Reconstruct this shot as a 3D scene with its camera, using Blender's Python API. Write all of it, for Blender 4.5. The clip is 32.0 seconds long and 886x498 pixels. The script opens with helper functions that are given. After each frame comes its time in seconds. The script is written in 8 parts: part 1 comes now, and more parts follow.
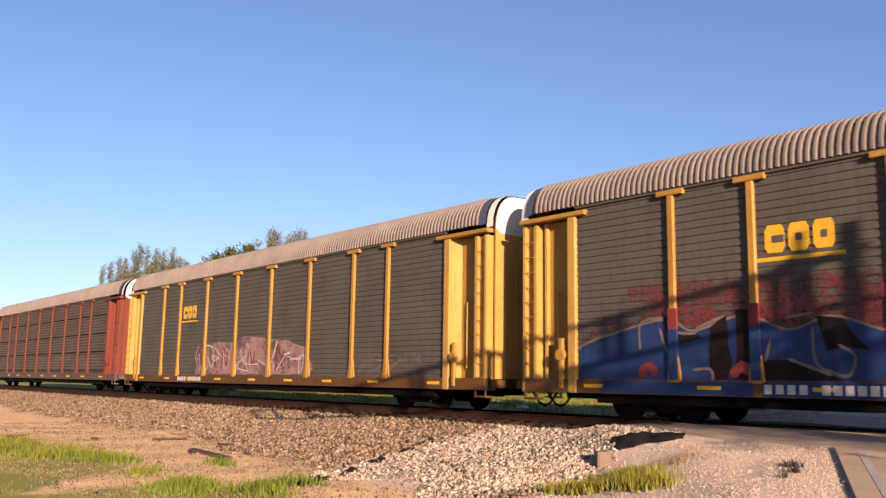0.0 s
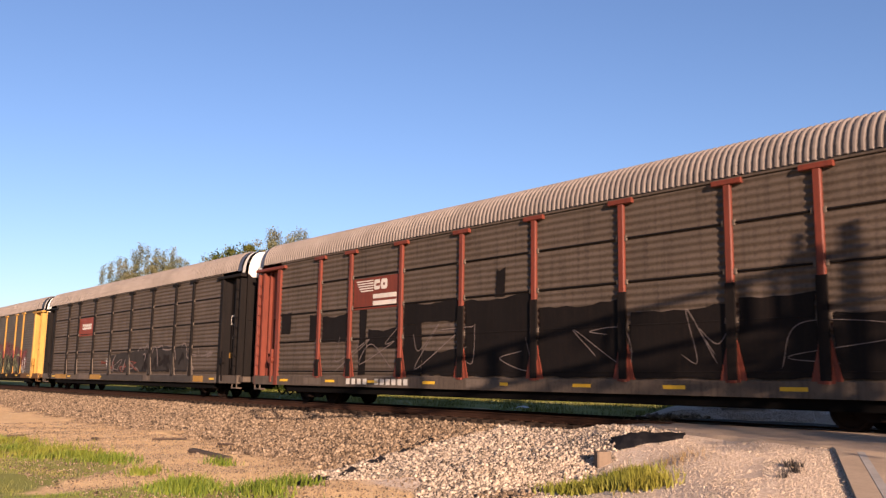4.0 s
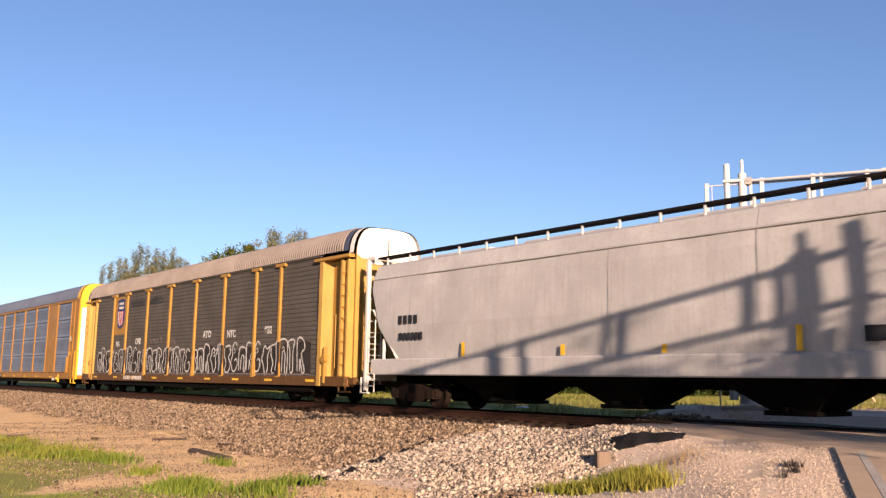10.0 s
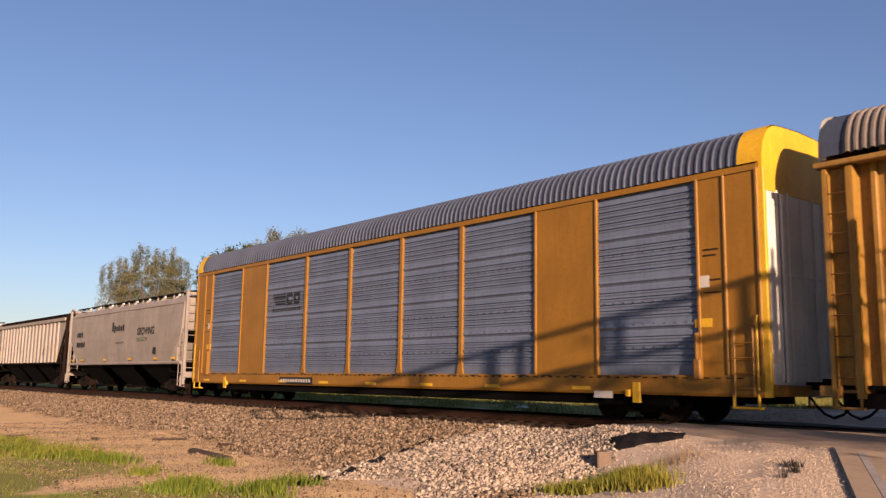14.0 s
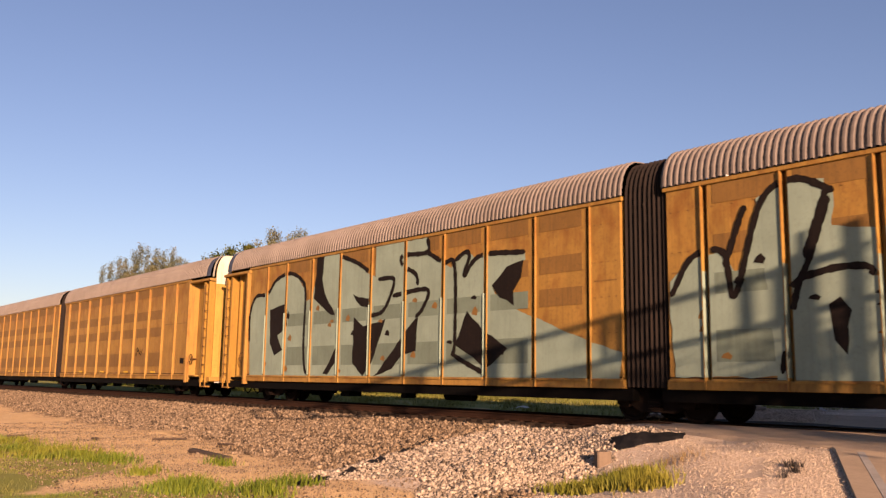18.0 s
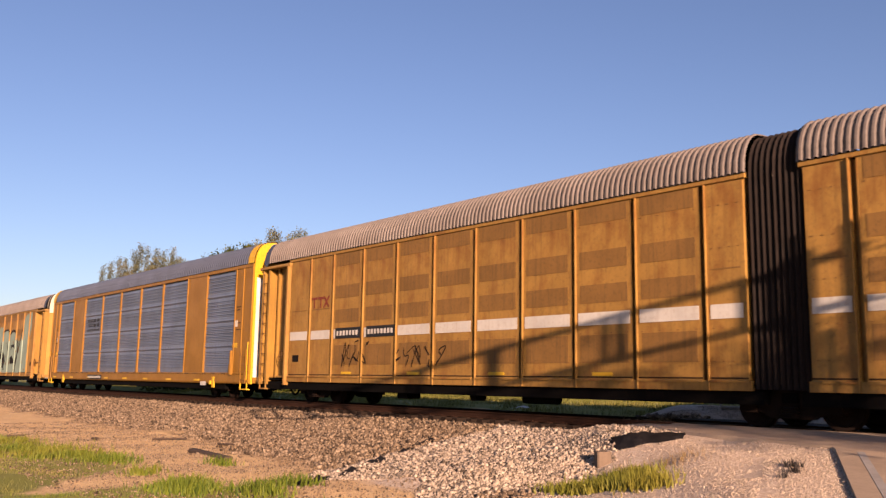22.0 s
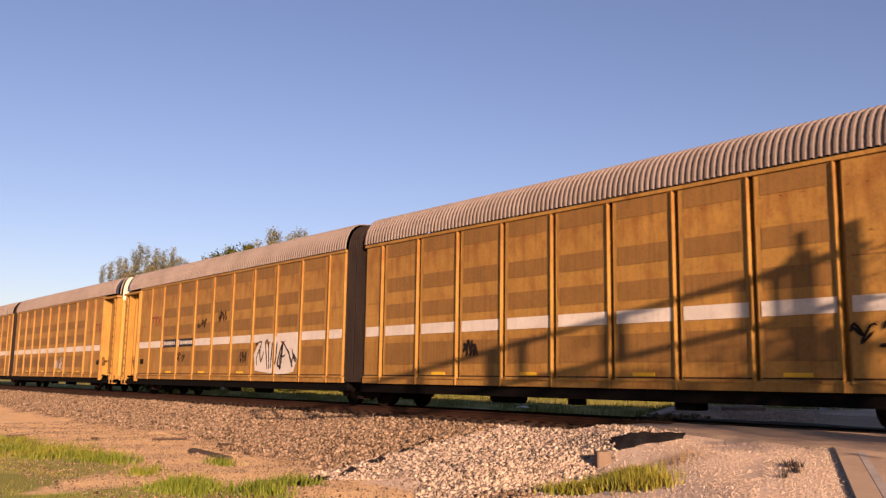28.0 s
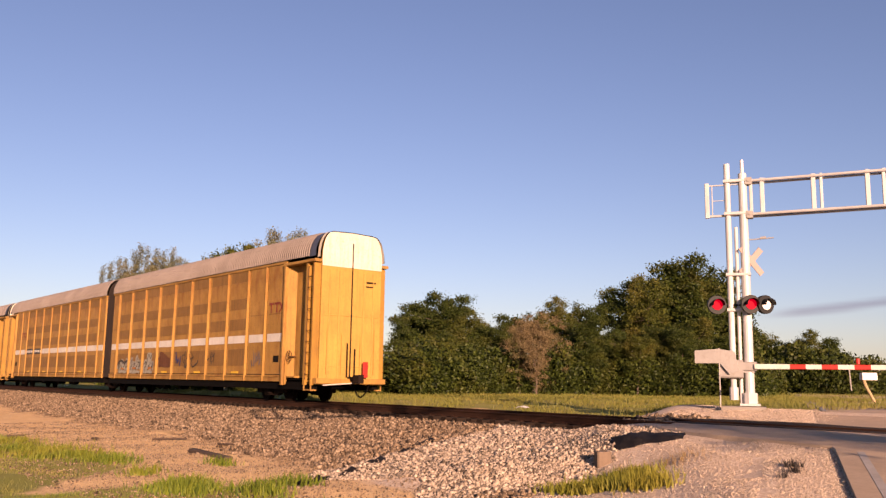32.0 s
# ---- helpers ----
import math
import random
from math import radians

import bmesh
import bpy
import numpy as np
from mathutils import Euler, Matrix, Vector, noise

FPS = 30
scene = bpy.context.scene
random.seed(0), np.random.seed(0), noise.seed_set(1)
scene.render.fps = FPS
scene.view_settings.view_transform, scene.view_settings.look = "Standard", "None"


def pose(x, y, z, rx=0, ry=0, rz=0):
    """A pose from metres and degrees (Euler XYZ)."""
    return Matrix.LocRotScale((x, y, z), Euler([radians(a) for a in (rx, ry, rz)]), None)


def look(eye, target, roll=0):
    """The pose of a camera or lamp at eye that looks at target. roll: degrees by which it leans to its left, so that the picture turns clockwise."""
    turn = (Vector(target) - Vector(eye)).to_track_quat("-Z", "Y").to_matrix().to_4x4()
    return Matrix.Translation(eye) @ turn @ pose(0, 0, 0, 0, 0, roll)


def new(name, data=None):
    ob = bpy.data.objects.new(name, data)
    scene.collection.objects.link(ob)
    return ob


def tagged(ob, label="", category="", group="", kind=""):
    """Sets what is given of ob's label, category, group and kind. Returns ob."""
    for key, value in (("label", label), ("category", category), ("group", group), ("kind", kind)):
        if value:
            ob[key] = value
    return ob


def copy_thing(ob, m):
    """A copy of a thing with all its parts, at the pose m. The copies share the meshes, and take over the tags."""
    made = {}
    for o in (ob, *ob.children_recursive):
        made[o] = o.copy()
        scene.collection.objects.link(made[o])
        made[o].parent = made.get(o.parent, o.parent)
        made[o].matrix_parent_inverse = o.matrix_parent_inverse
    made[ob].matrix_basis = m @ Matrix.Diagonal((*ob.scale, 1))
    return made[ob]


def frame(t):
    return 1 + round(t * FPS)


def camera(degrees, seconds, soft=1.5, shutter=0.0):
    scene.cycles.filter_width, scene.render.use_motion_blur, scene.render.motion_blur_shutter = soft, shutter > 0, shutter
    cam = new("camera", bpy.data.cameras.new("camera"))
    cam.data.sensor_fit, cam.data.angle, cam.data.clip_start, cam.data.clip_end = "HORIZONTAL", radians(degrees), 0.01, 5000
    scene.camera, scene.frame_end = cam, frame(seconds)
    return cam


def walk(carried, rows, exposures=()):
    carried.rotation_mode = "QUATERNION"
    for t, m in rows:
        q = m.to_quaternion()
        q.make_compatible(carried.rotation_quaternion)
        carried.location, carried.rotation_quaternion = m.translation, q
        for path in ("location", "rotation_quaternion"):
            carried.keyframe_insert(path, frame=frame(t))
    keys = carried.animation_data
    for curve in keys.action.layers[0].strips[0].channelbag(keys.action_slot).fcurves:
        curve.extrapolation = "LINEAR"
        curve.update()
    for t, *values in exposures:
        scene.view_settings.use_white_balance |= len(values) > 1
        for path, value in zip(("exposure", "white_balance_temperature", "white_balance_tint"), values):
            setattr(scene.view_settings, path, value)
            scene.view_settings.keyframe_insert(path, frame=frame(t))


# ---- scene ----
EYE = (0.0, -17.21, 0.82)
YAW, PITCH = radians(50.65), radians(8.67)
AIM = (EYE[0] - math.sin(YAW) * math.cos(PITCH), EYE[1] + math.cos(YAW) * math.cos(PITCH), EYE[2] + math.sin(PITCH))
cam = camera(54.14, 32.0, soft=1.35, shutter=0.06)
walk(cam, [(0, look(EYE, AIM, 0.9)), (32, look(EYE, AIM, 0.9))],
     exposures=[(0, 1.69, 6200, 28), (10, 1.69, 6100, 25), (11.2, 1.32, 6400, 32), (12, 1.15, 6300, 35), (14, 1.3, 6500, 30), (17, 1.52, 7500, 37), (20.5, 1.48, 6500, 33), (25, 1.5, 7200, 40), (30, 1.5, 7200, 40), (32, 1.46, 7200, 42)])

# ---- light ----
SUN_AZ, SUN_EL = radians(22), radians(13.5)
SUN_DIR = Vector((math.cos(SUN_EL) * math.cos(SUN_AZ), -math.cos(SUN_EL) * math.sin(SUN_AZ), math.sin(SUN_EL)))
world = bpy.data.worlds.new("sky")
scene.world = world
world.use_nodes = True
wn, wl = world.node_tree.nodes, world.node_tree.links
sky = wn.new("ShaderNodeTexSky")
sky.sky_type, sky.sun_disc = "NISHITA", False
sky.sun_elevation, sky.sun_rotation = SUN_EL, math.atan2(SUN_DIR.x, SUN_DIR.y)
sky.air_density, sky.dust_density, sky.ozone_density = 1.0, 0.5, 3.0
# a thin grey streak of cloud low over the far road
wc = wn.new("ShaderNodeTexCoord")
sep, dot = wn.new("ShaderNodeSeparateXYZ"), wn.new("ShaderNodeVectorMath")
wl.new(wc.outputs["Generated"], sep.inputs[0])
dot.operation = "DOT_PRODUCT"
dot.inputs[1].default_value = (-0.85, -0.53, 0.0)
wl.new(wc.outputs["Generated"], dot.inputs[0])
wisp = wn.new("ShaderNodeTexNoise")
wisp.inputs["Scale"].default_value, wisp.inputs["Detail"].default_value = 9.0, 5.0
squash = wn.new("ShaderNodeMapping")
squash.inputs["Scale"].default_value = (1, 1, 14)
wl.new(wc.outputs["Generated"], squash.inputs[0])
wl.new(squash.outputs[0], wisp.inputs["Vector"])


def world_math(op, a, b, c=None):
    nd = wn.new("ShaderNodeMath")
    nd.operation = op
    for k, v in enumerate((a, b, c)):
        if isinstance(v, (int, float)):
            nd.inputs[k].default_value = v
        elif v is not None:
            wl.new(v, nd.inputs[k])
    return nd.outputs[0]


def world_range(v, lo, hi):
    nd = wn.new("ShaderNodeMapRange")
    nd.interpolation_type = "SMOOTHSTEP"
    nd.inputs[1].default_value, nd.inputs[2].default_value = lo, hi
    wl.new(v, nd.inputs[0])
    return nd.outputs[0]


# height above the streak's sloping middle line
mid_line = world_math("MULTIPLY_ADD", dot.outputs["Value"], -0.1002, 0.0726)
off_line = world_math("ABSOLUTE", world_math("SUBTRACT", sep.outputs[2], mid_line), 0.0)
off_line = world_math("ADD", off_line, world_math("MULTIPLY", wisp.outputs["Fac"], 0.008))
cloud = world_math("MULTIPLY", world_range(off_line, 0.0125, 0.004), world_range(dot.outputs["Value"], -0.0173, -0.0723))
tone = wn.new("ShaderNodeMix")
tone.data_type, tone.blend_type = "RGBA", "MULTIPLY"
wl.new(cloud, tone.inputs[0])
wl.new(sky.outputs[0], tone.inputs[6])
tone.inputs[7].default_value = (0.74, 0.66, 0.70, 1)
wl.new(tone.outputs[2], wn["Background"].inputs[0])
wn["Background"].inputs[1].default_value = 0.05
sun_data = bpy.data.lights.new("sun", "SUN")
sun_data.energy, sun_data.angle, sun_data.color = 5.0, radians(0.5), (1.0, 0.77, 0.50)
sun = new("sun", sun_data)
sun.matrix_world = look(SUN_DIR * 50, (0, 0, 0))


# ---- materials ----
def nodes_of(name):
    m = bpy.data.materials.new(name)
    m.use_nodes = True
    return m, m.node_tree.nodes, m.node_tree.links, m.node_tree.nodes["Principled BSDF"]


def noise_node(n, l, coord, scale, detail=4.0, rough=0.6, stretch=None):
    tex = n.new("ShaderNodeTexNoise")
    tex.inputs["Scale"].default_value, tex.inputs["Detail"].default_value = scale, detail
    tex.inputs["Roughness"].default_value = rough
    if stretch:
        mp = n.new("ShaderNodeMapping")
        mp.inputs["Scale"].default_value = stretch
        l.new(coord, mp.inputs[0])
        coord = mp.outputs[0]
    l.new(coord, tex.inputs["Vector"])
    return tex.outputs["Fac"]


def ramp(n, l, fac, lo, hi):
    r = n.new("ShaderNodeMapRange")
    r.inputs[1].default_value, r.inputs[2].default_value = lo, hi
    r.clamp = True
    l.new(fac, r.inputs[0])
    return r.outputs[0]


def mixed(n, l, fac, a, b):
    m = n.new("ShaderNodeMix")
    m.data_type = "RGBA"
    if isinstance(fac, float):
        m.inputs[0].default_value = fac
    else:
        l.new(fac, m.inputs[0])
    for s, v in ((6, a), (7, b)):
        if isinstance(v, tuple):
            m.inputs[s].default_value = (*v, 1)
        else:
            l.new(v, m.inputs[s])
    return m.outputs[2]


def coords(n, l):
    """Object coordinates, shifted at random from object to object."""
    tc, oi = n.new("ShaderNodeTexCoord"), n.new("ShaderNodeObjectInfo")
    comb, add = n.new("ShaderNodeMath"), n.new("ShaderNodeVectorMath")
    comb.operation = "MULTIPLY"
    l.new(oi.outputs["Random"], comb.inputs[0])
    comb.inputs[1].default_value = 57.0
    l.new(tc.outputs["Object"], add.inputs[0])
    l.new(comb.outputs[0], add.inputs[1])
    return add.outputs[0]


def bumped(n, l, bsdf, fac, strength, distance=0.01):
    b = n.new("ShaderNodeBump")
    b.inputs["Strength"].default_value, b.inputs["Distance"].default_value = strength, distance
    l.new(fac, b.inputs["Height"])
    l.new(b.outputs[0], bsdf.inputs["Normal"])


def paint(name, colour, dirt=(0.10, 0.06, 0.035), amount=0.5, rough=0.5, metal=0.0, streak=True, grain=1.0):
    """Weathered paint: blotches, vertical streaks and fine grain."""
    m, n, l, p = nodes_of(name)
    c = coords(n, l)
    big = noise_node(n, l, c, 0.9, 5)
    fine = noise_node(n, l, c, 14, 3)
    st = noise_node(n, l, c, 3.0, 4, 0.6, (3.5, 3.5, 0.22) if streak else None)
    base = mixed(n, l, ramp(n, l, big, 0.3, 0.75), colour, tuple(x * 0.72 for x in colour))
    f = n.new("ShaderNodeMath")
    f.operation = "MULTIPLY"
    l.new(ramp(n, l, st, 0.48, 0.78), f.inputs[0])
    f.inputs[1].default_value = amount
    base = mixed(n, l, f.outputs[0], base, dirt)
    g = n.new("ShaderNodeMath")
    g.operation = "MULTIPLY"
    l.new(ramp(n, l, fine, 0.52, 0.7), g.inputs[0])
    g.inputs[1].default_value = 0.35 * grain
    base = mixed(n, l, g.outputs[0], base, dirt)
    l.new(base, p.inputs["Base Color"])
    p.inputs["Metallic"].default_value = metal
    p.inputs["Specular IOR Level"].default_value = 0.06 if max(colour) < 0.06 else 0.25
    rr = n.new("ShaderNodeMapRange")
    rr.inputs[3].default_value, rr.inputs[4].default_value = rough - 0.1, min(1.0, rough + 0.2)
    l.new(big, rr.inputs[0])
    l.new(rr.outputs[0], p.inputs["Roughness"])
    bumped(n, l, p, fine, 0.15, 0.004)
    return m


def rust_blotches(m, colour, amount):
    """Uneven rust and grime over a paint, blotched and run downwards."""
    n, l = m.node_tree.nodes, m.node_tree.links
    slot = n["Principled BSDF"].inputs["Base Color"]
    under = slot.links[0].from_socket
    c = n.new("ShaderNodeTexCoord").outputs["Object"]
    blot = noise_node(n, l, c, 1.1, 6, 0.65, (1.6, 1.6, 0.8))
    f = n.new("ShaderNodeMath")
    f.operation = "MULTIPLY"
    l.new(ramp(n, l, blot, 0.5, 0.72), f.inputs[0])
    f.inputs[1].default_value = amount
    l.new(mixed(n, l, f.outputs[0], under, colour), slot)


def plain(name, colour, rough=0.6, metal=0.0, emit=None):
    m, n, l, p = nodes_of(name)
    p.inputs["Base Color"].default_value = (*colour, 1)
    p.inputs["Roughness"].default_value, p.inputs["Metallic"].default_value = rough, metal
    p.inputs["Specular IOR Level"].default_value = 0.2
    if emit:
        p.inputs["Emission Color"].default_value = (*emit[:3], 1)
        p.inputs["Emission Strength"].default_value = emit[3]
    return m


YELLOW = paint("weathered_yellow_paint", (0.267, 0.14, 0.024), (0.08, 0.04, 0.0133), 0.5, 0.5)
YELLOW_MID = paint("weathered_orange_yellow_paint", (0.293, 0.153, 0.0253), (0.113, 0.0533, 0.0147), 0.5, 0.5)
YELLOW_PALE = paint("faded_yellow_paint", (0.347, 0.2, 0.0433), (0.147, 0.08, 0.0233), 0.4, 0.5)
SILL_GRIME = paint("grimy_yellow_brown_sill_paint", (0.0867, 0.0387, 0.0093), (0.0233, 0.0133, 0.0067), 0.7, 0.6)
YELLOW_CLEAN = paint("yellow_paint", (0.23, 0.107, 0.0127), (0.115, 0.0528, 0.0096), 0.35, 0.42)
YELLOW_BRIGHT = paint("bright_yellow_paint", (0.533, 0.307, 0.0133), (0.2, 0.107, 0.02), 0.25, 0.42)
AMBER = paint("dusty_amber_paint", (0.28, 0.15, 0.034), (0.0867, 0.044, 0.0147), 0.5, 0.55)
rust_blotches(AMBER, (0.13, 0.043, 0.009), 0.7)
AMBER_HOLES = paint("perforated_amber_steel", (0.18, 0.092, 0.024), (0.06, 0.0333, 0.0133), 0.6, 0.6)
GREY_SHEET = paint("grey_perforated_steel", (0.0675, 0.059, 0.0505), (0.0267, 0.0213, 0.0173), 0.6, 0.65, 0.0)
BROWN_SHEET = paint("brown_grimy_steel", (0.0853, 0.0633, 0.048), (0.0227, 0.0167, 0.0127), 0.7, 0.6, 0.2)
GALV = paint("galvanised_steel", (0.15, 0.185, 0.262), (0.075, 0.09, 0.125), 0.5, 0.4, 0.3)
GALV_DARK = paint("dull_dark_rivet_steel", (0.07, 0.08, 0.105), (0.04, 0.045, 0.06), 0.4, 0.6, 0.2)
ROOF_GALV = paint("dull_galvanised_roof_steel", (0.153, 0.127, 0.113), (0.0867, 0.0667, 0.0567), 0.4, 0.65, 0.1)
ROOF_NEW = paint("newer_galvanised_roof_steel", (0.048, 0.06, 0.0947), (0.03, 0.036, 0.052), 0.3, 0.6, 0.1)
MAROON = paint("weathered_maroon_paint", (0.12, 0.024, 0.012), (0.0333, 0.012, 0.008), 0.6, 0.55)
BLACKISH = paint("grimy_black_paint", (0.0073, 0.006, 0.0057), (0.0147, 0.01, 0.008), 0.5, 0.6)
# near black: the shade beneath the cars is put into this colour
UNDER = paint("shade_black_underframe_steel", (0.0023, 0.002, 0.0019), (0.0053, 0.0033, 0.0027), 0.5, 0.85)
RUSTY = paint("rusty_cast_steel", (0.0133, 0.008, 0.006), (0.0067, 0.0047, 0.004), 0.6, 0.8)
PEACH = paint("faded_peach_reflective_sheeting", (0.267, 0.2, 0.18), (0.22, 0.167, 0.147), 0.3, 0.6)
WHITE = paint("white_paint", (0.533, 0.513, 0.48), (0.3, 0.267, 0.22), 0.35, 0.45)
PALE_HEAD = paint("faded_cream_door_paint", (0.48, 0.44, 0.36), (0.333, 0.22, 0.08), 0.4, 0.5)
CREAM = paint("faded_white_paint", (0.467, 0.44, 0.4), (0.28, 0.22, 0.167), 0.4, 0.55)
GREY_PAINT = paint("light_grey_hopper_paint", (0.333, 0.319, 0.312), (0.213, 0.193, 0.18), 0.5, 0.5)
TAN_PAINT = paint("dusty_beige_hopper_paint", (0.24, 0.208, 0.183), (0.127, 0.0967, 0.0733), 0.5, 0.55)
BEIGE_RIB = paint("stained_cream_hopper_paint", (0.25, 0.223, 0.197), (0.113, 0.0767, 0.0567), 0.6, 0.6)
BELLOWS = paint("black_rubber_bellows", (0.0144, 0.0111, 0.0101), (0.0336, 0.0216, 0.0168), 0.5, 0.8)
BLACK = plain("black_lettering_paint", (0.0133, 0.0133, 0.0147), 0.6)
RED = paint("red_paint", (0.367, 0.02, 0.0133), (0.2, 0.02, 0.0133), 0.3, 0.45)
NAVY = plain("navy_paint", (0.0133, 0.02, 0.08), 0.55)
RED_LOGO = paint("faded_red_paint", (0.159, 0.0288, 0.0144), (0.096, 0.0288, 0.0144), 0.4, 0.55)
REFLECT = paint("yellow_reflective_tape", (0.567, 0.333, 0.0133), (0.267, 0.167, 0.0333), 0.2, 0.35)
MINT = paint("pale_mint_spray_paint", (0.197, 0.257, 0.21), (0.127, 0.157, 0.127), 0.5, 0.6)
SPRAY_DARK = paint("dark_spray_paint", (0.0107, 0.008, 0.0073), (0.0233, 0.0147, 0.0113), 0.3, 0.6)
SPRAY_BLUE = paint("blue_spray_paint", (0.010, 0.028, 0.095), (0.005, 0.009, 0.03), 0.6, 0.55)
SPRAY_RED = paint("red_spray_paint", (0.144, 0.0216, 0.0192), (0.0673, 0.024, 0.024), 0.5, 0.6)
SPRAY_PINK = paint("faded_pink_spray_paint", (0.201, 0.115, 0.101), (0.125, 0.0624, 0.0576), 0.5, 0.6)
SPRAY_WHITE = paint("white_spray_paint", (0.413, 0.4, 0.38), (0.267, 0.253, 0.24), 0.3, 0.6)
SPRAY_LIME = paint("pale_green_spray_paint", (0.21, 0.22, 0.12), (0.1, 0.11, 0.05), 0.3, 0.6)
GALV_POLE = paint("galvanised_and_white_mast_steel", (0.427, 0.42, 0.413), (0.28, 0.267, 0.247), 0.25, 0.45, 0.1)
DARK_PANEL = paint("dark_crossing_panel", (0.034, 0.024, 0.018), (0.016, 0.011, 0.009), 0.5, 0.85, 0.0, False)
STRAW_POST = paint("bleached_tan_wood", (0.3, 0.22, 0.12), (0.2, 0.14, 0.07), 0.4, 0.8)
CHORD_GREY = paint("weathered_galvanised_pipe", (0.34, 0.335, 0.335), (0.2, 0.185, 0.175), 0.4, 0.5, 0.15)
GATE_GREY = paint("dull_galvanised_gate_steel", (0.26, 0.245, 0.23), (0.15, 0.13, 0.11), 0.4, 0.55, 0.1)
SIGNAL_BLACK = plain("matt_black_signal_paint", (0.01, 0.01, 0.01), 0.6)
LENS_RED = plain("lit_red_lens", (0.107, 0, 0.004), 0.8, 0.0, (1.0, 0.0, 0.02, 0.22))
DARK_LINE = plain("dark_line_brown", (0.02, 0.01, 0.0053), 0.9)
LENS_OFF = plain("clear_grey_lens", (0.5, 0.493, 0.467), 0.35)
RAIL_STEEL = paint("rusty_rail_steel", (0.0367, 0.018, 0.012), (0.0187, 0.01, 0.0073), 0.6, 0.7, 0.2, False)
TIE_WOOD = paint("creosoted_tie_wood", (0.02, 0.0133, 0.01), (0.01, 0.0067, 0.0053), 0.5, 0.85, 0.0, False)
ASPHALT = paint("worn_dusty_asphalt", (0.37, 0.275, 0.19), (0.23, 0.168, 0.118), 0.5, 0.9, 0.0, False, 1.6)
ROAD_WHITE = paint("worn_road_marking_paint", (0.307, 0.28, 0.253), (0.167, 0.147, 0.133), 0.6, 0.8, 0.0, False)
TARP = paint("black_drainage_fabric", (0.0105, 0.0096, 0.0105), (0.024, 0.0216, 0.0216), 0.4, 0.6, 0.0, False)
CONCRETE = paint("grey_concrete", (0.22, 0.193, 0.167), (0.133, 0.113, 0.0933), 0.4, 0.9, 0.0, False)
WOOD_OLD = paint("old_dark_timber", (0.0624, 0.0408, 0.0288), (0.0288, 0.0192, 0.0144), 0.5, 0.9, 0.0, False)


def speckled(name, colour, share):
    """Thin spray paint that lets the surface below show through in specks."""
    m, n, l, p = nodes_of(name)
    c = coords(n, l)
    big, fine = noise_node(n, l, c, 1.1, 4), noise_node(n, l, c, 16, 4)
    add = n.new("ShaderNodeMath")
    add.operation = "ADD"
    l.new(big, add.inputs[0])
    l.new(fine, add.inputs[1])
    l.new(ramp(n, l, add.outputs[0], 1.0 - share - 0.06, 1.0 - share + 0.06), p.inputs["Alpha"])
    l.new(mixed(n, l, ramp(n, l, fine, 0.4, 0.7), colour, tuple(x * 0.6 for x in colour)), p.inputs["Base Color"])
    p.inputs["Roughness"].default_value = 0.65
    return m


MINT_HOLES = paint("mint_painted_perforated_steel", (0.127, 0.167, 0.133), (0.0733, 0.0867, 0.0667), 0.5, 0.65)
GUSSET_TAN = paint("grimy_tan_steel", (0.1, 0.0767, 0.06), (0.0333, 0.0233, 0.0167), 0.6, 0.65)
SPRAY_DULL = paint("dull_pinkish_spray_paint", (0.133, 0.103, 0.0933), (0.0667, 0.05, 0.0467), 0.5, 0.65)
SPRAY_SOOT = paint("sooty_grey_spray_paint", (0.028, 0.024, 0.022), (0.0147, 0.012, 0.012), 0.6, 0.65)
SPRAY_GREY = paint("dull_grey_spray_paint", (0.0467, 0.0413, 0.0387), (0.0233, 0.02, 0.02), 0.6, 0.65)
HAZE_RED = speckled("thin_red_spray_haze", (0.105, 0.017, 0.016), 0.0)
HAZE_PINK = speckled("thin_pink_spray_haze", (0.24, 0.139, 0.125), 0.06)


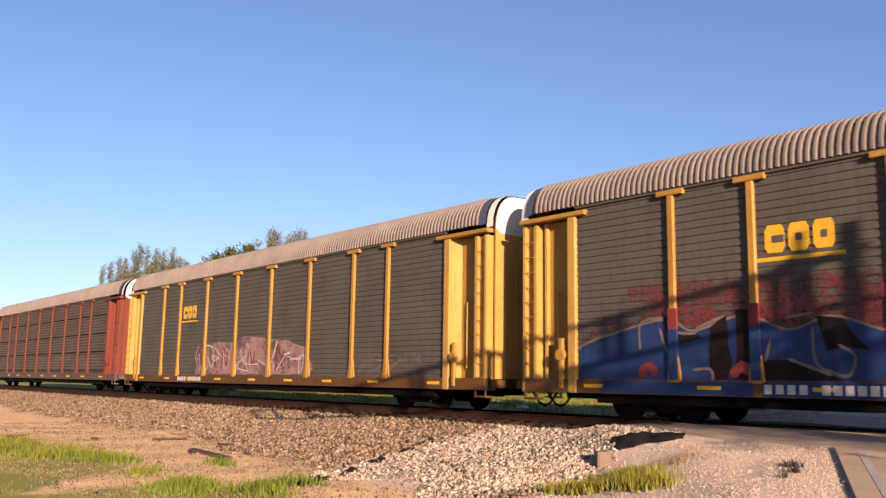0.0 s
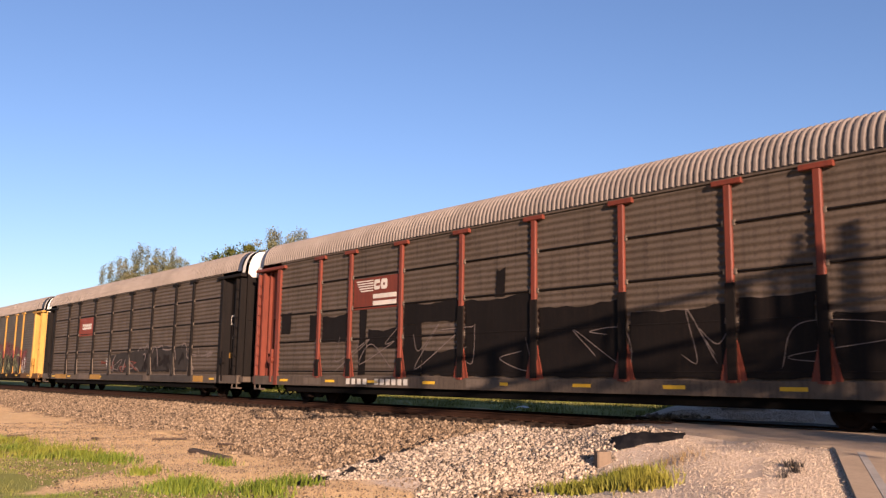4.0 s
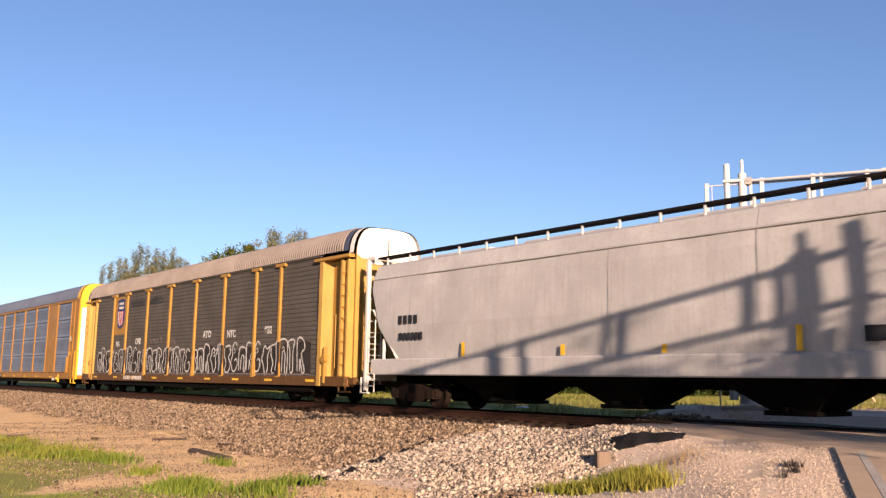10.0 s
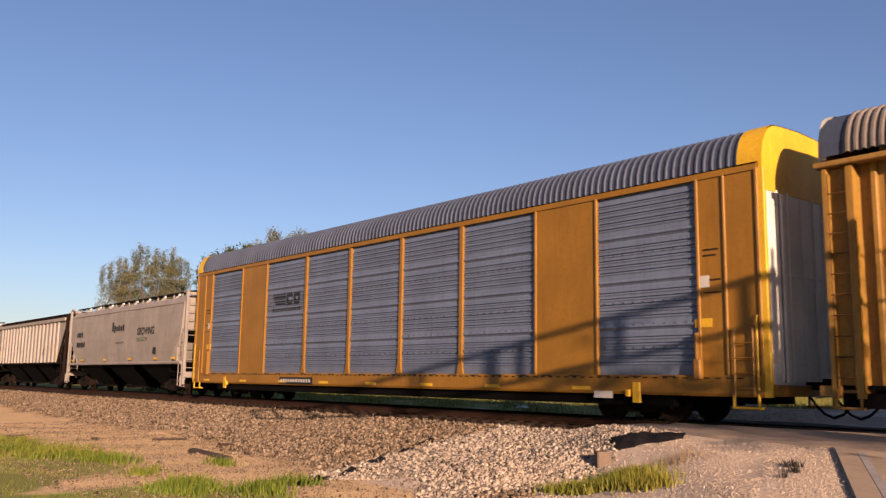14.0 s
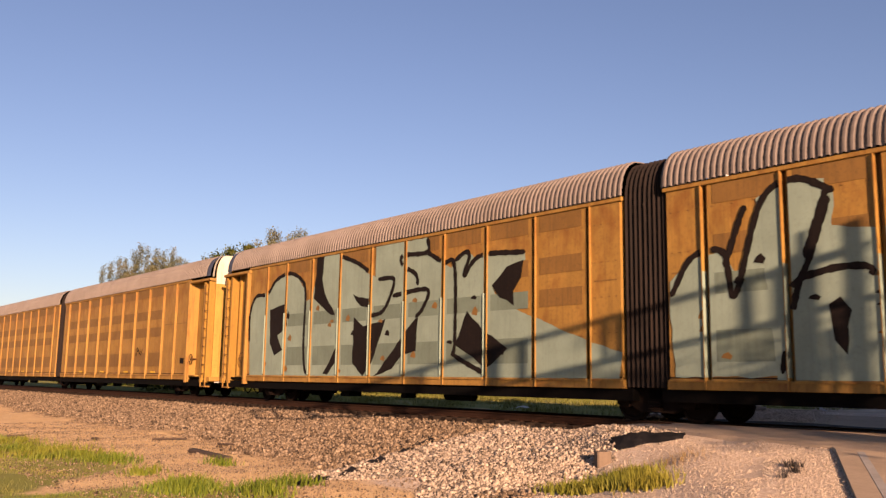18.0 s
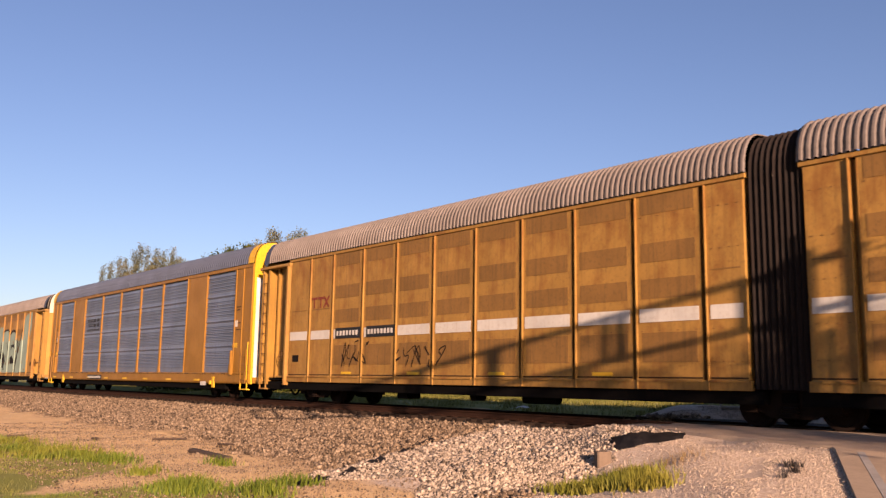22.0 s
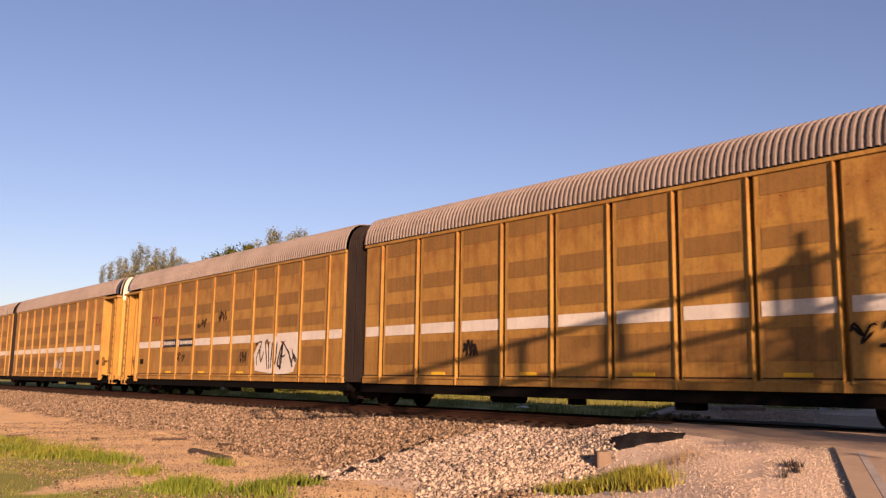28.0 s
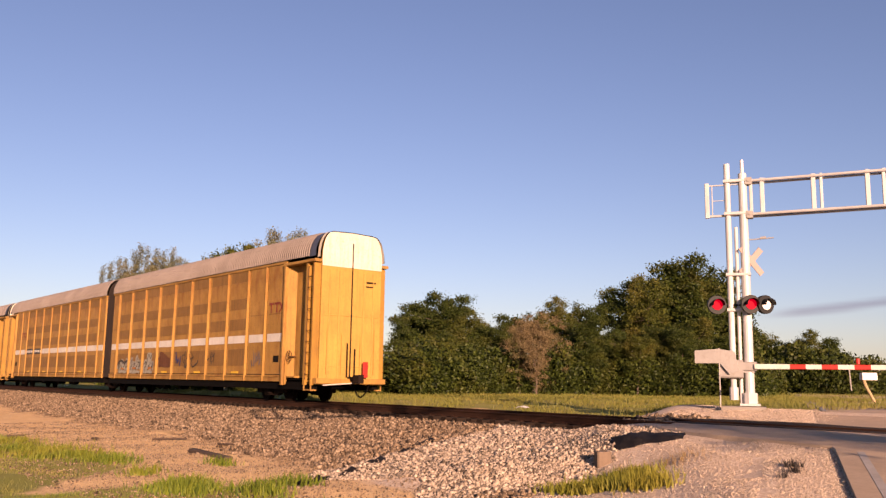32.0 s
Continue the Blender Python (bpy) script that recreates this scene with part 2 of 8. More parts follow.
# ---- mesh building ----
class Mesh:
    """Collects simple solids into one mesh."""

    def __init__(self):
        self.v, self.f, self.mi = [], [], []

    def add(self, verts, faces, mi=0):
        k = len(self.v)
        self.v += verts
        self.f += [tuple(i + k for i in f) for f in faces]
        self.mi += [mi] * len(faces)
        return self

    def box(self, x0, x1, y0, y1, z0, z1, mi=0):
        v = [(x, y, z) for x in (x0, x1) for y in (y0, y1) for z in (z0, z1)]
        f = [(0, 1, 3, 2), (4, 6, 7, 5), (0, 4, 5, 1), (2, 3, 7, 6), (0, 2, 6, 4), (1, 5, 7, 3)]
        return self.add(v, f, mi)

    def prism(self, poly, axis, a, b, mi=0):
        """Extrudes a polygon of 2D points along x, y or z from a to b."""
        n = len(poly)

        def at(p, t):
            return {"x": (t, p[0], p[1]), "y": (p[0], t, p[1]), "z": (p[0], p[1], t)}[axis]
        v = [at(p, a) for p in poly] + [at(p, b) for p in poly]
        f = [tuple(range(n - 1, -1, -1)), tuple(range(n, 2 * n))]
        f += [(i, (i + 1) % n, n + (i + 1) % n, n + i) for i in range(n)]
        return self.add(v, f, mi)

    def bar(self, x0, x1, y0, y1, z0, z1, c=0.012, mi=0):
        """A box with its long edges chamfered."""
        d = (x1 - x0, y1 - y0, z1 - z0)
        k = d.index(max(d))
        (a0, a1), (b0, b1) = [((x0, x1), (y0, y1), (z0, z1))[i] for i in range(3) if i != k]
        c = min(c, (a1 - a0) * 0.3, (b1 - b0) * 0.3)
        poly = [(a0 + c, b0), (a1 - c, b0), (a1, b0 + c), (a1, b1 - c), (a1 - c, b1), (a0 + c, b1), (a0, b1 - c), (a0, b0 + c)]
        return self.prism(poly, "xyz"[k], (x0, y0, z0)[k], (x1, y1, z1)[k], mi)

    def tube(self, p, q, r, n=6, mi=0, r2=None):
        p, q = Vector(p), Vector(q)
        d = (q - p).normalized()
        s = d.orthogonal().normalized()
        t = d.cross(s)
        r2 = r if r2 is None else r2
        ring = [(math.cos(2 * math.pi * i / n), math.sin(2 * math.pi * i / n)) for i in range(n)]
        v = [tuple(p + (s * a + t * b) * r) for a, b in ring] + [tuple(q + (s * a + t * b) * r2) for a, b in ring]
        f = [tuple(range(n - 1, -1, -1)), tuple(range(n, 2 * n))] + [(i, (i + 1) % n, n + (i + 1) % n, n + i) for i in range(n)]
        return self.add(v, f, mi)

    def sheet(self, rows, mi=0):
        """Joins equal rows of points by quads."""
        k, w = len(self.v), len(rows[0])
        for r in rows:
            self.v += r
        for i in range(len(rows) - 1):
            for j in range(w - 1):
                a = k + i * w + j
                self.f.append((a, a + 1, a + w + 1, a + w))
                self.mi.append(mi)
        return self

    def data(self, name, mats, smooth=False):
        me = bpy.data.meshes.new(name)
        me.from_pydata(self.v, [], self.f)
        for m in (mats if isinstance(mats, (list, tuple)) else [mats]):
            me.materials.append(m)
        me.polygons.foreach_set("material_index", self.mi)
        if smooth:
            me.polygons.foreach_set("use_smooth", [True] * len(self.f))
        me.update()
        return me


def part(name, mesh, material, parent, label="", smooth=False, at=None):
    """Links a Mesh (or a ready mesh datablock) as one object under a thing or a part."""
    ob = new(name, mesh if isinstance(mesh, bpy.types.Mesh) else mesh.data(name, material, smooth))
    ob.parent = parent
    if at is not None:
        ob.matrix_basis = at
    if label:
        ob["label"] = label
    return ob


def thing(name, label, category, group="", m=None, kind=""):
    ob = new(name)
    ob.empty_display_size = 0.5
    if m is not None:
        ob.matrix_basis = m
    return tagged(ob, label, category, group, kind)


# ---- railway cars: shared pieces ----
def wheel_mesh():
    b = Mesh()
    prof = [(0.07, 0.09), (0.13, 0.09), (0.15, 0.02), (0.33, 0.03), (0.36, 0.07), (0.42, 0.07), (0.425, -0.03), (0.45, -0.05), (0.45, -0.08), (0.36, -0.07), (0.33, -0.02), (0.15, -0.05), (0.12, -0.09)]
    n = 20
    for s in (-1, 1):
        rows = []
        for r, d in prof:
            rows.append([(r * math.cos(2 * math.pi * i / n), s * (0.755 + d), r * math.sin(2 * math.pi * i / n)) for i in range(n + 1)])
        b.sheet(rows)
        # end cap of the axle with three bolts, which shows the turning
        b.tube((0, s * 0.84, 0), (0, s * 1.03, 0), 0.085, 10)
        for k in range(3):
            a = k * 2.094
            b.tube((0.05 * math.cos(a), s * 1.03, 0.05 * math.sin(a)), (0.05 * math.cos(a), s * 1.05, 0.05 * math.sin(a)), 0.014, 5)
    b.tube((0, -0.85, 0), (0, 0.85, 0), 0.08, 10)
    return b.data("wheelset", RUSTY)


WHEEL = wheel_mesh()


def bogie_meshes():
    frame_b, bolster, spring = Mesh(), Mesh(), Mesh()
    poly = [(-1.12, 0.50), (-1.05, 0.58), (-0.70, 0.60), (-0.35, 0.74), (0.35, 0.74), (0.70, 0.60), (1.05, 0.58), (1.12, 0.50),
            (1.10, 0.36), (0.70, 0.34), (0.42, 0.20), (-0.42, 0.20), (-0.70, 0.34), (-1.10, 0.36)]
    frame_b.prism(poly, "y", -0.09, 0.09)
    frame_b.box(-1.02, -0.72, -0.13, 0.13, 0.30, 0.55)
    frame_b.box(0.72, 1.02, -0.13, 0.13, 0.30, 0.55)
    bolster.bar(-0.17, 0.17, -1.12, 1.12, 0.50, 0.70, 0.03)
    bolster.tube((0, 0, 0.68), (0, 0, 0.80), 0.3, 12)
    bolster.bar(-0.5, -0.42, -0.8, 0.8, 0.28, 0.38)
    bolster.bar(0.42, 0.5, -0.8, 0.8, 0.28, 0.38)
    n = 10
    spring.sheet([[(2.3 * r * math.cos(2 * math.pi * i / n), r * math.sin(2 * math.pi * i / n), 0.22 + 0.03 * k) for i in range(n + 1)] for k, r in enumerate((0.09, 0.07, 0.095, 0.07, 0.095, 0.07, 0.095, 0.07, 0.09))])
    return frame_b.data("side_frame", RUSTY), bolster.data("bolster", UNDER), spring.data("spring_nest", RUSTY)


SIDE_FRAME, BOLSTER, SPRINGS = bogie_meshes()


def bogie(car, x):
    bg = part("bogie", Mesh().box(-0.9, 0.9, -0.06, 0.06, 0.30, 0.42), UNDER, car, "rusty four-wheel freight bogie", at=pose(x, 0, 0))
    for s in (-1, 1):
        part("side_frame", SIDE_FRAME, None, bg, at=pose(0, s * 1.0, 0))
        part("spring_nest", SPRINGS, None, bg, at=pose(0, s * 1.13, 0))
    part("bolster", BOLSTER, None, bg)
    for s in (-1, 1):
        part("wheelset", WHEEL, None, bg, at=pose(s * 0.87, 0, 0.42))
    return bg


def coupler(car, x, s, reach=1.0):
    """reach: how far the knuckle stands out, against a full one."""
    b, x = Mesh(), x - s * (1 - reach)
    b.bar(*sorted((x, x + s * 0.75)), -0.08, 0.08, 0.76, 0.92, 0.02)
    b.prism([(x + s * 0.70, -0.16), (x + s * 1.02, -0.13), (x + s * 1.05, 0.02), (x + s * 0.9, 0.05), (x + s * 0.9, 0.17), (x + s * 0.70, 0.15)], "z", 0.69, 0.99)
    b.box(*sorted((x - s * 0.3, x + s * 0.02)), -0.3, 0.3, 0.66, 1.04)
    part("coupler", b, RUSTY, car)
    h = Mesh()
    pts = [(x + s * t, 0.32, 0.62 - 0.42 * math.sin(math.pi * t / 1.0)) for t in (0, 0.15, 0.3, 0.5, 0.7, 0.85, 1.0)]
    for p, q in zip(pts, pts[1:]):
        h.tube(p, q, 0.028, 6)
    part("air_hose", h, UNDER, car)


def arch(half, eave, top, crown, n=7, drop=0.0):
    """The upper outline of an autorack's roof from the near eave to the far one."""
    pts = []
    for i in range(n):
        a = math.pi / 2 * i / (n - 1)
        pts.append((-crown - (half - crown) * math.cos(a) ** 0.85, eave + (top - eave) * math.sin(a) ** 0.95))
    pts.append((0, top + 0.03))
    return pts[:-1] + [(0, top + 0.03)] + [(-y, z) for y, z in reversed(pts[:-1])]


def ribbed_roof(x0, x1, half, eave, top, crown, pitch, depth, narrow=False):
    b = Mesh()
    outline = arch(half, eave, top, crown)
    n = int(round((x1 - x0) / pitch))
    p = (x1 - x0) / n
    rows = []
    for i in range(n):
        for f, up in (((0.0, 0), (0.62, 0), (0.72, 1), (0.90, 1)) if narrow else ((0.0, 0), (0.42, 0), (0.54, 1), (0.88, 1))):
            rows.append((x0 + (i + f) * p, up))
    rows.append((x1, 0))
    lines = []
    for x, up in rows:
        line = []
        for j, (y, z) in enumerate(outline):
            k = depth * up
            s = -1 if y < 0 else 1
            w = min(1.0, abs(y) / half)
            line.append((x, y + s * k * w, z + k * (1 - 0.6 * w)))
        lines.append(line)
    b.sheet(lines)
    return b


def end_wall(x, half, z0, eave, top, crown, s, door_mats, inset=0.0):
    """One end with two tall folding door leaves, their ribs and the arched head."""
    made = []
    full = arch(half, eave, top - 0.02, crown)
    mid = len(full) // 2
    for name, pts in (("near", [(-half, z0)] + full[:mid + 1] + [(0, z0)]), ("far", [(0, z0)] + full[mid:] + [(half, z0)])):
        b = Mesh()
        pts = [(y - (0.015 if abs(y) < 1e-6 and name == "near" else (-0.015 if abs(y) < 1e-6 else 0)), z) for y, z in pts]
        b.prism(pts, "x", x - 0.03, x + 0.03)
        made.append(("end_door", b))
    for y in (-0.93, -0.52, 0.52, 0.93):
        if abs(y) < half - 0.1:
            made.append(("door_rib", Mesh().bar(*sorted((x + s * 0.02, x + s * 0.06)), y - 0.03, y + 0.03, z0 + 0.06, eave - 0.45, 0.012)))
    for z in (z0 + 0.4, z0 + 2.2):
        made.append(("door_rail", Mesh().bar(*sorted((x + s * 0.02, x + s * 0.045)), -half + 0.08, half - 0.08, z, z + 0.035)))
    return made


def ladder_mesh(height, width, step=0.38, r=0.014, rail=0.022):
    b = Mesh()
    b.tube((-width / 2, 0, 0), (-width / 2, 0, height), rail, 6)
    b.tube((width / 2, 0, 0), (width / 2, 0, height), rail, 6)
    n = int(height / step)
    for i in range(n):
        z = (i + 0.5) * step
        b.tube((-width / 2, -0.02, z), (width / 2, -0.02, z), r, 5)
    return b


def grooved(x0, x1, z0, z1, period, groove, depth, y=0.0):
    """An upright steel sheet with horizontal grooves, facing -y."""
    prof, z = [(z0, 0.0)], z0
    n = max(1, int(round((z1 - z0) / period)))
    p = (z1 - z0) / n
    for i in range(n):
        b0 = z0 + i * p
        for f, d in ((0.5 - groove, 0), (0.5 - groove * 0.6, depth), (0.5 + groove * 0.6, depth), (0.5 + groove, 0)):
            prof.append((b0 + f * p, d))
    prof.append((z1, 0.0))
    b = Mesh()
    b.sheet([[(x0, y + d, zz) for zz, d in prof], [(x1, y + d, zz) for zz, d in prof]])
    return b


def side_pose(s):
    """Parts are drawn for the side that faces -y; the other side is turned round."""
    return pose(0, 0, 0) if s < 0 else pose(0, 0, 0, 0, 0, 180)


# ---- autorack with grey sheets and T-headed posts ----
POSTS_A = (-8.95, -7.02, -4.24, -1.42, 1.42, 4.24, 7.02, 8.95)


def autorack_posted(label, frame_mat, sheet_mat, bright, strips, sill_mat):
    car = thing("autorack_car", label, "railway car", "cars of the passing train")
    W, EAVE, TOP, Z0, ZS = 1.45, 5.10, 5.95, 0.92, 0.60
    for s in (-1, 1):
        sp = side_pose(s)
        edges = (-11.75, *POSTS_A, 11.75)
        cache = {}
        for a, b in zip(edges, edges[1:]):
            w = round(b - a, 2)
            if w not in cache:
                if strips:
                    n = 8 * 25
                    prof = [(Z0 + (EAVE - 0.06 - Z0) * i / n, 0.016 * math.sin(2 * math.pi * i / 8)) for i in range(n + 1)]
                    wave = Mesh().sheet([[(x, -W + d, z) for z, d in prof] for x in (-w / 2 + 0.02, w / 2 - 0.02)])
                    cache[w] = wave.data("side_sheet", sheet_mat)
                else:
                    cache[w] = grooved(-w / 2 + 0.02, w / 2 - 0.02, Z0, EAVE - 0.06, 0.165, 0.16, 0.02, -W).data("side_sheet", sheet_mat)
            part("side_sheet", cache[w], None, car, at=sp @ pose((a + b) / 2, 0, 0))
        post = Mesh().bar(-0.085, 0.085, -W - 0.09, -W + 0.0, Z0 - 0.05, EAVE - 0.1, 0.02)
        post.prism([(-0.10, Z0), (0.10, Z0), (0.10, 1.45), (0.17, Z0 + 0.0), (0.17, Z0 - 0.04), (-0.17, Z0 - 0.04), (-0.17, Z0), (-0.10, 1.45)][::-1], "y", -W - 0.07, -W - 0.01)
        post.bar(-0.34, 0.34, -W - 0.11, -W, EAVE - 0.16, EAVE - 0.04, 0.015)
        pd = post.data("post", frame_mat)
        for x in POSTS_A:
            part("post", pd, None, car, at=sp @ pose(x, 0, 0))
        if strips:
            gus = Mesh().prism([(0.10, Z0), (0.30, Z0), (0.10, 1.75)], "y", -W - 0.05, -W - 0.02).prism([(-0.10, Z0), (-0.10, 1.75), (-0.30, Z0)], "y", -W - 0.05, -W - 0.02).data("gusset", GUSSET_TAN if frame_mat is BLACKISH else frame_mat)
            clip = Mesh().box(0.10, 0.15, -W - 0.06, -W - 0.02, -0.06, 0.06).box(-0.15, -0.10, -W - 0.06, -W - 0.02, -0.06, 0.06).data("strip_clip", GUSSET_TAN)
            for x in POSTS_A:
                part("gusset", gus, None, car, at=sp @ pose(x, 0, 0))
                for z in (2.13, 3.13, 4.14):
                    part("strip_clip", clip, None, car, at=sp @ pose(x, 0, z))
            for z in (1.07, 2.11, 3.11, 4.12):
                part("rub_strip", Mesh().bar(-11.7, 11.7, -W - 0.035, -W + 0.01, z, z + 0.045), BLACKISH, car, at=sp)
        part("eave_rail", Mesh().bar(-11.75, 11.75, -W - 0.05, -W + 0.05, EAVE - 0.06, EAVE + 0.02), sheet_mat, car, at=sp)
        part("side_sill", Mesh().prism([(-W - 0.06, ZS), (-W + 0.12, ZS), (-W + 0.12, ZS + 0.05), (-W + 0.02, ZS + 0.05), (-W + 0.02, Z0 - 0.04), (-W + 0.1, Z0 - 0.04), (-W + 0.1, Z0), (-W - 0.06, Z0)], "x", -13.55, 13.55), sill_mat, car, at=sp)
        tape = Mesh().box(-0.28, 0.28, -W - 0.066, -W - 0.058, 0.73, 0.81).data("reflector", REFLECT)
        for x in (-11.2, -8.1, -5.6, -2.8, 0.2, 3.0, 5.6, 8.3, 11.3):
            part("reflector", tape, None, car, at=sp @ pose(x, 0, 0))
        for e in (-1, 1):
            mir = sp if e > 0 else sp @ Matrix.Scale(-1, 4, (1, 0, 0))
            part("corner_post", Mesh().bar(11.72, 11.98, -W - 0.08, -W + 0.04, ZS, 4.95, 0.02), bright, car, at=mir)
            part("grab_iron", Mesh().tube((12.5, -W + 0.16, 1.2), (12.5, -W + 0.16, 3.0), 0.02).tube((12.5, -W + 0.22, 1.2), (12.5, -W + 0.16, 1.2), 0.02).tube((12.5, -W + 0.22, 3.0), (12.5, -W + 0.16, 3.0), 0.02), bright, car, at=mir)
            part("angled_panel", Mesh().prism([(11.96, -W + 0.0), (12.2, -W + 0.22), (12.16, -W + 0.26), (11.92, -W + 0.04)], "z", 0.9, 4.85), bright, car, at=mir)
            part("recessed_panel", Mesh().box(12.17, 13.1, -W + 0.22, -W + 0.26, 0.9, 4.85), frame_mat, car, at=mir)
            lp = Mesh().prism([(13.04, -W + 0.3), (13.04, -W - 0.05), (13.14, -W - 0.05), (13.14, -W + 0.06), (13.44, -W + 0.06), (13.44, -W - 0.06), (13.52, -W - 0.06), (13.52, -W + 0.3), (13.45, -W + 0.3), (13.45, -W + 0.1), (13.1, -W + 0.1), (13.1, -W + 0.3)], "z", ZS, 4.8)
            part("ladder_panel", lp, bright, car, at=mir)
            part("panel_strip", Mesh().bar(12.82, 12.93, -W + 0.12, -W + 0.23, 0.9, 4.84, 0.015), bright, car, at=mir)
            part("end_step", Mesh().bar(13.05, 13.5, -W - 0.04, -W + 0.2, 0.4, 0.45).bar(13.05, 13.1, -W - 0.04, -W + 0.01, 0.4, 0.62).bar(13.45, 13.5, -W - 0.04, -W + 0.01, 0.4, 0.62), sill_mat, car, at=mir)
            part("ladder", ladder_mesh(4.0, 0.32), frame_mat, car, at=mir @ pose(13.29, -W - 0.03, 0.75))
            part("hood_beam", Mesh().bar(11.4, 13.6, -W - 0.12, -W + 0.12, 4.86, 4.98, 0.02), frame_mat, car, at=mir)
            part("brake_gear", Mesh().tube((12.2, -W - 0.02, 1.5), (12.2, -W - 0.14, 1.5), 0.14, 10).bar(12.14, 12.26, -W - 0.1, -W, 0.7, 1.9), frame_mat, car, at=mir)
    part("roof", ribbed_roof(-13.15, 13.15, W + 0.05, EAVE, TOP, 0.75, 0.155, 0.045), ROOF_GALV, car, "ribbed galvanised roof")
    for e in (-1, 1):
        for nm, b in end_wall(e * 13.62, 1.28, 0.9, 4.95, 5.92, 0.62, e, None):
            part(nm, b, bright, car)
        part("door_head", Mesh().prism([(-1.1, 4.85)] + arch(1.29, 5.0, 5.93, 0.62) + [(1.1, 4.85)], "x", *sorted((e * 13.65, e * 13.67))), WHITE, car, "white painted head of the end doors")
        part("end_arch", Mesh().sheet([[(x, y, z) for y, z in arch(1.42, 5.02, 5.95, 0.7)] for x in (e * 13.42, e * 13.67)]), WHITE, car)
        part("roof_gap", Mesh().sheet([[(x, y, z) for y, z in arch(W + 0.03, EAVE, TOP, 0.72)] for x in (e * 13.13, e * 13.44)]), ROOF_NEW, car)
        part("door_seam", Mesh().bar(*sorted((e * 13.66, e * 13.69)), -0.02, 0.02, 0.9, 5.6), BLACKISH, car)
        part("end_platform", Mesh().bar(*sorted((e * 13.4, e * 13.85)), -1.4, 1.4, 0.66, 0.88, 0.02), sill_mat, car)
        coupler(car, e * 13.72, e, 0.72)
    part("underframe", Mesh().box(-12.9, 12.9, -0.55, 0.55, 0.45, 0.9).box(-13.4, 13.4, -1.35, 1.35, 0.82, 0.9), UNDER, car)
    # near-black sills paint the shaded band below the car's side
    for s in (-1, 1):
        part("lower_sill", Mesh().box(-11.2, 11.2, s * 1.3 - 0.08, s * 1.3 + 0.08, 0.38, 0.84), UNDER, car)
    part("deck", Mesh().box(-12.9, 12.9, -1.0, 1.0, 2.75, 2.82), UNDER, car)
    for x in (-9.9, 9.9):
        bogie(car, x)
    return car


# ---- autorack with framed galvanised panels ----
BAYS_F = ((-11.9, -9.25), (-7.1, -4.25), (-4.25, -1.42), (-1.42, 1.42), (1.42, 4.25), (4.25, 7.1), (9.25, 11.9))


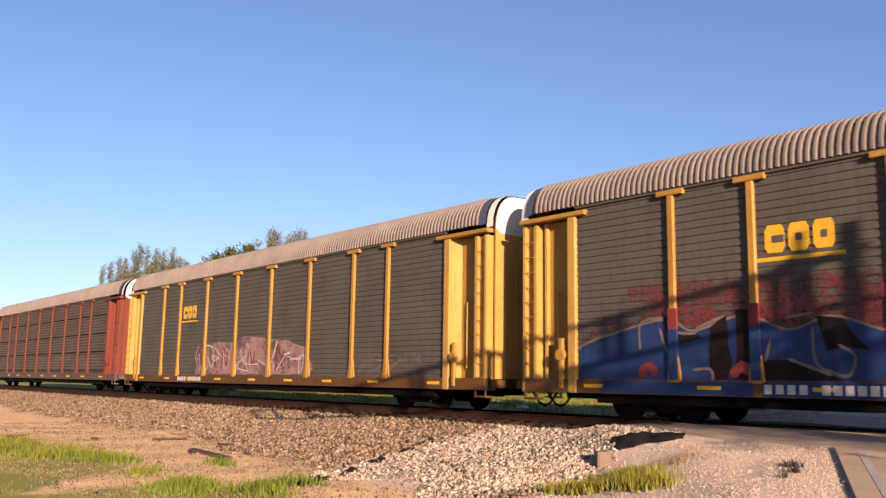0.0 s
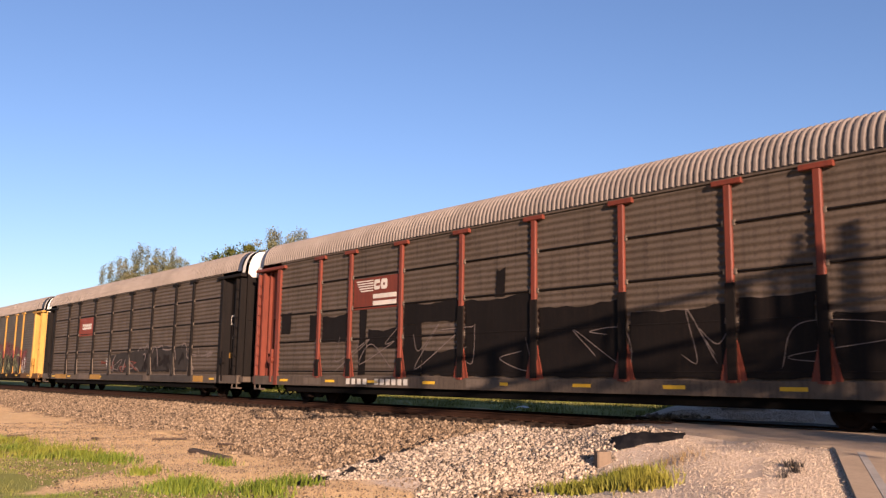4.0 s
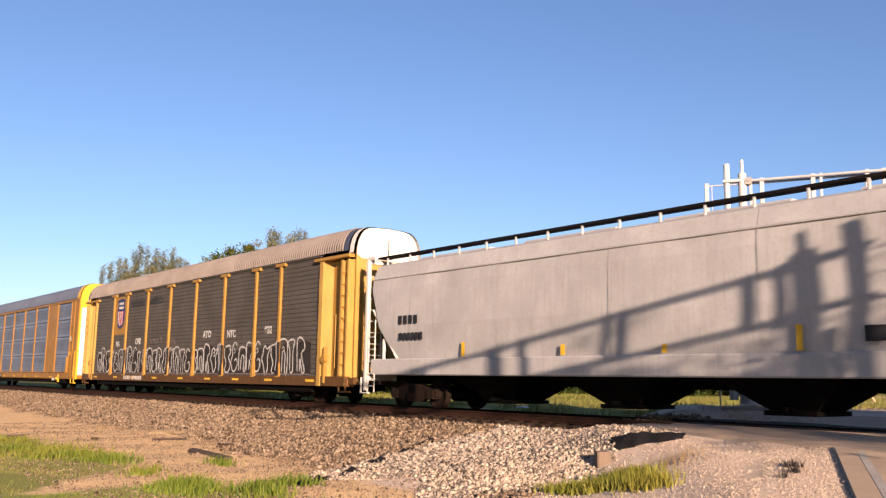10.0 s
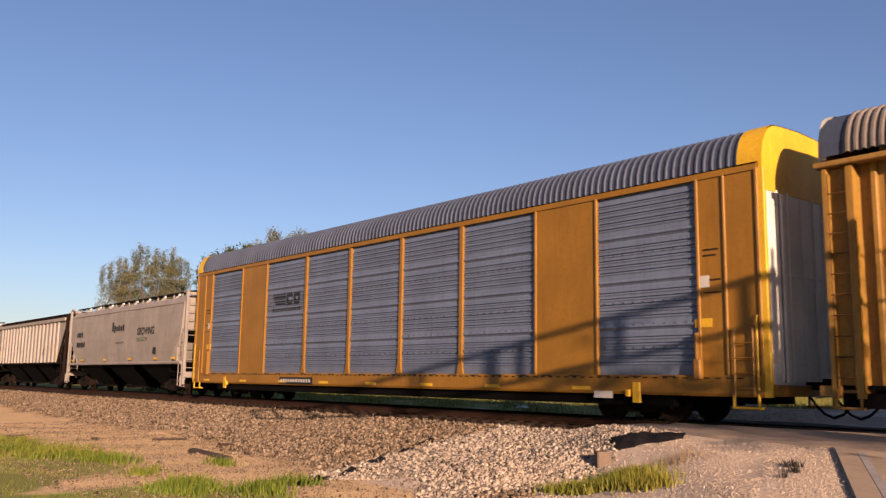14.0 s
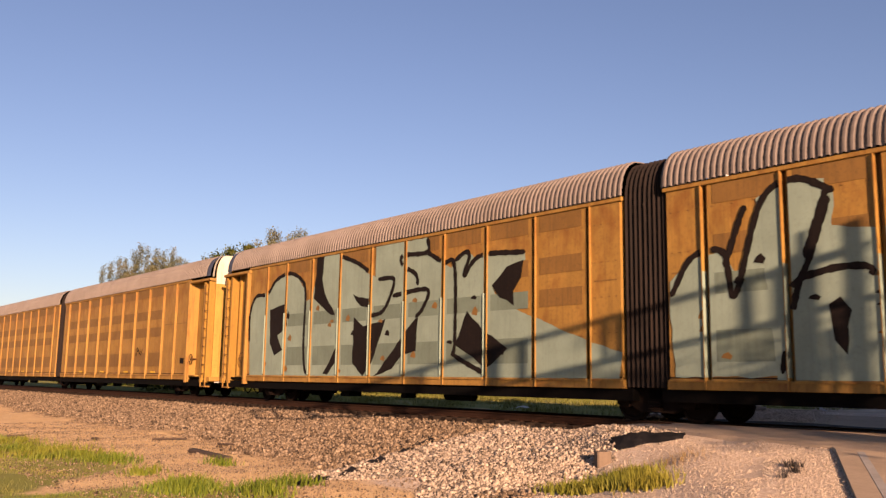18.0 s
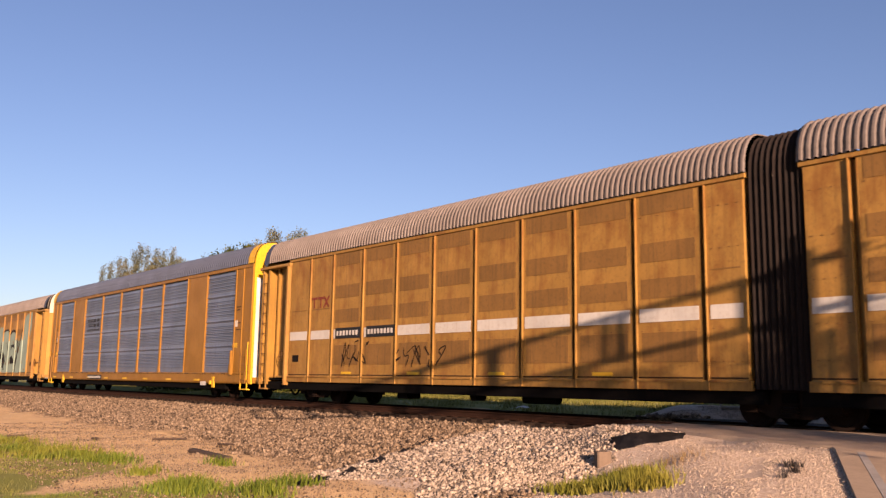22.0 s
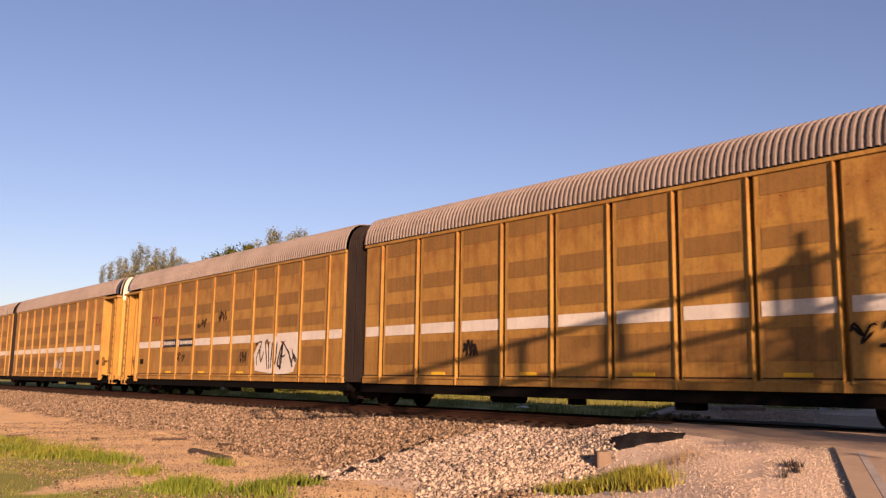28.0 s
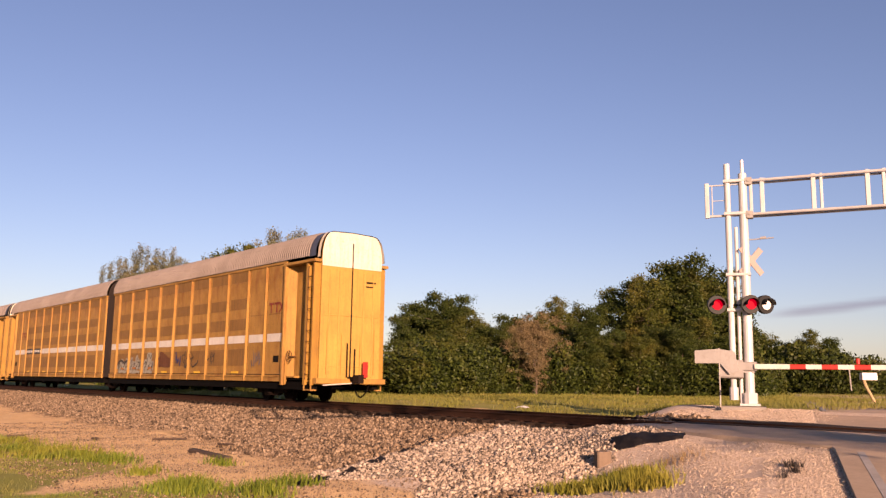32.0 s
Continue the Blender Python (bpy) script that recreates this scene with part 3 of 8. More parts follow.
def autorack_framed(label):
    car = thing("autorack_car", label, "railway car", "cars of the passing train")
    W, EAVE, TOP, Z0, Z1 = 1.46, 5.32, 6.17, 1.03, 5.17
    for s in (-1, 1):
        sp = side_pose(s)
        cache = {}
        for a, b in BAYS_F:
            w = round(b - a + 0.1, 2)
            if w not in cache:
                g = Mesh()
                # four stacked sheets: a bulging joint, then a group of narrow slots
                prof = [(Z0, 0.03)]
                for k in range(4):
                    base = Z0 + k * (Z1 - Z0) / 4
                    if k:
                        prof += [(base - 0.075, 0.0), (base - 0.04, 0.03), (base + 0.0, 0.005), (base + 0.03, -0.03), (base + 0.06, -0.03), (base + 0.09, 0.0)]
                    for j in range(5):
                        zs = base + 0.26 + j * 0.14
                        prof += [(zs - 0.055, -0.002), (zs - 0.022, -0.02), (zs - 0.014, 0.03), (zs + 0.012, 0.034), (zs + 0.034, 0.0)]
                prof.append((Z1, 0.03))
                g.sheet([[(-w / 2, -W + 0.03 + d, zz) for zz, d in prof], [(w / 2, -W + 0.03 + d, zz) for zz, d in prof]])
                cache[w] = g.data("galvanised_panel", GALV)
                dots = Mesh()
                for zz in (1.62, 2.13, 2.64, 3.75):
                    for q in range(int(w / 0.28)):
                        dots.box(-w / 2 + 0.16 + q * 0.28, -w / 2 + 0.20 + q * 0.28, -W + 0.005, -W + 0.03, zz, zz + 0.035)
                cache["d%s" % w] = dots.data("rivets", GALV_DARK)
            part("galvanised_panel", cache[w], None, car, at=sp @ pose((a + b) / 2, 0, 0))
            tagged(part("rivets", cache["d%s" % w], None, car, at=sp @ pose((a + b) / 2, 0, 0)), kind="stuff")
        def flared(x, w0=0.08):
            m = Mesh().bar(x - w0, x + w0, -W - 0.03, -W + 0.06, Z0, Z1, 0.015)
            m.prism([(x - w0 - 0.05, Z0), (x + w0 + 0.05, Z0), (x + w0, 1.3), (x - w0, 1.3)], "y", -W - 0.035, -W + 0.02)
            return m
        for x in (-4.25, -1.42, 1.42, 4.25):
            part("post", flared(x), YELLOW_CLEAN, car, at=sp)
        for a, b in ((-13.4, -11.95), (-9.2, -7.15), (7.15, 9.2), (11.95, 13.4)):
            m = Mesh().box(a, b, -W - 0.012, -W + 0.05, Z0 - 0.05, Z1 + 0.02)
            for x in (a + 0.02, b - 0.02):
                m.bar(x - 0.035, x + 0.035, -W - 0.05, -W, Z0 - 0.05, Z1 + 0.02)
            part("solid_panel", m, YELLOW_CLEAN, car, at=sp)
        for x in (-12.62, 12.62):
            part("corner_rib", Mesh().bar(x - 0.03, x + 0.03, -W - 0.05, -W, 0.72, Z1), YELLOW_CLEAN, car, at=sp)
        part("top_rail", Mesh().prism([(-W - 0.04, Z1), (-W - 0.04, EAVE - 0.04), (-W - 0.0, EAVE), (-W + 0.06, EAVE), (-W + 0.06, Z1)], "x", -13.4, 13.4), YELLOW_CLEAN, car, at=sp)
        part("side_sill", Mesh().prism([(-W - 0.05, 0.66), (-W - 0.02, 0.60), (-W + 0.1, 0.60), (-W + 0.1, Z0), (-W - 0.02, Z0), (-W - 0.05, Z0 - 0.03)], "x", -13.4, 13.4), YELLOW_CLEAN, car, at=sp)
        rivet = Mesh()
        for i in range(100):
            x = -12.9 + i * 0.26
            rivet.box(x, x + 0.12, -W - 0.056, -W - 0.05, Z0 - 0.075, Z0 - 0.05)
        tagged(part("sill_slots", rivet, BLACKISH, car, at=sp), kind="stuff")
        tape = Mesh().box(-0.28, 0.28, -W - 0.058, -W - 0.05, 0.68, 0.76).data("reflector", REFLECT)
        for x in (-12.0, -8.7, -5.6, -2.8, 0.0, 2.8, 5.6, 8.7):
            part("reflector", tape, None, car, at=sp @ pose(x, 0, 0))
        for e in (-1, 1):
            mir = sp if e > 0 else sp @ Matrix.Scale(-1, 4, (1, 0, 0))
            part("ladder", ladder_mesh(1.35, 0.42, 0.3), YELLOW_CLEAN, car, at=mir @ pose(13.0, -W - 0.08, 0.62))
            part("grab_iron", Mesh().tube((13.3, -W - 0.07, 0.75), (13.3, -W - 0.07, 2.2), 0.02).tube((13.3, -W, 0.75), (13.3, -W - 0.07, 0.75), 0.02).tube((13.3, -W, 2.2), (13.3, -W - 0.07, 2.2), 0.02), YELLOW_BRIGHT, car, at=mir)
            part("step_bracket", Mesh().bar(10.2, 10.42, -W - 0.07, -W, 0.42, 0.86, 0.02).bar(10.05, 10.15, -W - 0.12, -W, 0.55, 0.7), YELLOW_BRIGHT, car, at=mir)
            part("stencil_lines", Mesh().box(12.08, 12.46, -W - 0.017, -W - 0.0125, 3.62, 3.66).box(12.08, 12.4, -W - 0.017, -W - 0.0125, 3.5, 3.54).box(12.1, 12.5, -W - 0.017, -W - 0.0125, 2.98, 3.02).box(12.1, 12.5, -W - 0.017, -W - 0.0125, 2.72, 2.75), DARK_LINE, car, at=mir)
            part("brake_bracket", Mesh().bar(11.86, 12.04, -W - 0.16, -W - 0.01, 0.95, 1.35, 0.03).bar(11.9, 11.96, -W - 0.14, -W - 0.02, 1.35, 1.9), YELLOW_CLEAN, car, at=mir)
            part("corner_step", Mesh().bar(12.7, 13.3, -W - 0.05, -W + 0.1, 0.36, 0.41).bar(12.7, 12.75, -W - 0.05, -W, 0.41, 0.66).bar(13.25, 13.3, -W - 0.05, -W, 0.41, 0.66), YELLOW_BRIGHT, car, at=mir)
            part("warning_plate", Mesh().box(12.0, 12.22, -W - 0.024, -W - 0.013, 2.85, 3.1), CREAM, car, at=mir)
            part("placard", Mesh().box(11.86, 12.26, -W - 0.022, -W - 0.013, 2.02, 2.2), REFLECT, car, at=mir)
    part("roof", ribbed_roof(-13.0, 13.0, W + 0.03, EAVE, TOP, 0.75, 0.195, 0.03, True), ROOF_NEW, car, "ribbed bluish galvanised roof")
    for e in (-1, 1):
        cap = arch(W + 0.06, EAVE, TOP + 0.03, 0.75)
        part("roof_end_band", Mesh().sheet([[(x, y, z) for y, z in cap] for x in (e * 12.98, e * 13.5)]), YELLOW_BRIGHT, car)
        for nm, b in end_wall(e * 13.46, 1.45, 0.85, 5.25, 6.15, 0.75, e, None):
            part(nm, b, WHITE, car)
        part("door_head", Mesh().prism([(-1.455, 4.75)] + arch(1.46, 5.3, 6.18, 0.75) + [(1.455, 4.75)], "x", *sorted((e * 13.42, e * 13.505))), YELLOW_BRIGHT, car, "yellow head of the white end doors")
        for s in (-1, 1):
            part("corner_frame", Mesh().bar(*sorted((e * 13.38, e * 13.54)), s * 1.43 - 0.05, s * 1.43 + 0.05, 0.6, 5.2), YELLOW_BRIGHT, car)
        part("door_slit", Mesh().bar(*sorted((e * 13.48, e * 13.52)), -0.93, -0.87, 0.9, 4.72, 0.01), BLACKISH, car)
        part("door_edge", Mesh().bar(*sorted((e * 13.48, e * 13.56)), -0.86, -0.76, 0.9, 4.72, 0.015), WHITE, car)
        part("end_platform", Mesh().bar(*sorted((e * 13.2, e * 13.62)), -1.4, 1.4, 0.62, 0.85, 0.02), YELLOW_CLEAN, car)
        coupler(car, e * 13.5, e, 0.85)
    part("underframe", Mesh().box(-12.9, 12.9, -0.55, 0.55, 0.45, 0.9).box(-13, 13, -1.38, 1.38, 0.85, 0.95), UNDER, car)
    # the band of shade below the side, painted on as near-black sills
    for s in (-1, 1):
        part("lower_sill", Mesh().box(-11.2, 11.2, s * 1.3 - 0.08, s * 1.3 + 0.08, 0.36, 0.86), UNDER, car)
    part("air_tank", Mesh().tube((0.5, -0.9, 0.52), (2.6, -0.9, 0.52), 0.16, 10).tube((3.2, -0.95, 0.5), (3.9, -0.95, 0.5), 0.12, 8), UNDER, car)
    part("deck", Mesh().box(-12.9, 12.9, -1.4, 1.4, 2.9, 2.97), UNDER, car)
    for x in (-9.9, 9.9):
        bogie(car, x)
    return car


# ---- two-unit articulated autorack ----
POSTS_M = (1.62, 3.44, 5.26, 7.08, 8.90, 10.72, 12.54, 14.36, 16.16, 17.64)


def autorack_articulated(label, stripe, mats):
    amber, holes = mats
    car = thing("articulated_autorack_car", label, "railway car", "cars of the passing train")
    W, EAVE, TOP, Z0 = 1.46, 5.14, 6.05, 0.72
    edges = (0.58, *POSTS_M, 19.08)
    patches = ((4.61, 5.02), (3.52, 3.95), (2.7, 3.14), (1.3, 1.95))
    for s in (-1, 1):
        for e in (-1, 1):
            mir = side_pose(s) if e > 0 else side_pose(s) @ Matrix.Scale(-1, 4, (1, 0, 0))
            cache = {}
            for k, (a, b) in enumerate(zip(edges, edges[1:])):
                w = round(b - a, 2)
                open_bay = k not in (0, len(edges) - 2, len(edges) - 3)
                key = (w, open_bay)
                if key not in cache:
                    m = Mesh()
                    h = w / 2 - 0.075
                    m.box(-h, h, -W - 0.0, -W + 0.19, Z0 + 0.22, EAVE)
                    m.prism([(-W - 0.05, Z0 + 0.2), (-W + 0.02, Z0 + 0.24), (-W + 0.02, Z0 + 0.2), (-W - 0.05, Z0 + 0.16)], "x", -h, h)
                    if open_bay:
                        for z0, z1 in patches:
                            m.box(-h + 0.12, h - 0.12, -W - 0.008, -W, z0, z1, 1)
                    else:
                        m.box(-h + 0.1, h - 0.1, -W - 0.006, -W, 3.2, 3.23, 1)
                    for z in (4.55, 3.65, 2.82, 1.98, 1.3):
                        for q in range(4):
                            m.box(-h + 0.1 + q * (2 * h - 0.25) / 3, -h + 0.15 + q * (2 * h - 0.25) / 3, -W - 0.012, -W, z, z + 0.018, 1)
                    # dark line along the recess at the panel's foot
                    m.box(-h, h, -W - 0.006, -W, 0.955, 0.985, 2)
                    cache[key] = m.data("side_panel", [amber, holes, DARK_LINE])
                part("side_panel", cache[key], None, car, at=mir @ pose((a + b) / 2, 0, 0))
                if stripe:
                    part("white_stripe", Mesh().box(-w / 2 + 0.14, w / 2 - 0.14, -W - 0.012, -W - 0.003, 2.18, 2.48), CREAM, car, at=mir @ pose((a + b) / 2, 0, 0))
            # the posts are channels, open outwards, between the panels
            post = Mesh().prism([(-0.085, -W - 0.06), (-0.065, -W - 0.06), (-0.065, -W + 0.15), (0.065, -W + 0.15), (0.065, -W - 0.006), (0.085, -W - 0.006), (0.085, -W + 0.18), (-0.085, -W + 0.18)], "z", Z0, EAVE - 0.1)
            pd = post.data("post", amber)
            for x in POSTS_M:
                part("post", pd, None, car, at=mir @ pose(x, 0, 0))
            part("side_sill", Mesh().box(0.6, 19.2, -W - 0.02, -W + 0.1, Z0, Z0 + 0.2), amber, car, at=mir)
            # near-black strip, its colour holds the shade under the side
            part("lower_sill", Mesh().box(0.4, 21.0, -W + 0.06, -W + 0.3, 0.45, Z0), UNDER, car, at=mir)
            part("eave_rail", Mesh().bar(0.58, 19.1, -W - 0.04, -W + 0.04, EAVE - 0.1, EAVE, 0.01), amber, car, at=mir)
            tape = Mesh().box(-0.3, 0.3, -W - 0.014, -W - 0.004, 1.0, 1.08).data("reflector", REFLECT)
            for x in (4.4, 8.0, 11.6, 15.2):
                part("reflector", tape, None, car, at=mir @ pose(x, 0, 0))
            part("corner_post", Mesh().bar(19.06, 19.2, -W - 0.12, -W + 0.06, 0.6, 5.0, 0.02), amber, car, at=mir)
            part("angled_panel", Mesh().prism([(19.2, -W), (19.42, -W + 0.26), (19.38, -W + 0.3), (19.16, -W + 0.04)], "z", 0.85, 4.95), YELLOW, car, at=mir)
            part("recessed_panel", Mesh().box(19.39, 20.62, -W + 0.26, -W + 0.3, 0.85, 4.95), amber, car, at=mir)
            lp = Mesh().prism([(20.56, -W + 0.44), (20.56, -W - 0.05), (20.68, -W - 0.05), (20.68, -W + 0.1), (21.05, -W + 0.1), (21.05, -W - 0.06), (21.13, -W - 0.06), (21.13, -W + 0.44), (21.06, -W + 0.44), (21.06, -W + 0.14), (20.63, -W + 0.14), (20.63, -W + 0.44)], "z", 0.62, 4.9)
            part("ladder_panel", lp, YELLOW, car, at=mir)
            part("panel_strip", Mesh().bar(20.22, 20.33, -W + 0.16, -W + 0.27, 0.85, 4.93, 0.015), YELLOW, car, at=mir)
            part("end_step", Mesh().bar(20.6, 21.1, -W - 0.04, -W + 0.2, 0.42, 0.47).bar(20.6, 20.65, -W - 0.04, -W + 0.01, 0.42, 0.66).bar(21.05, 21.1, -W - 0.04, -W + 0.01, 0.42, 0.66), AMBER, car, at=mir)
            part("ladder", ladder_mesh(4.0, 0.36), SILL_GRIME, car, at=mir @ pose(20.87, -W - 0.03, 0.8))
            part("hood_beam", Mesh().bar(19.0, 21.25, -W - 0.12, -W + 0.15, 4.92, 5.03, 0.02), amber, car, at=mir)
            wheel = Mesh()
            for q in range(14):
                a0, a1 = q * math.pi / 7, (q + 1) * math.pi / 7
                wheel.tube((19.5 + 0.2 * math.cos(a0), -W - 0.02, 1.62 + 0.2 * math.sin(a0)), (19.5 + 0.2 * math.cos(a1), -W - 0.02, 1.62 + 0.2 * math.sin(a1)), 0.016, 5)
                if q % 3 == 0:
                    wheel.tube((19.5, -W, 1.62), (19.5 + 0.2 * math.cos(a0), -W - 0.02, 1.62 + 0.2 * math.sin(a0)), 0.012, 4)
            part("hand_brake", wheel.tube((19.5, -W - 0.02, 1.62), (19.5, -W + 0.3, 1.62), 0.03, 6), SILL_GRIME, car, at=mir)
            part("step_post", Mesh().bar(19.24, 19.3, -W - 0.05, -W + 0.02, 0.62, 1.5).bar(19.3, 19.9, -W + 0.0, -W + 0.27, 0.86, 0.92), amber, car, at=mir)
            part("vent_grille", Mesh().box(18.3, 18.72, -W - 0.01, -W - 0.002, 1.42, 1.66), BLACKISH, car, at=mir)
    for e in (-1, 1):
        part("roof", ribbed_roof(*sorted((e * 0.55, e * 20.72)), W + 0.05, EAVE, TOP, 0.78, 0.155, 0.045), ROOF_GALV, car, "ribbed dusty galvanised roof")
        for nm, b in end_wall(e * 21.2, 1.27, 0.85, 5.1, 6.03, 0.85, e, None):
            part(nm, b, YELLOW_PALE, car)
        part("door_head", Mesh().prism([(-1.27, 4.8)] + arch(1.28, 5.1, 6.04, 0.85) + [(1.27, 4.8)], "x", *sorted((e * 21.23, e * 21.25))), PALE_HEAD, car, "white painted head of the end doors")
        part("end_arch", Mesh().sheet([[(x, y, z) for y, z in arch(1.38, 5.1, 6.07, 0.85)] for x in (e * 21.08, e * 21.25)]), PALE_HEAD, car)
        part("roof_gap", Mesh().sheet([[(x, y, z) for y, z in arch(W + 0.03, EAVE, TOP, 0.78)] for x in (e * 20.7, e * 21.12)]), ROOF_NEW, car)
        part("door_seam", Mesh().bar(*sorted((e * 21.24, e * 21.27)), -0.022, 0.022, 0.9, 5.7), BLACKISH, car)
        for y in (-1.0, -0.4, 0.4, 1.0):
            part("lock_bar", Mesh().tube((e * 21.28, y, 1.0), (e * 21.28, y, 2.3 + 0.3 * abs(y)), 0.014, 5), YELLOW_PALE, car)
        part("warning_mark", Mesh().box(*sorted((e * 21.235, e * 21.255)), 0.62, 1.02, 4.3, 4.36).box(*sorted((e * 21.235, e * 21.255)), 0.62, 0.95, 4.15, 4.2), BLACKISH, car)
        part("lock_bar", Mesh().tube((e * 21.3, -0.16, 0.9), (e * 21.3, -0.16, 2.1), 0.025, 6), RUSTY, car)
        part("lock_bar", Mesh().tube((e * 21.3, 0.16, 0.9), (e * 21.3, 0.16, 1.9), 0.025, 6), RUSTY, car)
        part("uncoupling_lever", Mesh().tube((e * 21.58, -1.3, 0.62), (e * 21.58, 0.0, 0.7), 0.02, 6), CREAM, car)
        part("end_platform", Mesh().bar(*sorted((e * 21.0, e * 21.4)), -1.45, 1.45, 0.66, 0.85, 0.02), AMBER, car)
        coupler(car, e * 21.38, e, 0.62)
        b = Mesh()
        folds = []
        for k in range(10):
            x, w = e * (0.004 + k * 0.065), 1.42 - 0.07 * (k % 2)
            folds.append([(x, y, z) for y, z in [(-w, 0.75)] + arch(w, 5.08, 4.58 + w, 0.75) + [(w, 0.75)]])
        b.sheet(folds)
        part("bellows", b, BELLOWS, car, "black folded rubber bellows between the two units")
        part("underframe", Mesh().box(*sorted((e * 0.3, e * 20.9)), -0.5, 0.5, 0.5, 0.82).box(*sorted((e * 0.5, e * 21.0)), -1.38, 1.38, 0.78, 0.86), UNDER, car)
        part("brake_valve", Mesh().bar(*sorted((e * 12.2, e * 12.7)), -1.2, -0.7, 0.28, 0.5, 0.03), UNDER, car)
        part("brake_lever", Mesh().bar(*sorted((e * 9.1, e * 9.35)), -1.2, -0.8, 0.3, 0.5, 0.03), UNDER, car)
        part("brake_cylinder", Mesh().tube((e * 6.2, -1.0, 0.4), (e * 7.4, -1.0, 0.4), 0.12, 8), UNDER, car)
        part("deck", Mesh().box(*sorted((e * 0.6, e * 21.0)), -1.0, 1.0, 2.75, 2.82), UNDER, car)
        bogie(car, e * 17.6)
    bogie(car, 0.0)
    return car


# ---- covered hoppers ----
def hopper_common(car, half, sill, band, cut_z, roof_z, mat, end_mat, bottoms, chute_mat):
    """Sills, end frames with ladders, bogies, couplers and the discharge hoppers below."""
    foot = half - 1.3
    for s in (-1, 1):
        part("side_sill", Mesh().bar(-half + 0.05, half - 0.05, s * 1.47 - 0.05, s * 1.47 + 0.05, sill, sill + band, 0.03), mat, car)
        for e in (-1, 1):
            x = e * (half + 0.3)
            post = Mesh().bar(x - 0.07, x + 0.07, s * 1.46 - 0.06, s * 1.46 + 0.06, 0.5, roof_z - 0.12, 0.02)
            post.bar(*sorted((x - e * 0.35, x + e * 0.04)), s * 1.44 - 0.05, s * 1.44 + 0.05, roof_z - 0.14, roof_z - 0.02, 0.02)
            part("corner_post", post, end_mat, car)
            part("ladder", ladder_mesh(2.25, 0.36, 0.38, 0.015, 0.02), end_mat, car, at=pose(x - e * 0.32, s * 1.5, 0.45))
            part("slope_brace", Mesh().tube((e * foot, s * 1.42, sill + band), (e * half, s * 1.42, cut_z + 0.1), 0.06, 6), end_mat, car)
            part("slope_strut", Mesh().bar(*sorted((e * (half - 0.62), e * (half - 0.54))), s * 1.42 - 0.04, s * 1.42 + 0.04, sill, sill + band + 0.62), end_mat, car)
            part("sill_step", Mesh().bar(x - 0.22, x + 0.22, s * 1.5 - 0.04, s * 1.5 + 0.04, 0.4, 0.44).bar(x - 0.22, x - 0.19, s * 1.5 - 0.03, s * 1.5 + 0.03, 0.44, 0.9), end_mat, car)
    for e in (-1, 1):
        x = e * (half + 0.3)
        part("end_sill", Mesh().bar(x - 0.1, x + 0.12, -1.5, 1.5, 0.8, 1.06, 0.03), end_mat, car)
        part("end_beam", Mesh().bar(x - 0.05, x + 0.05, -1.46, 1.46, roof_z - 0.24, roof_z - 0.1), end_mat, car)
        part("end_ladder", ladder_mesh(3.6, 0.45, 0.36, 0.016, 0.022), end_mat, car, at=pose(x, -1.15, 0.7, 0, 0, 90))
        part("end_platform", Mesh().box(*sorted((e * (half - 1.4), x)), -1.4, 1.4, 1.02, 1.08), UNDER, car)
        # sloping end sheet, near black to paint the shade in the end opening
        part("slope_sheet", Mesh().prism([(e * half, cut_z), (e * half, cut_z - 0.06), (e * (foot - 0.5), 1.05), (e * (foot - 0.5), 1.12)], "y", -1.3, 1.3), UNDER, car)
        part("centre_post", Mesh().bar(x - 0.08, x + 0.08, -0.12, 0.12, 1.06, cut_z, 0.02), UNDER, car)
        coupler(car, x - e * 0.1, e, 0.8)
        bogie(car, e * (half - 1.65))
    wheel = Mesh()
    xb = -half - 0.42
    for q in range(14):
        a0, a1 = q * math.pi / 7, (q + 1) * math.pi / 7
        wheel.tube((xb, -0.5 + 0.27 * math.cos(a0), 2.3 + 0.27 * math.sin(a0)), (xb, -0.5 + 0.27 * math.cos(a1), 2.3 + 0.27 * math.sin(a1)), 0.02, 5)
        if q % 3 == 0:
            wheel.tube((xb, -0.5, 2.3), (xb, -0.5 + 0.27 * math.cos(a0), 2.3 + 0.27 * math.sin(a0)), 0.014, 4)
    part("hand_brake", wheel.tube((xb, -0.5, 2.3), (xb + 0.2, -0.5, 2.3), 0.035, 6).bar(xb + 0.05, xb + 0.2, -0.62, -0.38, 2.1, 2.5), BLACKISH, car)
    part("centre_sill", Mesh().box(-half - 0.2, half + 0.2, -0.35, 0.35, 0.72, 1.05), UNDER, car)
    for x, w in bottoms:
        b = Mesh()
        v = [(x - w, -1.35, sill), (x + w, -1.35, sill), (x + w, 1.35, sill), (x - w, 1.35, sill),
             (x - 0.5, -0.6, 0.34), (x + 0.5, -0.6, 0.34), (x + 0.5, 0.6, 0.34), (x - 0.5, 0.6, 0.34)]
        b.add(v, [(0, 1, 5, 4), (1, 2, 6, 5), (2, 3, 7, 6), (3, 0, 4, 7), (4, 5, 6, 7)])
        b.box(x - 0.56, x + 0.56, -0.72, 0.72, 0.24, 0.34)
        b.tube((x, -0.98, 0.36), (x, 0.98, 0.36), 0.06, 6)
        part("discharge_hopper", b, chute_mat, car)


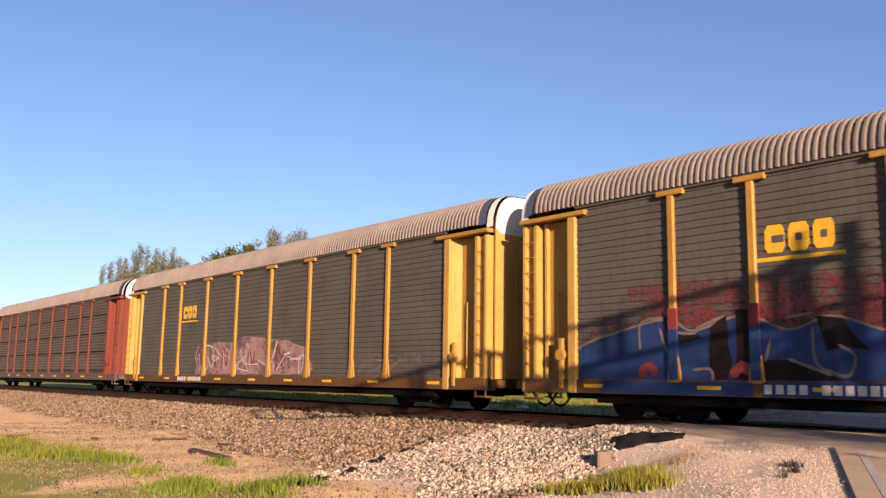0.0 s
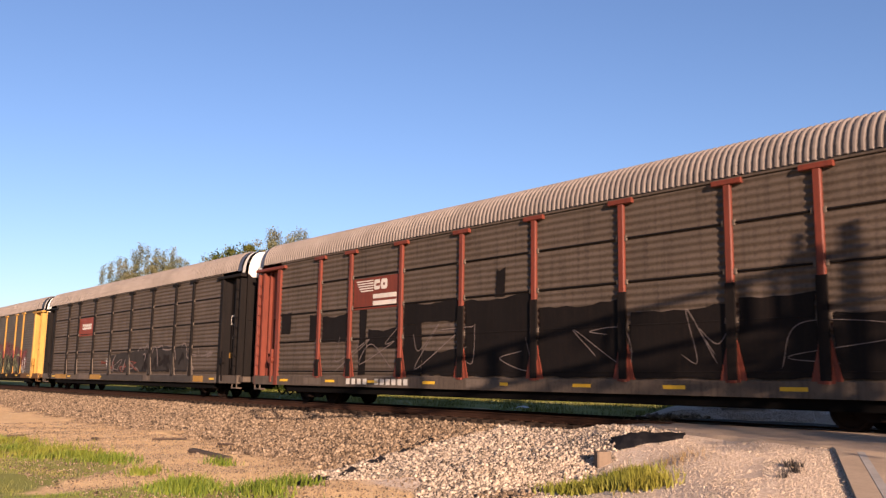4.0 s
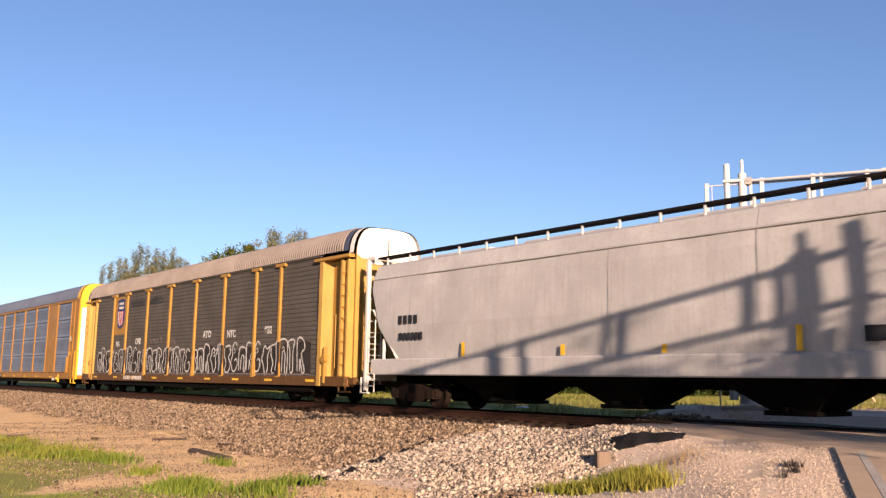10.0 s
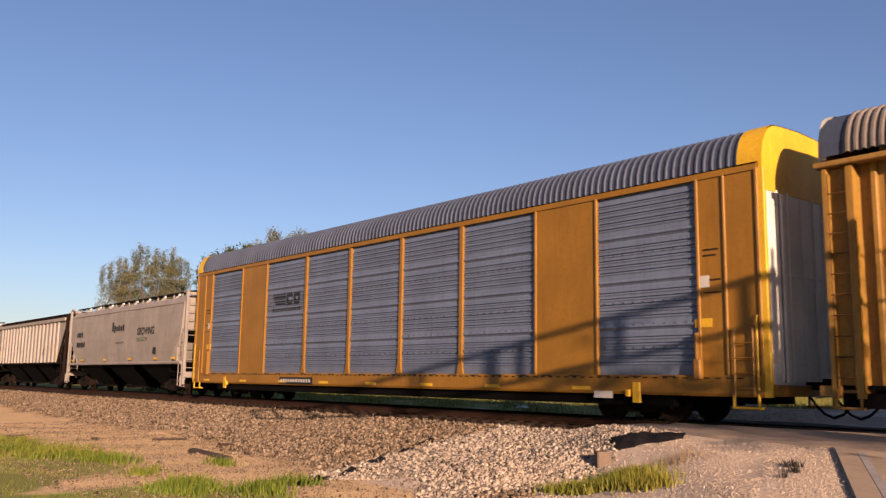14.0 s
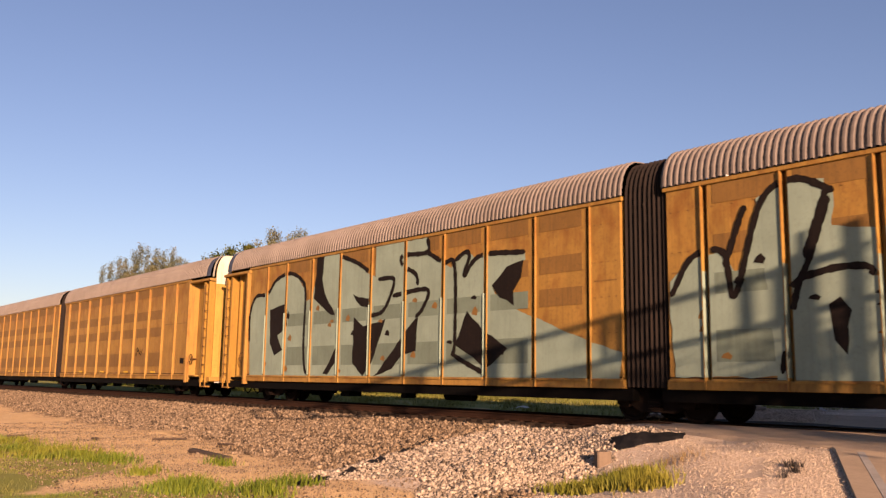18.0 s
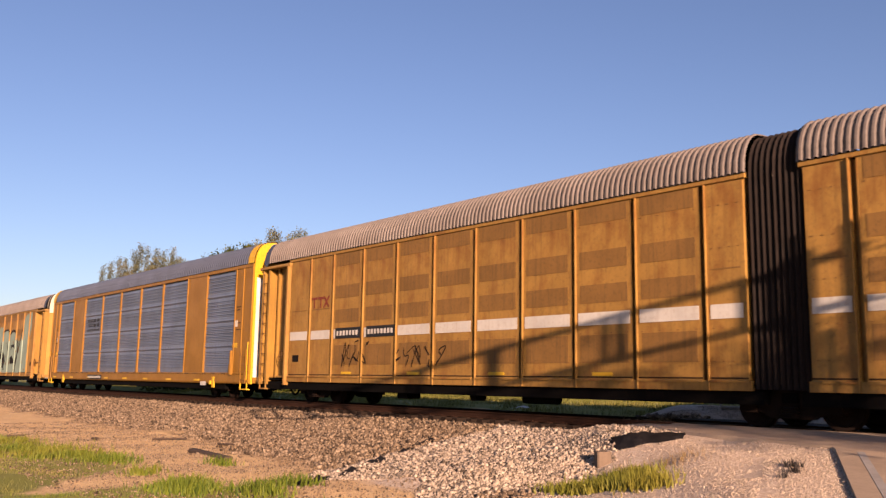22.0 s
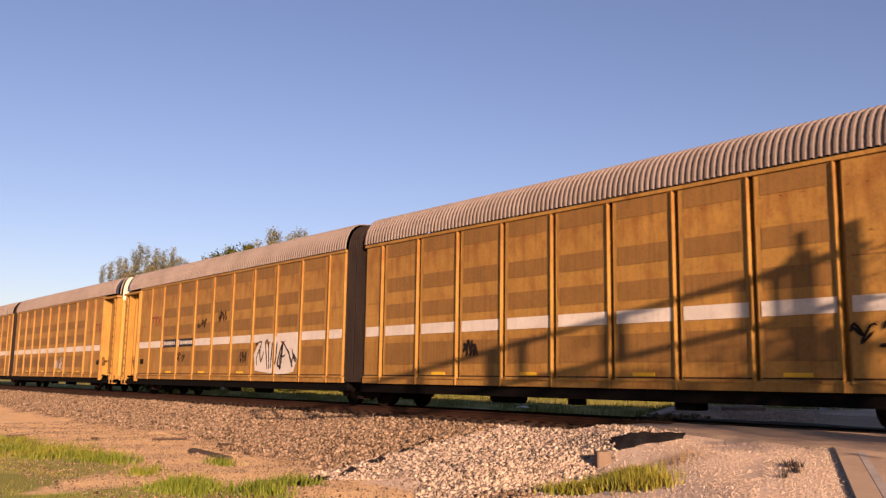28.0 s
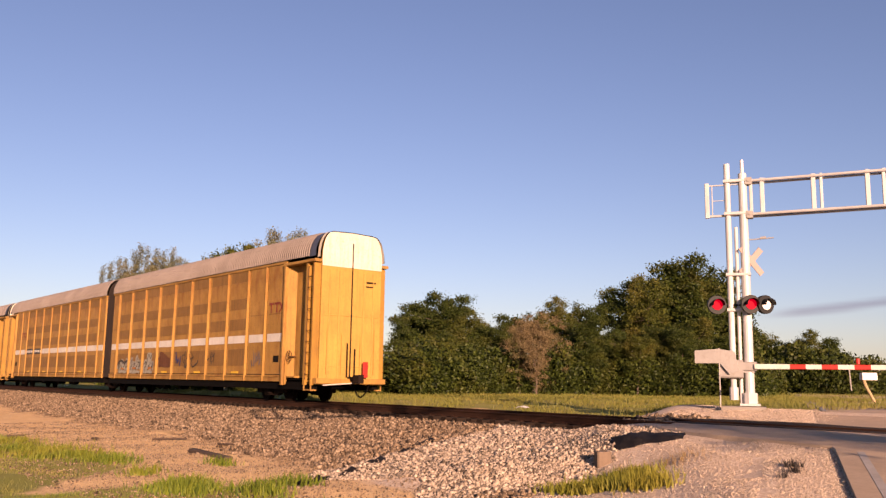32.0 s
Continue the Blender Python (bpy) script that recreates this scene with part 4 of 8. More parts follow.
def curved_hopper(label, half, mat, sill, band, seam, lip, top, cut_z, chutes, rails):
    car = thing("covered_hopper_car", label, "railway car", "cars of the passing train")
    low = sill + band - 0.03
    prof = [(-1.43, low), (-1.48, low + 0.5), (-1.51, (sill + seam) / 2), (-1.49, seam - 0.35), (-1.46, seam), (-1.45, seam + 0.03), (-1.30, lip), (-1.26, lip + 0.02), (-1.0, top - 0.05), (-0.55, top)]
    prof += [(-y, z) for y, z in reversed(prof)]
    xs = sorted({round(e * (half - d), 3) for e in (-1, 1) for d in (0.0, 0.15, 0.35, 0.6, 0.9, 1.2, 1.5)} | {round(-half + 1.8 + i * (2 * half - 3.6) / 36, 3) for i in range(37)})
    rows = []
    for x in xs:
        row = []
        for y, z in prof:
            dent = 0.012 * noise.noise((x * 0.9, z * 0.8, y))
            # the end sheets slope inwards below
            lim = half - max(0.0, cut_z - z) * 0.9
            row.append((max(-lim, min(lim, x)), y * (1 + dent), z))
        rows.append(row)
    b = Mesh().sheet(rows)
    for row in (rows[0], rows[-1]):
        b.sheet([[row[j], row[-1 - j]] for j in range(len(prof) // 2)])
    part("body", b, mat, car)
    for x in [-half + 2 + i * (2 * half - 4) / 4 for i in range(5)]:
        part("seam", Mesh().sheet([[(x - 0.025, y * 1.006, z + 0.002) for y, z in prof], [(x + 0.025, y * 1.006, z + 0.002) for y, z in prof]]), mat, car)
    for s in (-1, 1):
        part("roof_edge", Mesh().bar(-half, half, s * 1.465 - 0.03, s * 1.465 + 0.03, seam - 0.02, seam + 0.04), mat, car)
        part("running_board", Mesh().box(-half - 0.3, half + 0.3, s * 0.95 - 0.17, s * 0.95 + 0.17, top + 0.14, top + 0.2), BLACKISH, car, "dark steel grating walkway")
        for i in range(17):
            x = -half + 0.2 + i * (2 * half - 0.4) / 16
            part("board_bracket", Mesh().bar(x - 0.03, x + 0.03, s * 1.08 - 0.03, s * 1.08 + 0.03, top - 0.14, top + 0.2), mat, car)
    for i in range(4):
        x = -half + 2.6 + i * (2 * half - 5.2) / 3
        part("hatch_cover", Mesh().bar(x - 1.6, x + 1.6, -0.36, 0.36, top, top + 0.16, 0.06), mat, car)
        if rails:
            for d in (-0.8, 0.9):
                part("hatch_bar", Mesh().tube((x + d - 0.25, -1.14, top - 0.14), (x + d + 0.3, -1.12, top + 0.1), 0.055, 6), WHITE, car)
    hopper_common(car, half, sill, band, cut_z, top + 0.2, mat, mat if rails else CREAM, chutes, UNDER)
    return car


def ribbed_hopper(label, half, mat, sill, side_top, top, cut_z, chutes):
    car = thing("covered_hopper_car", label, "railway car", "cars of the passing train")
    b = Mesh()
    foot = half - (cut_z - sill) * 0.95
    b.prism([(-half, side_top), (-half, cut_z), (-foot, sill + 0.1), (foot, sill + 0.1), (half, cut_z), (half, side_top)], "y", -1.4, 1.4)
    b.prism([(-1.4, side_top), (1.4, side_top), (0.6, top), (-0.6, top)], "x", -half, half)
    part("body", b, mat, car)
    rib = Mesh().prism([(-0.055, -1.5), (0.055, -1.5), (0.075, -1.4), (-0.075, -1.4)][::-1], "z", sill + 0.1, side_top - 0.1).data("rib", mat)
    for s in (-1, 1):
        sp = side_pose(s)
        for i in range(18):
            part("rib", rib, None, car, at=sp @ pose(-6.95 + i * 13.9 / 17, 0, 0))
        part("top_chord", Mesh().bar(-half, half, -1.54, -1.38, side_top - 0.16, side_top + 0.04), mat, car, at=sp)
        part("bottom_chord", Mesh().bar(-foot, foot, -1.52, -1.38, sill, sill + 0.1), RUSTY, car, at=sp)
        part("running_board", Mesh().box(-half - 0.2, half + 0.2, -1.25, -0.75, top + 0.07, top + 0.13), RUSTY, car, "rusty steel grating walkway", at=sp)
        for i in range(16):
            x = -half + 0.4 + i * (2 * half - 0.8) / 15
            part("board_bracket", Mesh().bar(x - 0.025, x + 0.025, -1.3, -0.7, top - 0.15, top + 0.07), RUSTY, car, at=sp)
    for i in range(4):
        x = -half + 2.4 + i * (2 * half - 4.8) / 3
        part("hatch_cover", Mesh().bar(x - 1.5, x + 1.5, -0.32, 0.32, top, top + 0.14, 0.05), mat, car)
    hopper_common(car, half, sill, 0.1, cut_z, side_top + 0.2, RUSTY, RUSTY, chutes, UNDER)
    return car


# ---- ground ----
def step(a, b, x):
    t = np.clip((np.asarray(x, float) - a) / (b - a), 0, 1)
    return t * t * (3 - 2 * t)


def road_edge(y):
    """x of the road's edge beside the camera, at y."""
    return -6.9 - 0.56 * (np.asarray(y, float) + 3.5)


def road_level(y):
    return np.interp(y, [-300, -17, -12, -7.6, -3.5, -1.2, 1.2, 3.0, 5.0, 60, 300], [-0.95, -0.95, -0.7, -0.37, -0.06, -0.015, -0.015, 0.05, 0.2, 0.2, 0.1])


def ground_z(x, y):
    x, y = np.asarray(x, float), np.asarray(y, float)
    z = np.interp(y, [-3000, -40, -17, -12, -7, -2.6, -1.75, -1.2, 1.65, 2.4, 4, 9, 20, 60, 3000],
                  [-0.9, -0.9, -0.9, -0.95, -0.86, -0.5, -0.36, -0.31, -0.22, -0.42, -0.3, -0.08, 0.0, 0.15, 0.3])
    d = (road_edge(y) - x) * 0.87
    k = step(-6.0, -4.0, y) * (1 - step(8.0, 14.0, y))
    w = 1 - step(0.6 + 2.9 * k, 4.6 + 0.9 * k, d)
    w = w * (1 - step(8.0, 14.0, -d))
    z = z + w * (road_level(y) - 0.036 + 0.016 * step(1.0, 3.0, y) - z)
    # tipped rock beside the crossing
    left = -15.6 + (y + 4.0) * -0.36
    fan = step(0.0, 0.5, x - left) * (1 - step(-11.4, -9.8, x)) * step(-9.0, -7.0, y) * (1 - step(-2.4, -1.7, y))
    z = z + 0.2 * fan * (1 - w)
    near = (d > 1.0) & (np.abs(x) < 90) & (np.abs(y) < 60) & (np.abs(y) > 1.7)
    return z + np.where(near, 0.035 * np.sin(x * 1.7 + 0.6 * y) * np.sin(y * 1.3 - 0.4 * x) + 0.02 * np.sin(x * 4.1) * np.sin(y * 3.7), 0)


def cover(x, y):
    """How far gravel, pale rock and grass cover the ground."""
    wob = 0.7 * np.sin(x * 0.55) + 0.5 * np.sin(x * 1.31 + 1.0)
    foot = np.interp(x, [-60, -38, -23, -18.5, -13.5], [-5.4, -6.7, -6.8, -7.6, -8.4])
    gravel = step(foot - 1.5, foot + 1.5, y + wob * 0.3) * (1 - step(2.2, 3.4, y))
    d = (road_edge(y) - x) * 0.87
    left = -15.6 + (y + 4.0) * -0.36
    pale = step(-0.2, 0.6, x - left) * (1 - step(-10.6, -9.6, x)) * step(-9.2, -8.2, y) * (1 - step(-2.6, -1.8, y))
    pale = np.maximum(pale, (1 - step(4.0, 5.2, d + wob * 0.4)) * step(-14, -11, y) * (1 - step(5.5, 8, y)))
    g_left = (1 - step(-11.1, -10.4, y + 0.25 * wob)) * step(16.8, 17.8, -x - 1.1 * (y + 11))
    g_mid = (1 - step(-11.0, -10.1, y + 0.3 * wob)) * step(11.0, 12.0, -x) * (1 - step(13.6, 14.8, -x))
    grass = np.maximum(np.maximum(g_left, g_mid), step(3.6, 6.0, y + wob)) * (1 - pale)
    return gravel, pale, grass


def spread(lo, hi, dense, fine, growth=1.22):
    """Grid lines that are close between dense[0] and dense[1] and widen outwards."""
    mid = list(np.arange(dense[0], dense[1] + fine / 2, fine))
    up, st = [mid[-1]], fine
    while up[-1] < hi:
        st *= growth
        up.append(up[-1] + st)
    down, st = [mid[0]], fine
    while down[-1] > lo:
        st *= growth
        down.append(down[-1] - st)
    return np.array(down[:0:-1] + mid + up[1:])


def ground_material():
    m, n, l, p = nodes_of("ground_of_gravel_dirt_and_grass")
    geo = n.new("ShaderNodeNewGeometry")
    c = geo.outputs["Position"]
    big, mid, fine = noise_node(n, l, c, 0.35, 4), noise_node(n, l, c, 2.2, 5), noise_node(n, l, c, 26, 3)
    dirt = mixed(n, l, ramp(n, l, mid, 0.35, 0.7), (0.56, 0.385, 0.205), (0.47, 0.31, 0.155))
    dirt = mixed(n, l, ramp(n, l, fine, 0.5, 0.75), dirt, (0.42, 0.25, 0.105))
    vor = n.new("ShaderNodeTexVoronoi")
    vor.inputs["Scale"].default_value = 16
    l.new(c, vor.inputs["Vector"])
    stone = mixed(n, l, ramp(n, l, vor.outputs["Distance"], 0.05, 0.6), (0.24, 0.167, 0.1), (0.1, 0.06, 0.0333))
    pale = mixed(n, l, ramp(n, l, vor.outputs["Distance"], 0.05, 0.65), (0.58, 0.47, 0.37), (0.42, 0.32, 0.235))
    green = mixed(n, l, ramp(n, l, mid, 0.3, 0.7), (0.193, 0.187, 0.04), (0.267, 0.207, 0.0667))
    green = mixed(n, l, ramp(n, l, big, 0.35, 0.7), green, (0.147, 0.16, 0.0333))
    cur = dirt
    for key, colour in (("gravel", stone), ("pale", pale), ("grass", green)):
        at = n.new("ShaderNodeAttribute")
        at.attribute_name = key
        add = n.new("ShaderNodeMath")
        add.operation = "ADD"
        l.new(at.outputs["Fac"], add.inputs[0])
        l.new(mid, add.inputs[1])
        cur = mixed(n, l, ramp(n, l, add.outputs[0], 0.8, 1.2), cur, colour)
    l.new(cur, p.inputs["Base Color"])
    p.inputs["Roughness"].default_value = 0.95
    p.inputs["Specular IOR Level"].default_value = 0.15
    bumped(n, l, p, fine, 0.7, 0.03)
    return m


GROUND_MAT = ground_material()
gx, gy = spread(-2800, 2800, (-46, 6), 0.3), spread(-2800, 2800, (-17.5, 9), 0.3)
GX, GY = np.meshgrid(gx, gy)
GZ = ground_z(GX, GY)
nx, ny = len(gx), len(gy)
gi = np.arange(nx * ny).reshape(ny, nx)
quads = np.stack([gi[:-1, :-1], gi[:-1, 1:], gi[1:, 1:], gi[1:, :-1]], -1).reshape(-1, 4)
gme = bpy.data.meshes.new("ground")
gme.from_pydata(np.stack([GX, GY, GZ], -1).reshape(-1, 3).tolist(), [], quads.tolist())
gme.materials.append(GROUND_MAT)
for key, vals in zip(("gravel", "pale", "grass"), cover(GX, GY)):
    gme.attributes.new(key, "FLOAT", "POINT").data.foreach_set("value", np.ascontiguousarray(vals.reshape(-1), dtype=np.float32))
gme.polygons.foreach_set("use_smooth", [True] * len(quads))
ground = tagged(new("ground", gme), "dry dirt, gravel and grass beside the railway", "ground", kind="structure")


# ---- track ----
track = thing("railway_track", "single railway track with rusty rails on wooden ties in gravel", "track", kind="structure")
RAIL_PROFILE = [(-0.07, -0.18), (0.07, -0.18), (0.07, -0.165), (0.012, -0.14), (0.012, -0.045), (0.036, -0.035), (0.036, -0.008), (0.028, 0.0), (-0.028, 0.0), (-0.036, -0.008), (-0.036, -0.035), (-0.012, -0.045), (-0.012, -0.14), (-0.07, -0.165)]
for s in (-1, 1):
    part("rail", Mesh().prism([(y + s * 0.755, z) for y, z in RAIL_PROFILE], "x", -600, 400), RAIL_STEEL, track)
tie = Mesh().bar(-0.11, 0.11, -1.3, 1.3, -0.36, -0.185, 0.02).data("tie", TIE_WOOD)
plate = Mesh().box(-0.09, 0.09, -0.17, 0.17, -0.187, -0.17).tube((0.06, 0.1, -0.17), (0.06, 0.1, -0.14), 0.015, 5).tube((-0.06, -0.1, -0.17), (-0.06, -0.1, -0.14), 0.015, 5).data("tie_plate", RAIL_STEEL)
for i in range(150):
    x = -76 + i * 0.53
    part("tie", tie, None, track, at=pose(x, random.uniform(-0.04, 0.04), random.uniform(-0.01, 0.01), 0, 0, random.uniform(-1, 1)))
    if x > -45:
        part("tie_plate", plate, None, track, at=pose(x, -0.755, 0))


# ---- road and crossing ----
def ribbon(off0, off1, lift, thick, y0, y1, n):
    """A strip along the road between two distances from its edge."""
    b = Mesh()
    rows_t, rows_b = [], []
    for i in range(n + 1):
        y = y0 + (y1 - y0) * i / n
        row = []
        for off in (off0, off1):
            # straight across the road
            px, py = float(road_edge(y)) + off * 0.873, y + off * 0.489
            row.append((px, py, float(road_level(py)) + lift))
        rows_t.append(row)
        rows_b.append([(a, c, d - thick) for a, c, d in row])
    b.sheet([[p[0], p[1]] for p in rows_t])
    b.sheet([[p[1], p[0]] for p in rows_b])
    b.sheet([[q[0], p[0]] for p, q in zip(rows_t, rows_b)])
    b.sheet([[p[1], q[1]] for p, q in zip(rows_t, rows_b)])
    return b


road = thing("road", "worn grey asphalt road crossing the railway", "road", kind="structure")
part("carriageway", ribbon(0, 6.6, -0.002, 0.14, -160, -4.4, 180), ASPHALT, road)
part("carriageway", ribbon(0, 6.6, -0.015, 0.14, 0.95, 400, 400), ASPHALT, road)
part("edge_line", ribbon(0.27, 0.37, 0.0125, 0.02, -120, -4.4, 90), ROAD_WHITE, road, "worn white painted edge line")
part("edge_line", ribbon(6.2, 6.32, 0.0145, 0.02, -120, -4.4, 90), ROAD_WHITE, road, "worn white painted edge line")
part("edge_line", ribbon(0.24, 0.36, 0.005, 0.004, 5.0, 300, 100), ROAD_WHITE, road, "worn white painted edge line")
crossing = thing("crossing_surface", "asphalt crossing apron between and beside the rails", "road", kind="structure")
rows = []
for i in range(38):
    y = -0.86 - 8.64 * i / 37
    x0 = float(np.interp(-y, [0.86, 1.6, 2.4, 3.0, 3.4, 3.65, 3.9, 9.5], [-11.7, -11.5, -11.0, -10.2, -9.2, -7.7, float(road_edge(-3.9)), float(road_edge(-9.5))]))
    x0 += (0.06 * math.sin(9 * y) + 0.05 * math.sin(23 * y)) * float(step(-4.2, -3.4, y))
    x1 = 2.5 if y > -2.2 else float(road_edge(y)) + 7.5
    run = 0.02 + 0.3 * float(step(-4.2, -3.4, y))
    rows.append([(x0 - run, y, float(road_level(y)) - 0.12), (x0, y, float(road_level(y)) + 0.008)] + [(x0 + (x1 - x0) * k / 6, y, float(road_level(y)) + 0.012) for k in range(1, 7)])
part("apron", Mesh().sheet(rows), ASPHALT, crossing)
rows = [[(float(road_edge(y)) + k * (-1.2 - float(road_edge(y))) / 4, y, float(road_level(y)) - 0.019) for k in range(5)] for y in (1.7, 2.1, 2.5, 3.0, 3.6, 4.4)]
part("apron", Mesh().sheet(rows[::-1]), ASPHALT, crossing)
part("gauge_panel", Mesh().prism([(-12.6, -0.66), (-12.6, 0.66), (0.0, 0.66), (0.0, -0.66)], "z", -0.24, -0.035), DARK_PANEL, crossing, "dark panel between the rails")
part("apron", Mesh().prism([(-13.6, 0.86), (-13.2, 1.6), (-11.6, 2.3), (-1.6, 2.3), (-1.0, 0.86)], "z", -0.25, 0.0), DARK_PANEL, crossing, "dark strip behind the far rail")


# ---- stones ----
def stones(name, label, count, region, size, mat, seed):
    """Angular stones strewn over a region(x, y) -> keep; one mesh."""
    rng = np.random.default_rng(seed)
    pts = np.zeros((0, 2))
    while len(pts) < count:
        q = region(rng, count)
        pts = np.vstack([pts, q])
    pts = pts[:count]
    base = np.array([(1, 0.1, 0), (-0.9, 0.2, 0.1), (0.1, 1, -0.1), (-0.1, -1, 0.1), (0.2, 0.1, 0.75), (0, 0, -0.7)])
    faces = np.array([(0, 2, 4), (2, 1, 4), (1, 3, 4), (3, 0, 4), (2, 0, 5), (1, 2, 5), (3, 1, 5), (0, 3, 5)])
    s = rng.uniform(size[0], size[1], count) * np.clip(rng.lognormal(-0.1, 0.34, count), 0.45, 1.9)
    ang = rng.uniform(0, 6.283, (count, 3))
    v = base[None] * s[:, None, None] * rng.uniform(0.75, 1.25, (count, 6, 3))
    for k, (i, j) in enumerate(((0, 1), (1, 2), (0, 2))):
        c, sn = np.cos(ang[:, k])[:, None], np.sin(ang[:, k])[:, None]
        a, b = v[:, :, i].copy(), v[:, :, j].copy()
        v[:, :, i], v[:, :, j] = a * c - b * sn, a * sn + b * c
    v[:, :, 0] += pts[:, :1]
    v[:, :, 1] += pts[:, 1:]
    v[:, :, 2] += (ground_z(pts[:, 0], pts[:, 1]) + s * rng.uniform(0.05, 0.6, count))[:, None]
    me = bpy.data.meshes.new(name)
    me.vertices.add(count * 6)
    me.vertices.foreach_set("co", v.reshape(-1).astype(np.float32))
    idx = (faces[None] + (np.arange(count) * 6)[:, None, None]).reshape(-1)
    me.loops.add(len(idx))
    me.loops.foreach_set("vertex_index", idx.astype(np.int32))
    me.polygons.add(len(idx) // 3)
    me.polygons.foreach_set("loop_start", np.arange(0, len(idx), 3, dtype=np.int32))
    me.update(calc_edges=True)
    me.validate()
    me.materials.append(mat)
    return tagged(new(name, me), label, "stones", kind="stuff")


def stone_material(name, a, b, c3):
    m, n, l, p = nodes_of(name)
    geo = n.new("ShaderNodeNewGeometry")
    fine = noise_node(n, l, geo.outputs["Position"], 30, 3)
    col = mixed(n, l, geo.outputs["Random Per Island"], a, b)
    w = n.new("ShaderNodeMath")
    w.operation = "MULTIPLY"
    l.new(geo.outputs["Random Per Island"], w.inputs[0])
    w.inputs[1].default_value = 7.13
    fr = n.new("ShaderNodeMath")
    fr.operation = "FRACT"
    l.new(w.outputs[0], fr.inputs[0])
    col = mixed(n, l, ramp(n, l, fr.outputs[0], 0.55, 0.95), col, c3)
    col = mixed(n, l, ramp(n, l, fine, 0.45, 0.8), col, tuple(x * 0.6 for x in a))
    l.new(col, p.inputs["Base Color"])
    p.inputs["Roughness"].default_value = 0.92
    p.inputs["Specular IOR Level"].default_value = 0.15
    return m


STONE_BROWN = stone_material("brownish_ballast_stone", (0.125, 0.085, 0.053), (0.285, 0.21, 0.143), (0.026, 0.017, 0.011))
STONE_FAN = stone_material("grey_tan_tipped_limestone", (0.39, 0.317, 0.245), (0.225, 0.171, 0.125), (0.034, 0.024, 0.017))
STONE_PALE = stone_material("pale_limestone", (0.49, 0.395, 0.305), (0.36, 0.275, 0.2), (0.12, 0.086, 0.06))


def ballast_region(rng, n):
    x = -6 - 64 * rng.uniform(0, 1, n) ** 1.5
    y = rng.uniform(-9.0, -0.85, n)
    g, p, gr = cover(x, y)
    keep = (g > rng.uniform(0.35, 1.0, n)) & (p < 0.4) & ((y < -1.35) | (rng.uniform(0, 1, n) < 0.55)) & ((road_edge(y) - x) > 3.2)
    return np.stack([x, y], 1)[keep]


def between_region(rng, n):
    x = -13 - 55 * rng.uniform(0, 1, n) ** 1.5
    y = rng.uniform(-0.68, 2.4, n)
    return np.stack([x, y], 1)


def fan_region(rng, n):
    x, y = rng.uniform(-18, -8.4, n), rng.uniform(-9.0, -1.9, n)
    left = -15.6 + (y + 4.0) * -0.36
    keep = (x > left - 0.1) & (x < -10.25 - 0.1 * np.clip(y + 5, -3, 3) + rng.normal(0, 0.2, n)) & (y > -8.6 + 0.5 * np.sin(x * 2))
    return np.stack([x, y], 1)[keep]


def pad_region(rng, n):
    q = np.stack([rng.uniform(-15.6, -9.6, n), rng.uniform(2.0, 6.2, n)], 1)
    inner = road_edge(q[:, 1]) - q[:, 0] + rng.normal(0, 0.4, n)
    return q[(inner > 0.0) & (q[:, 0] > -15.4 + 0.35 * np.sin(3 * q[:, 1]))]


def dirt_region(rng, n):
    return np.stack([rng.uniform(-34, -10, n), rng.uniform(-13, -7, n)], 1)


def shoulder_region(rng, n):
    y = rng.uniform(-13, -3.6, n)
    d = 0.02 + 5.4 * rng.uniform(0, 1, n) ** 1.35
    return np.stack([road_edge(y) - d / 0.87, y], 1)


stones("ballast_stones", "brownish crushed ballast stones on the track bed", 80000, ballast_region, (0.022, 0.046), STONE_BROWN, 3)
stones("track_bed_stones", "brownish ballast stones between the ties", 9000, between_region, (0.03, 0.06), STONE_BROWN, 4)
stones("pad_gravel", "pale fine gravel round the foot of the far signal", 18000, pad_region, (0.005, 0.012), STONE_PALE, 8)
stones("dirt_pebbles", "small pebbles strewn over the tan dirt", 30000, dirt_region, (0.008, 0.02), STONE_BROWN, 7)
stones("tipped_rock", "pale crushed limestone tipped beside the crossing", 42000, fan_region, (0.016, 0.036), STONE_FAN, 5)
stones("shoulder_gravel", "pale fine gravel along the road shoulder", 60000, shoulder_region, (0.004, 0.0105), STONE_PALE, 6)


# ---- trees ----
def leaf_material(name, dark, light, dry):
    m, n, l, p = nodes_of(name)
    geo = n.new("ShaderNodeNewGeometry")
    col = mixed(n, l, geo.outputs["Random Per Island"], dark, light)
    big = noise_node(n, l, geo.outputs["Position"], 0.35, 3)
    col = mixed(n, l, ramp(n, l, big, 0.5, 0.72), col, dry)
    l.new(col, p.inputs["Base Color"])
    p.inputs["Roughness"].default_value = 0.6
    p.inputs["Specular IOR Level"].default_value = 0.2
    tr, mx = n.new("ShaderNodeBsdfTranslucent"), n.new("ShaderNodeMixShader")
    l.new(col, tr.inputs[0])
    mx.inputs[0].default_value = 0.18
    out = n["Material Output"]
    l.new(p.outputs[0], mx.inputs[1])
    l.new(tr.outputs[0], mx.inputs[2])
    l.new(mx.outputs[0], out.inputs[0])
    return m


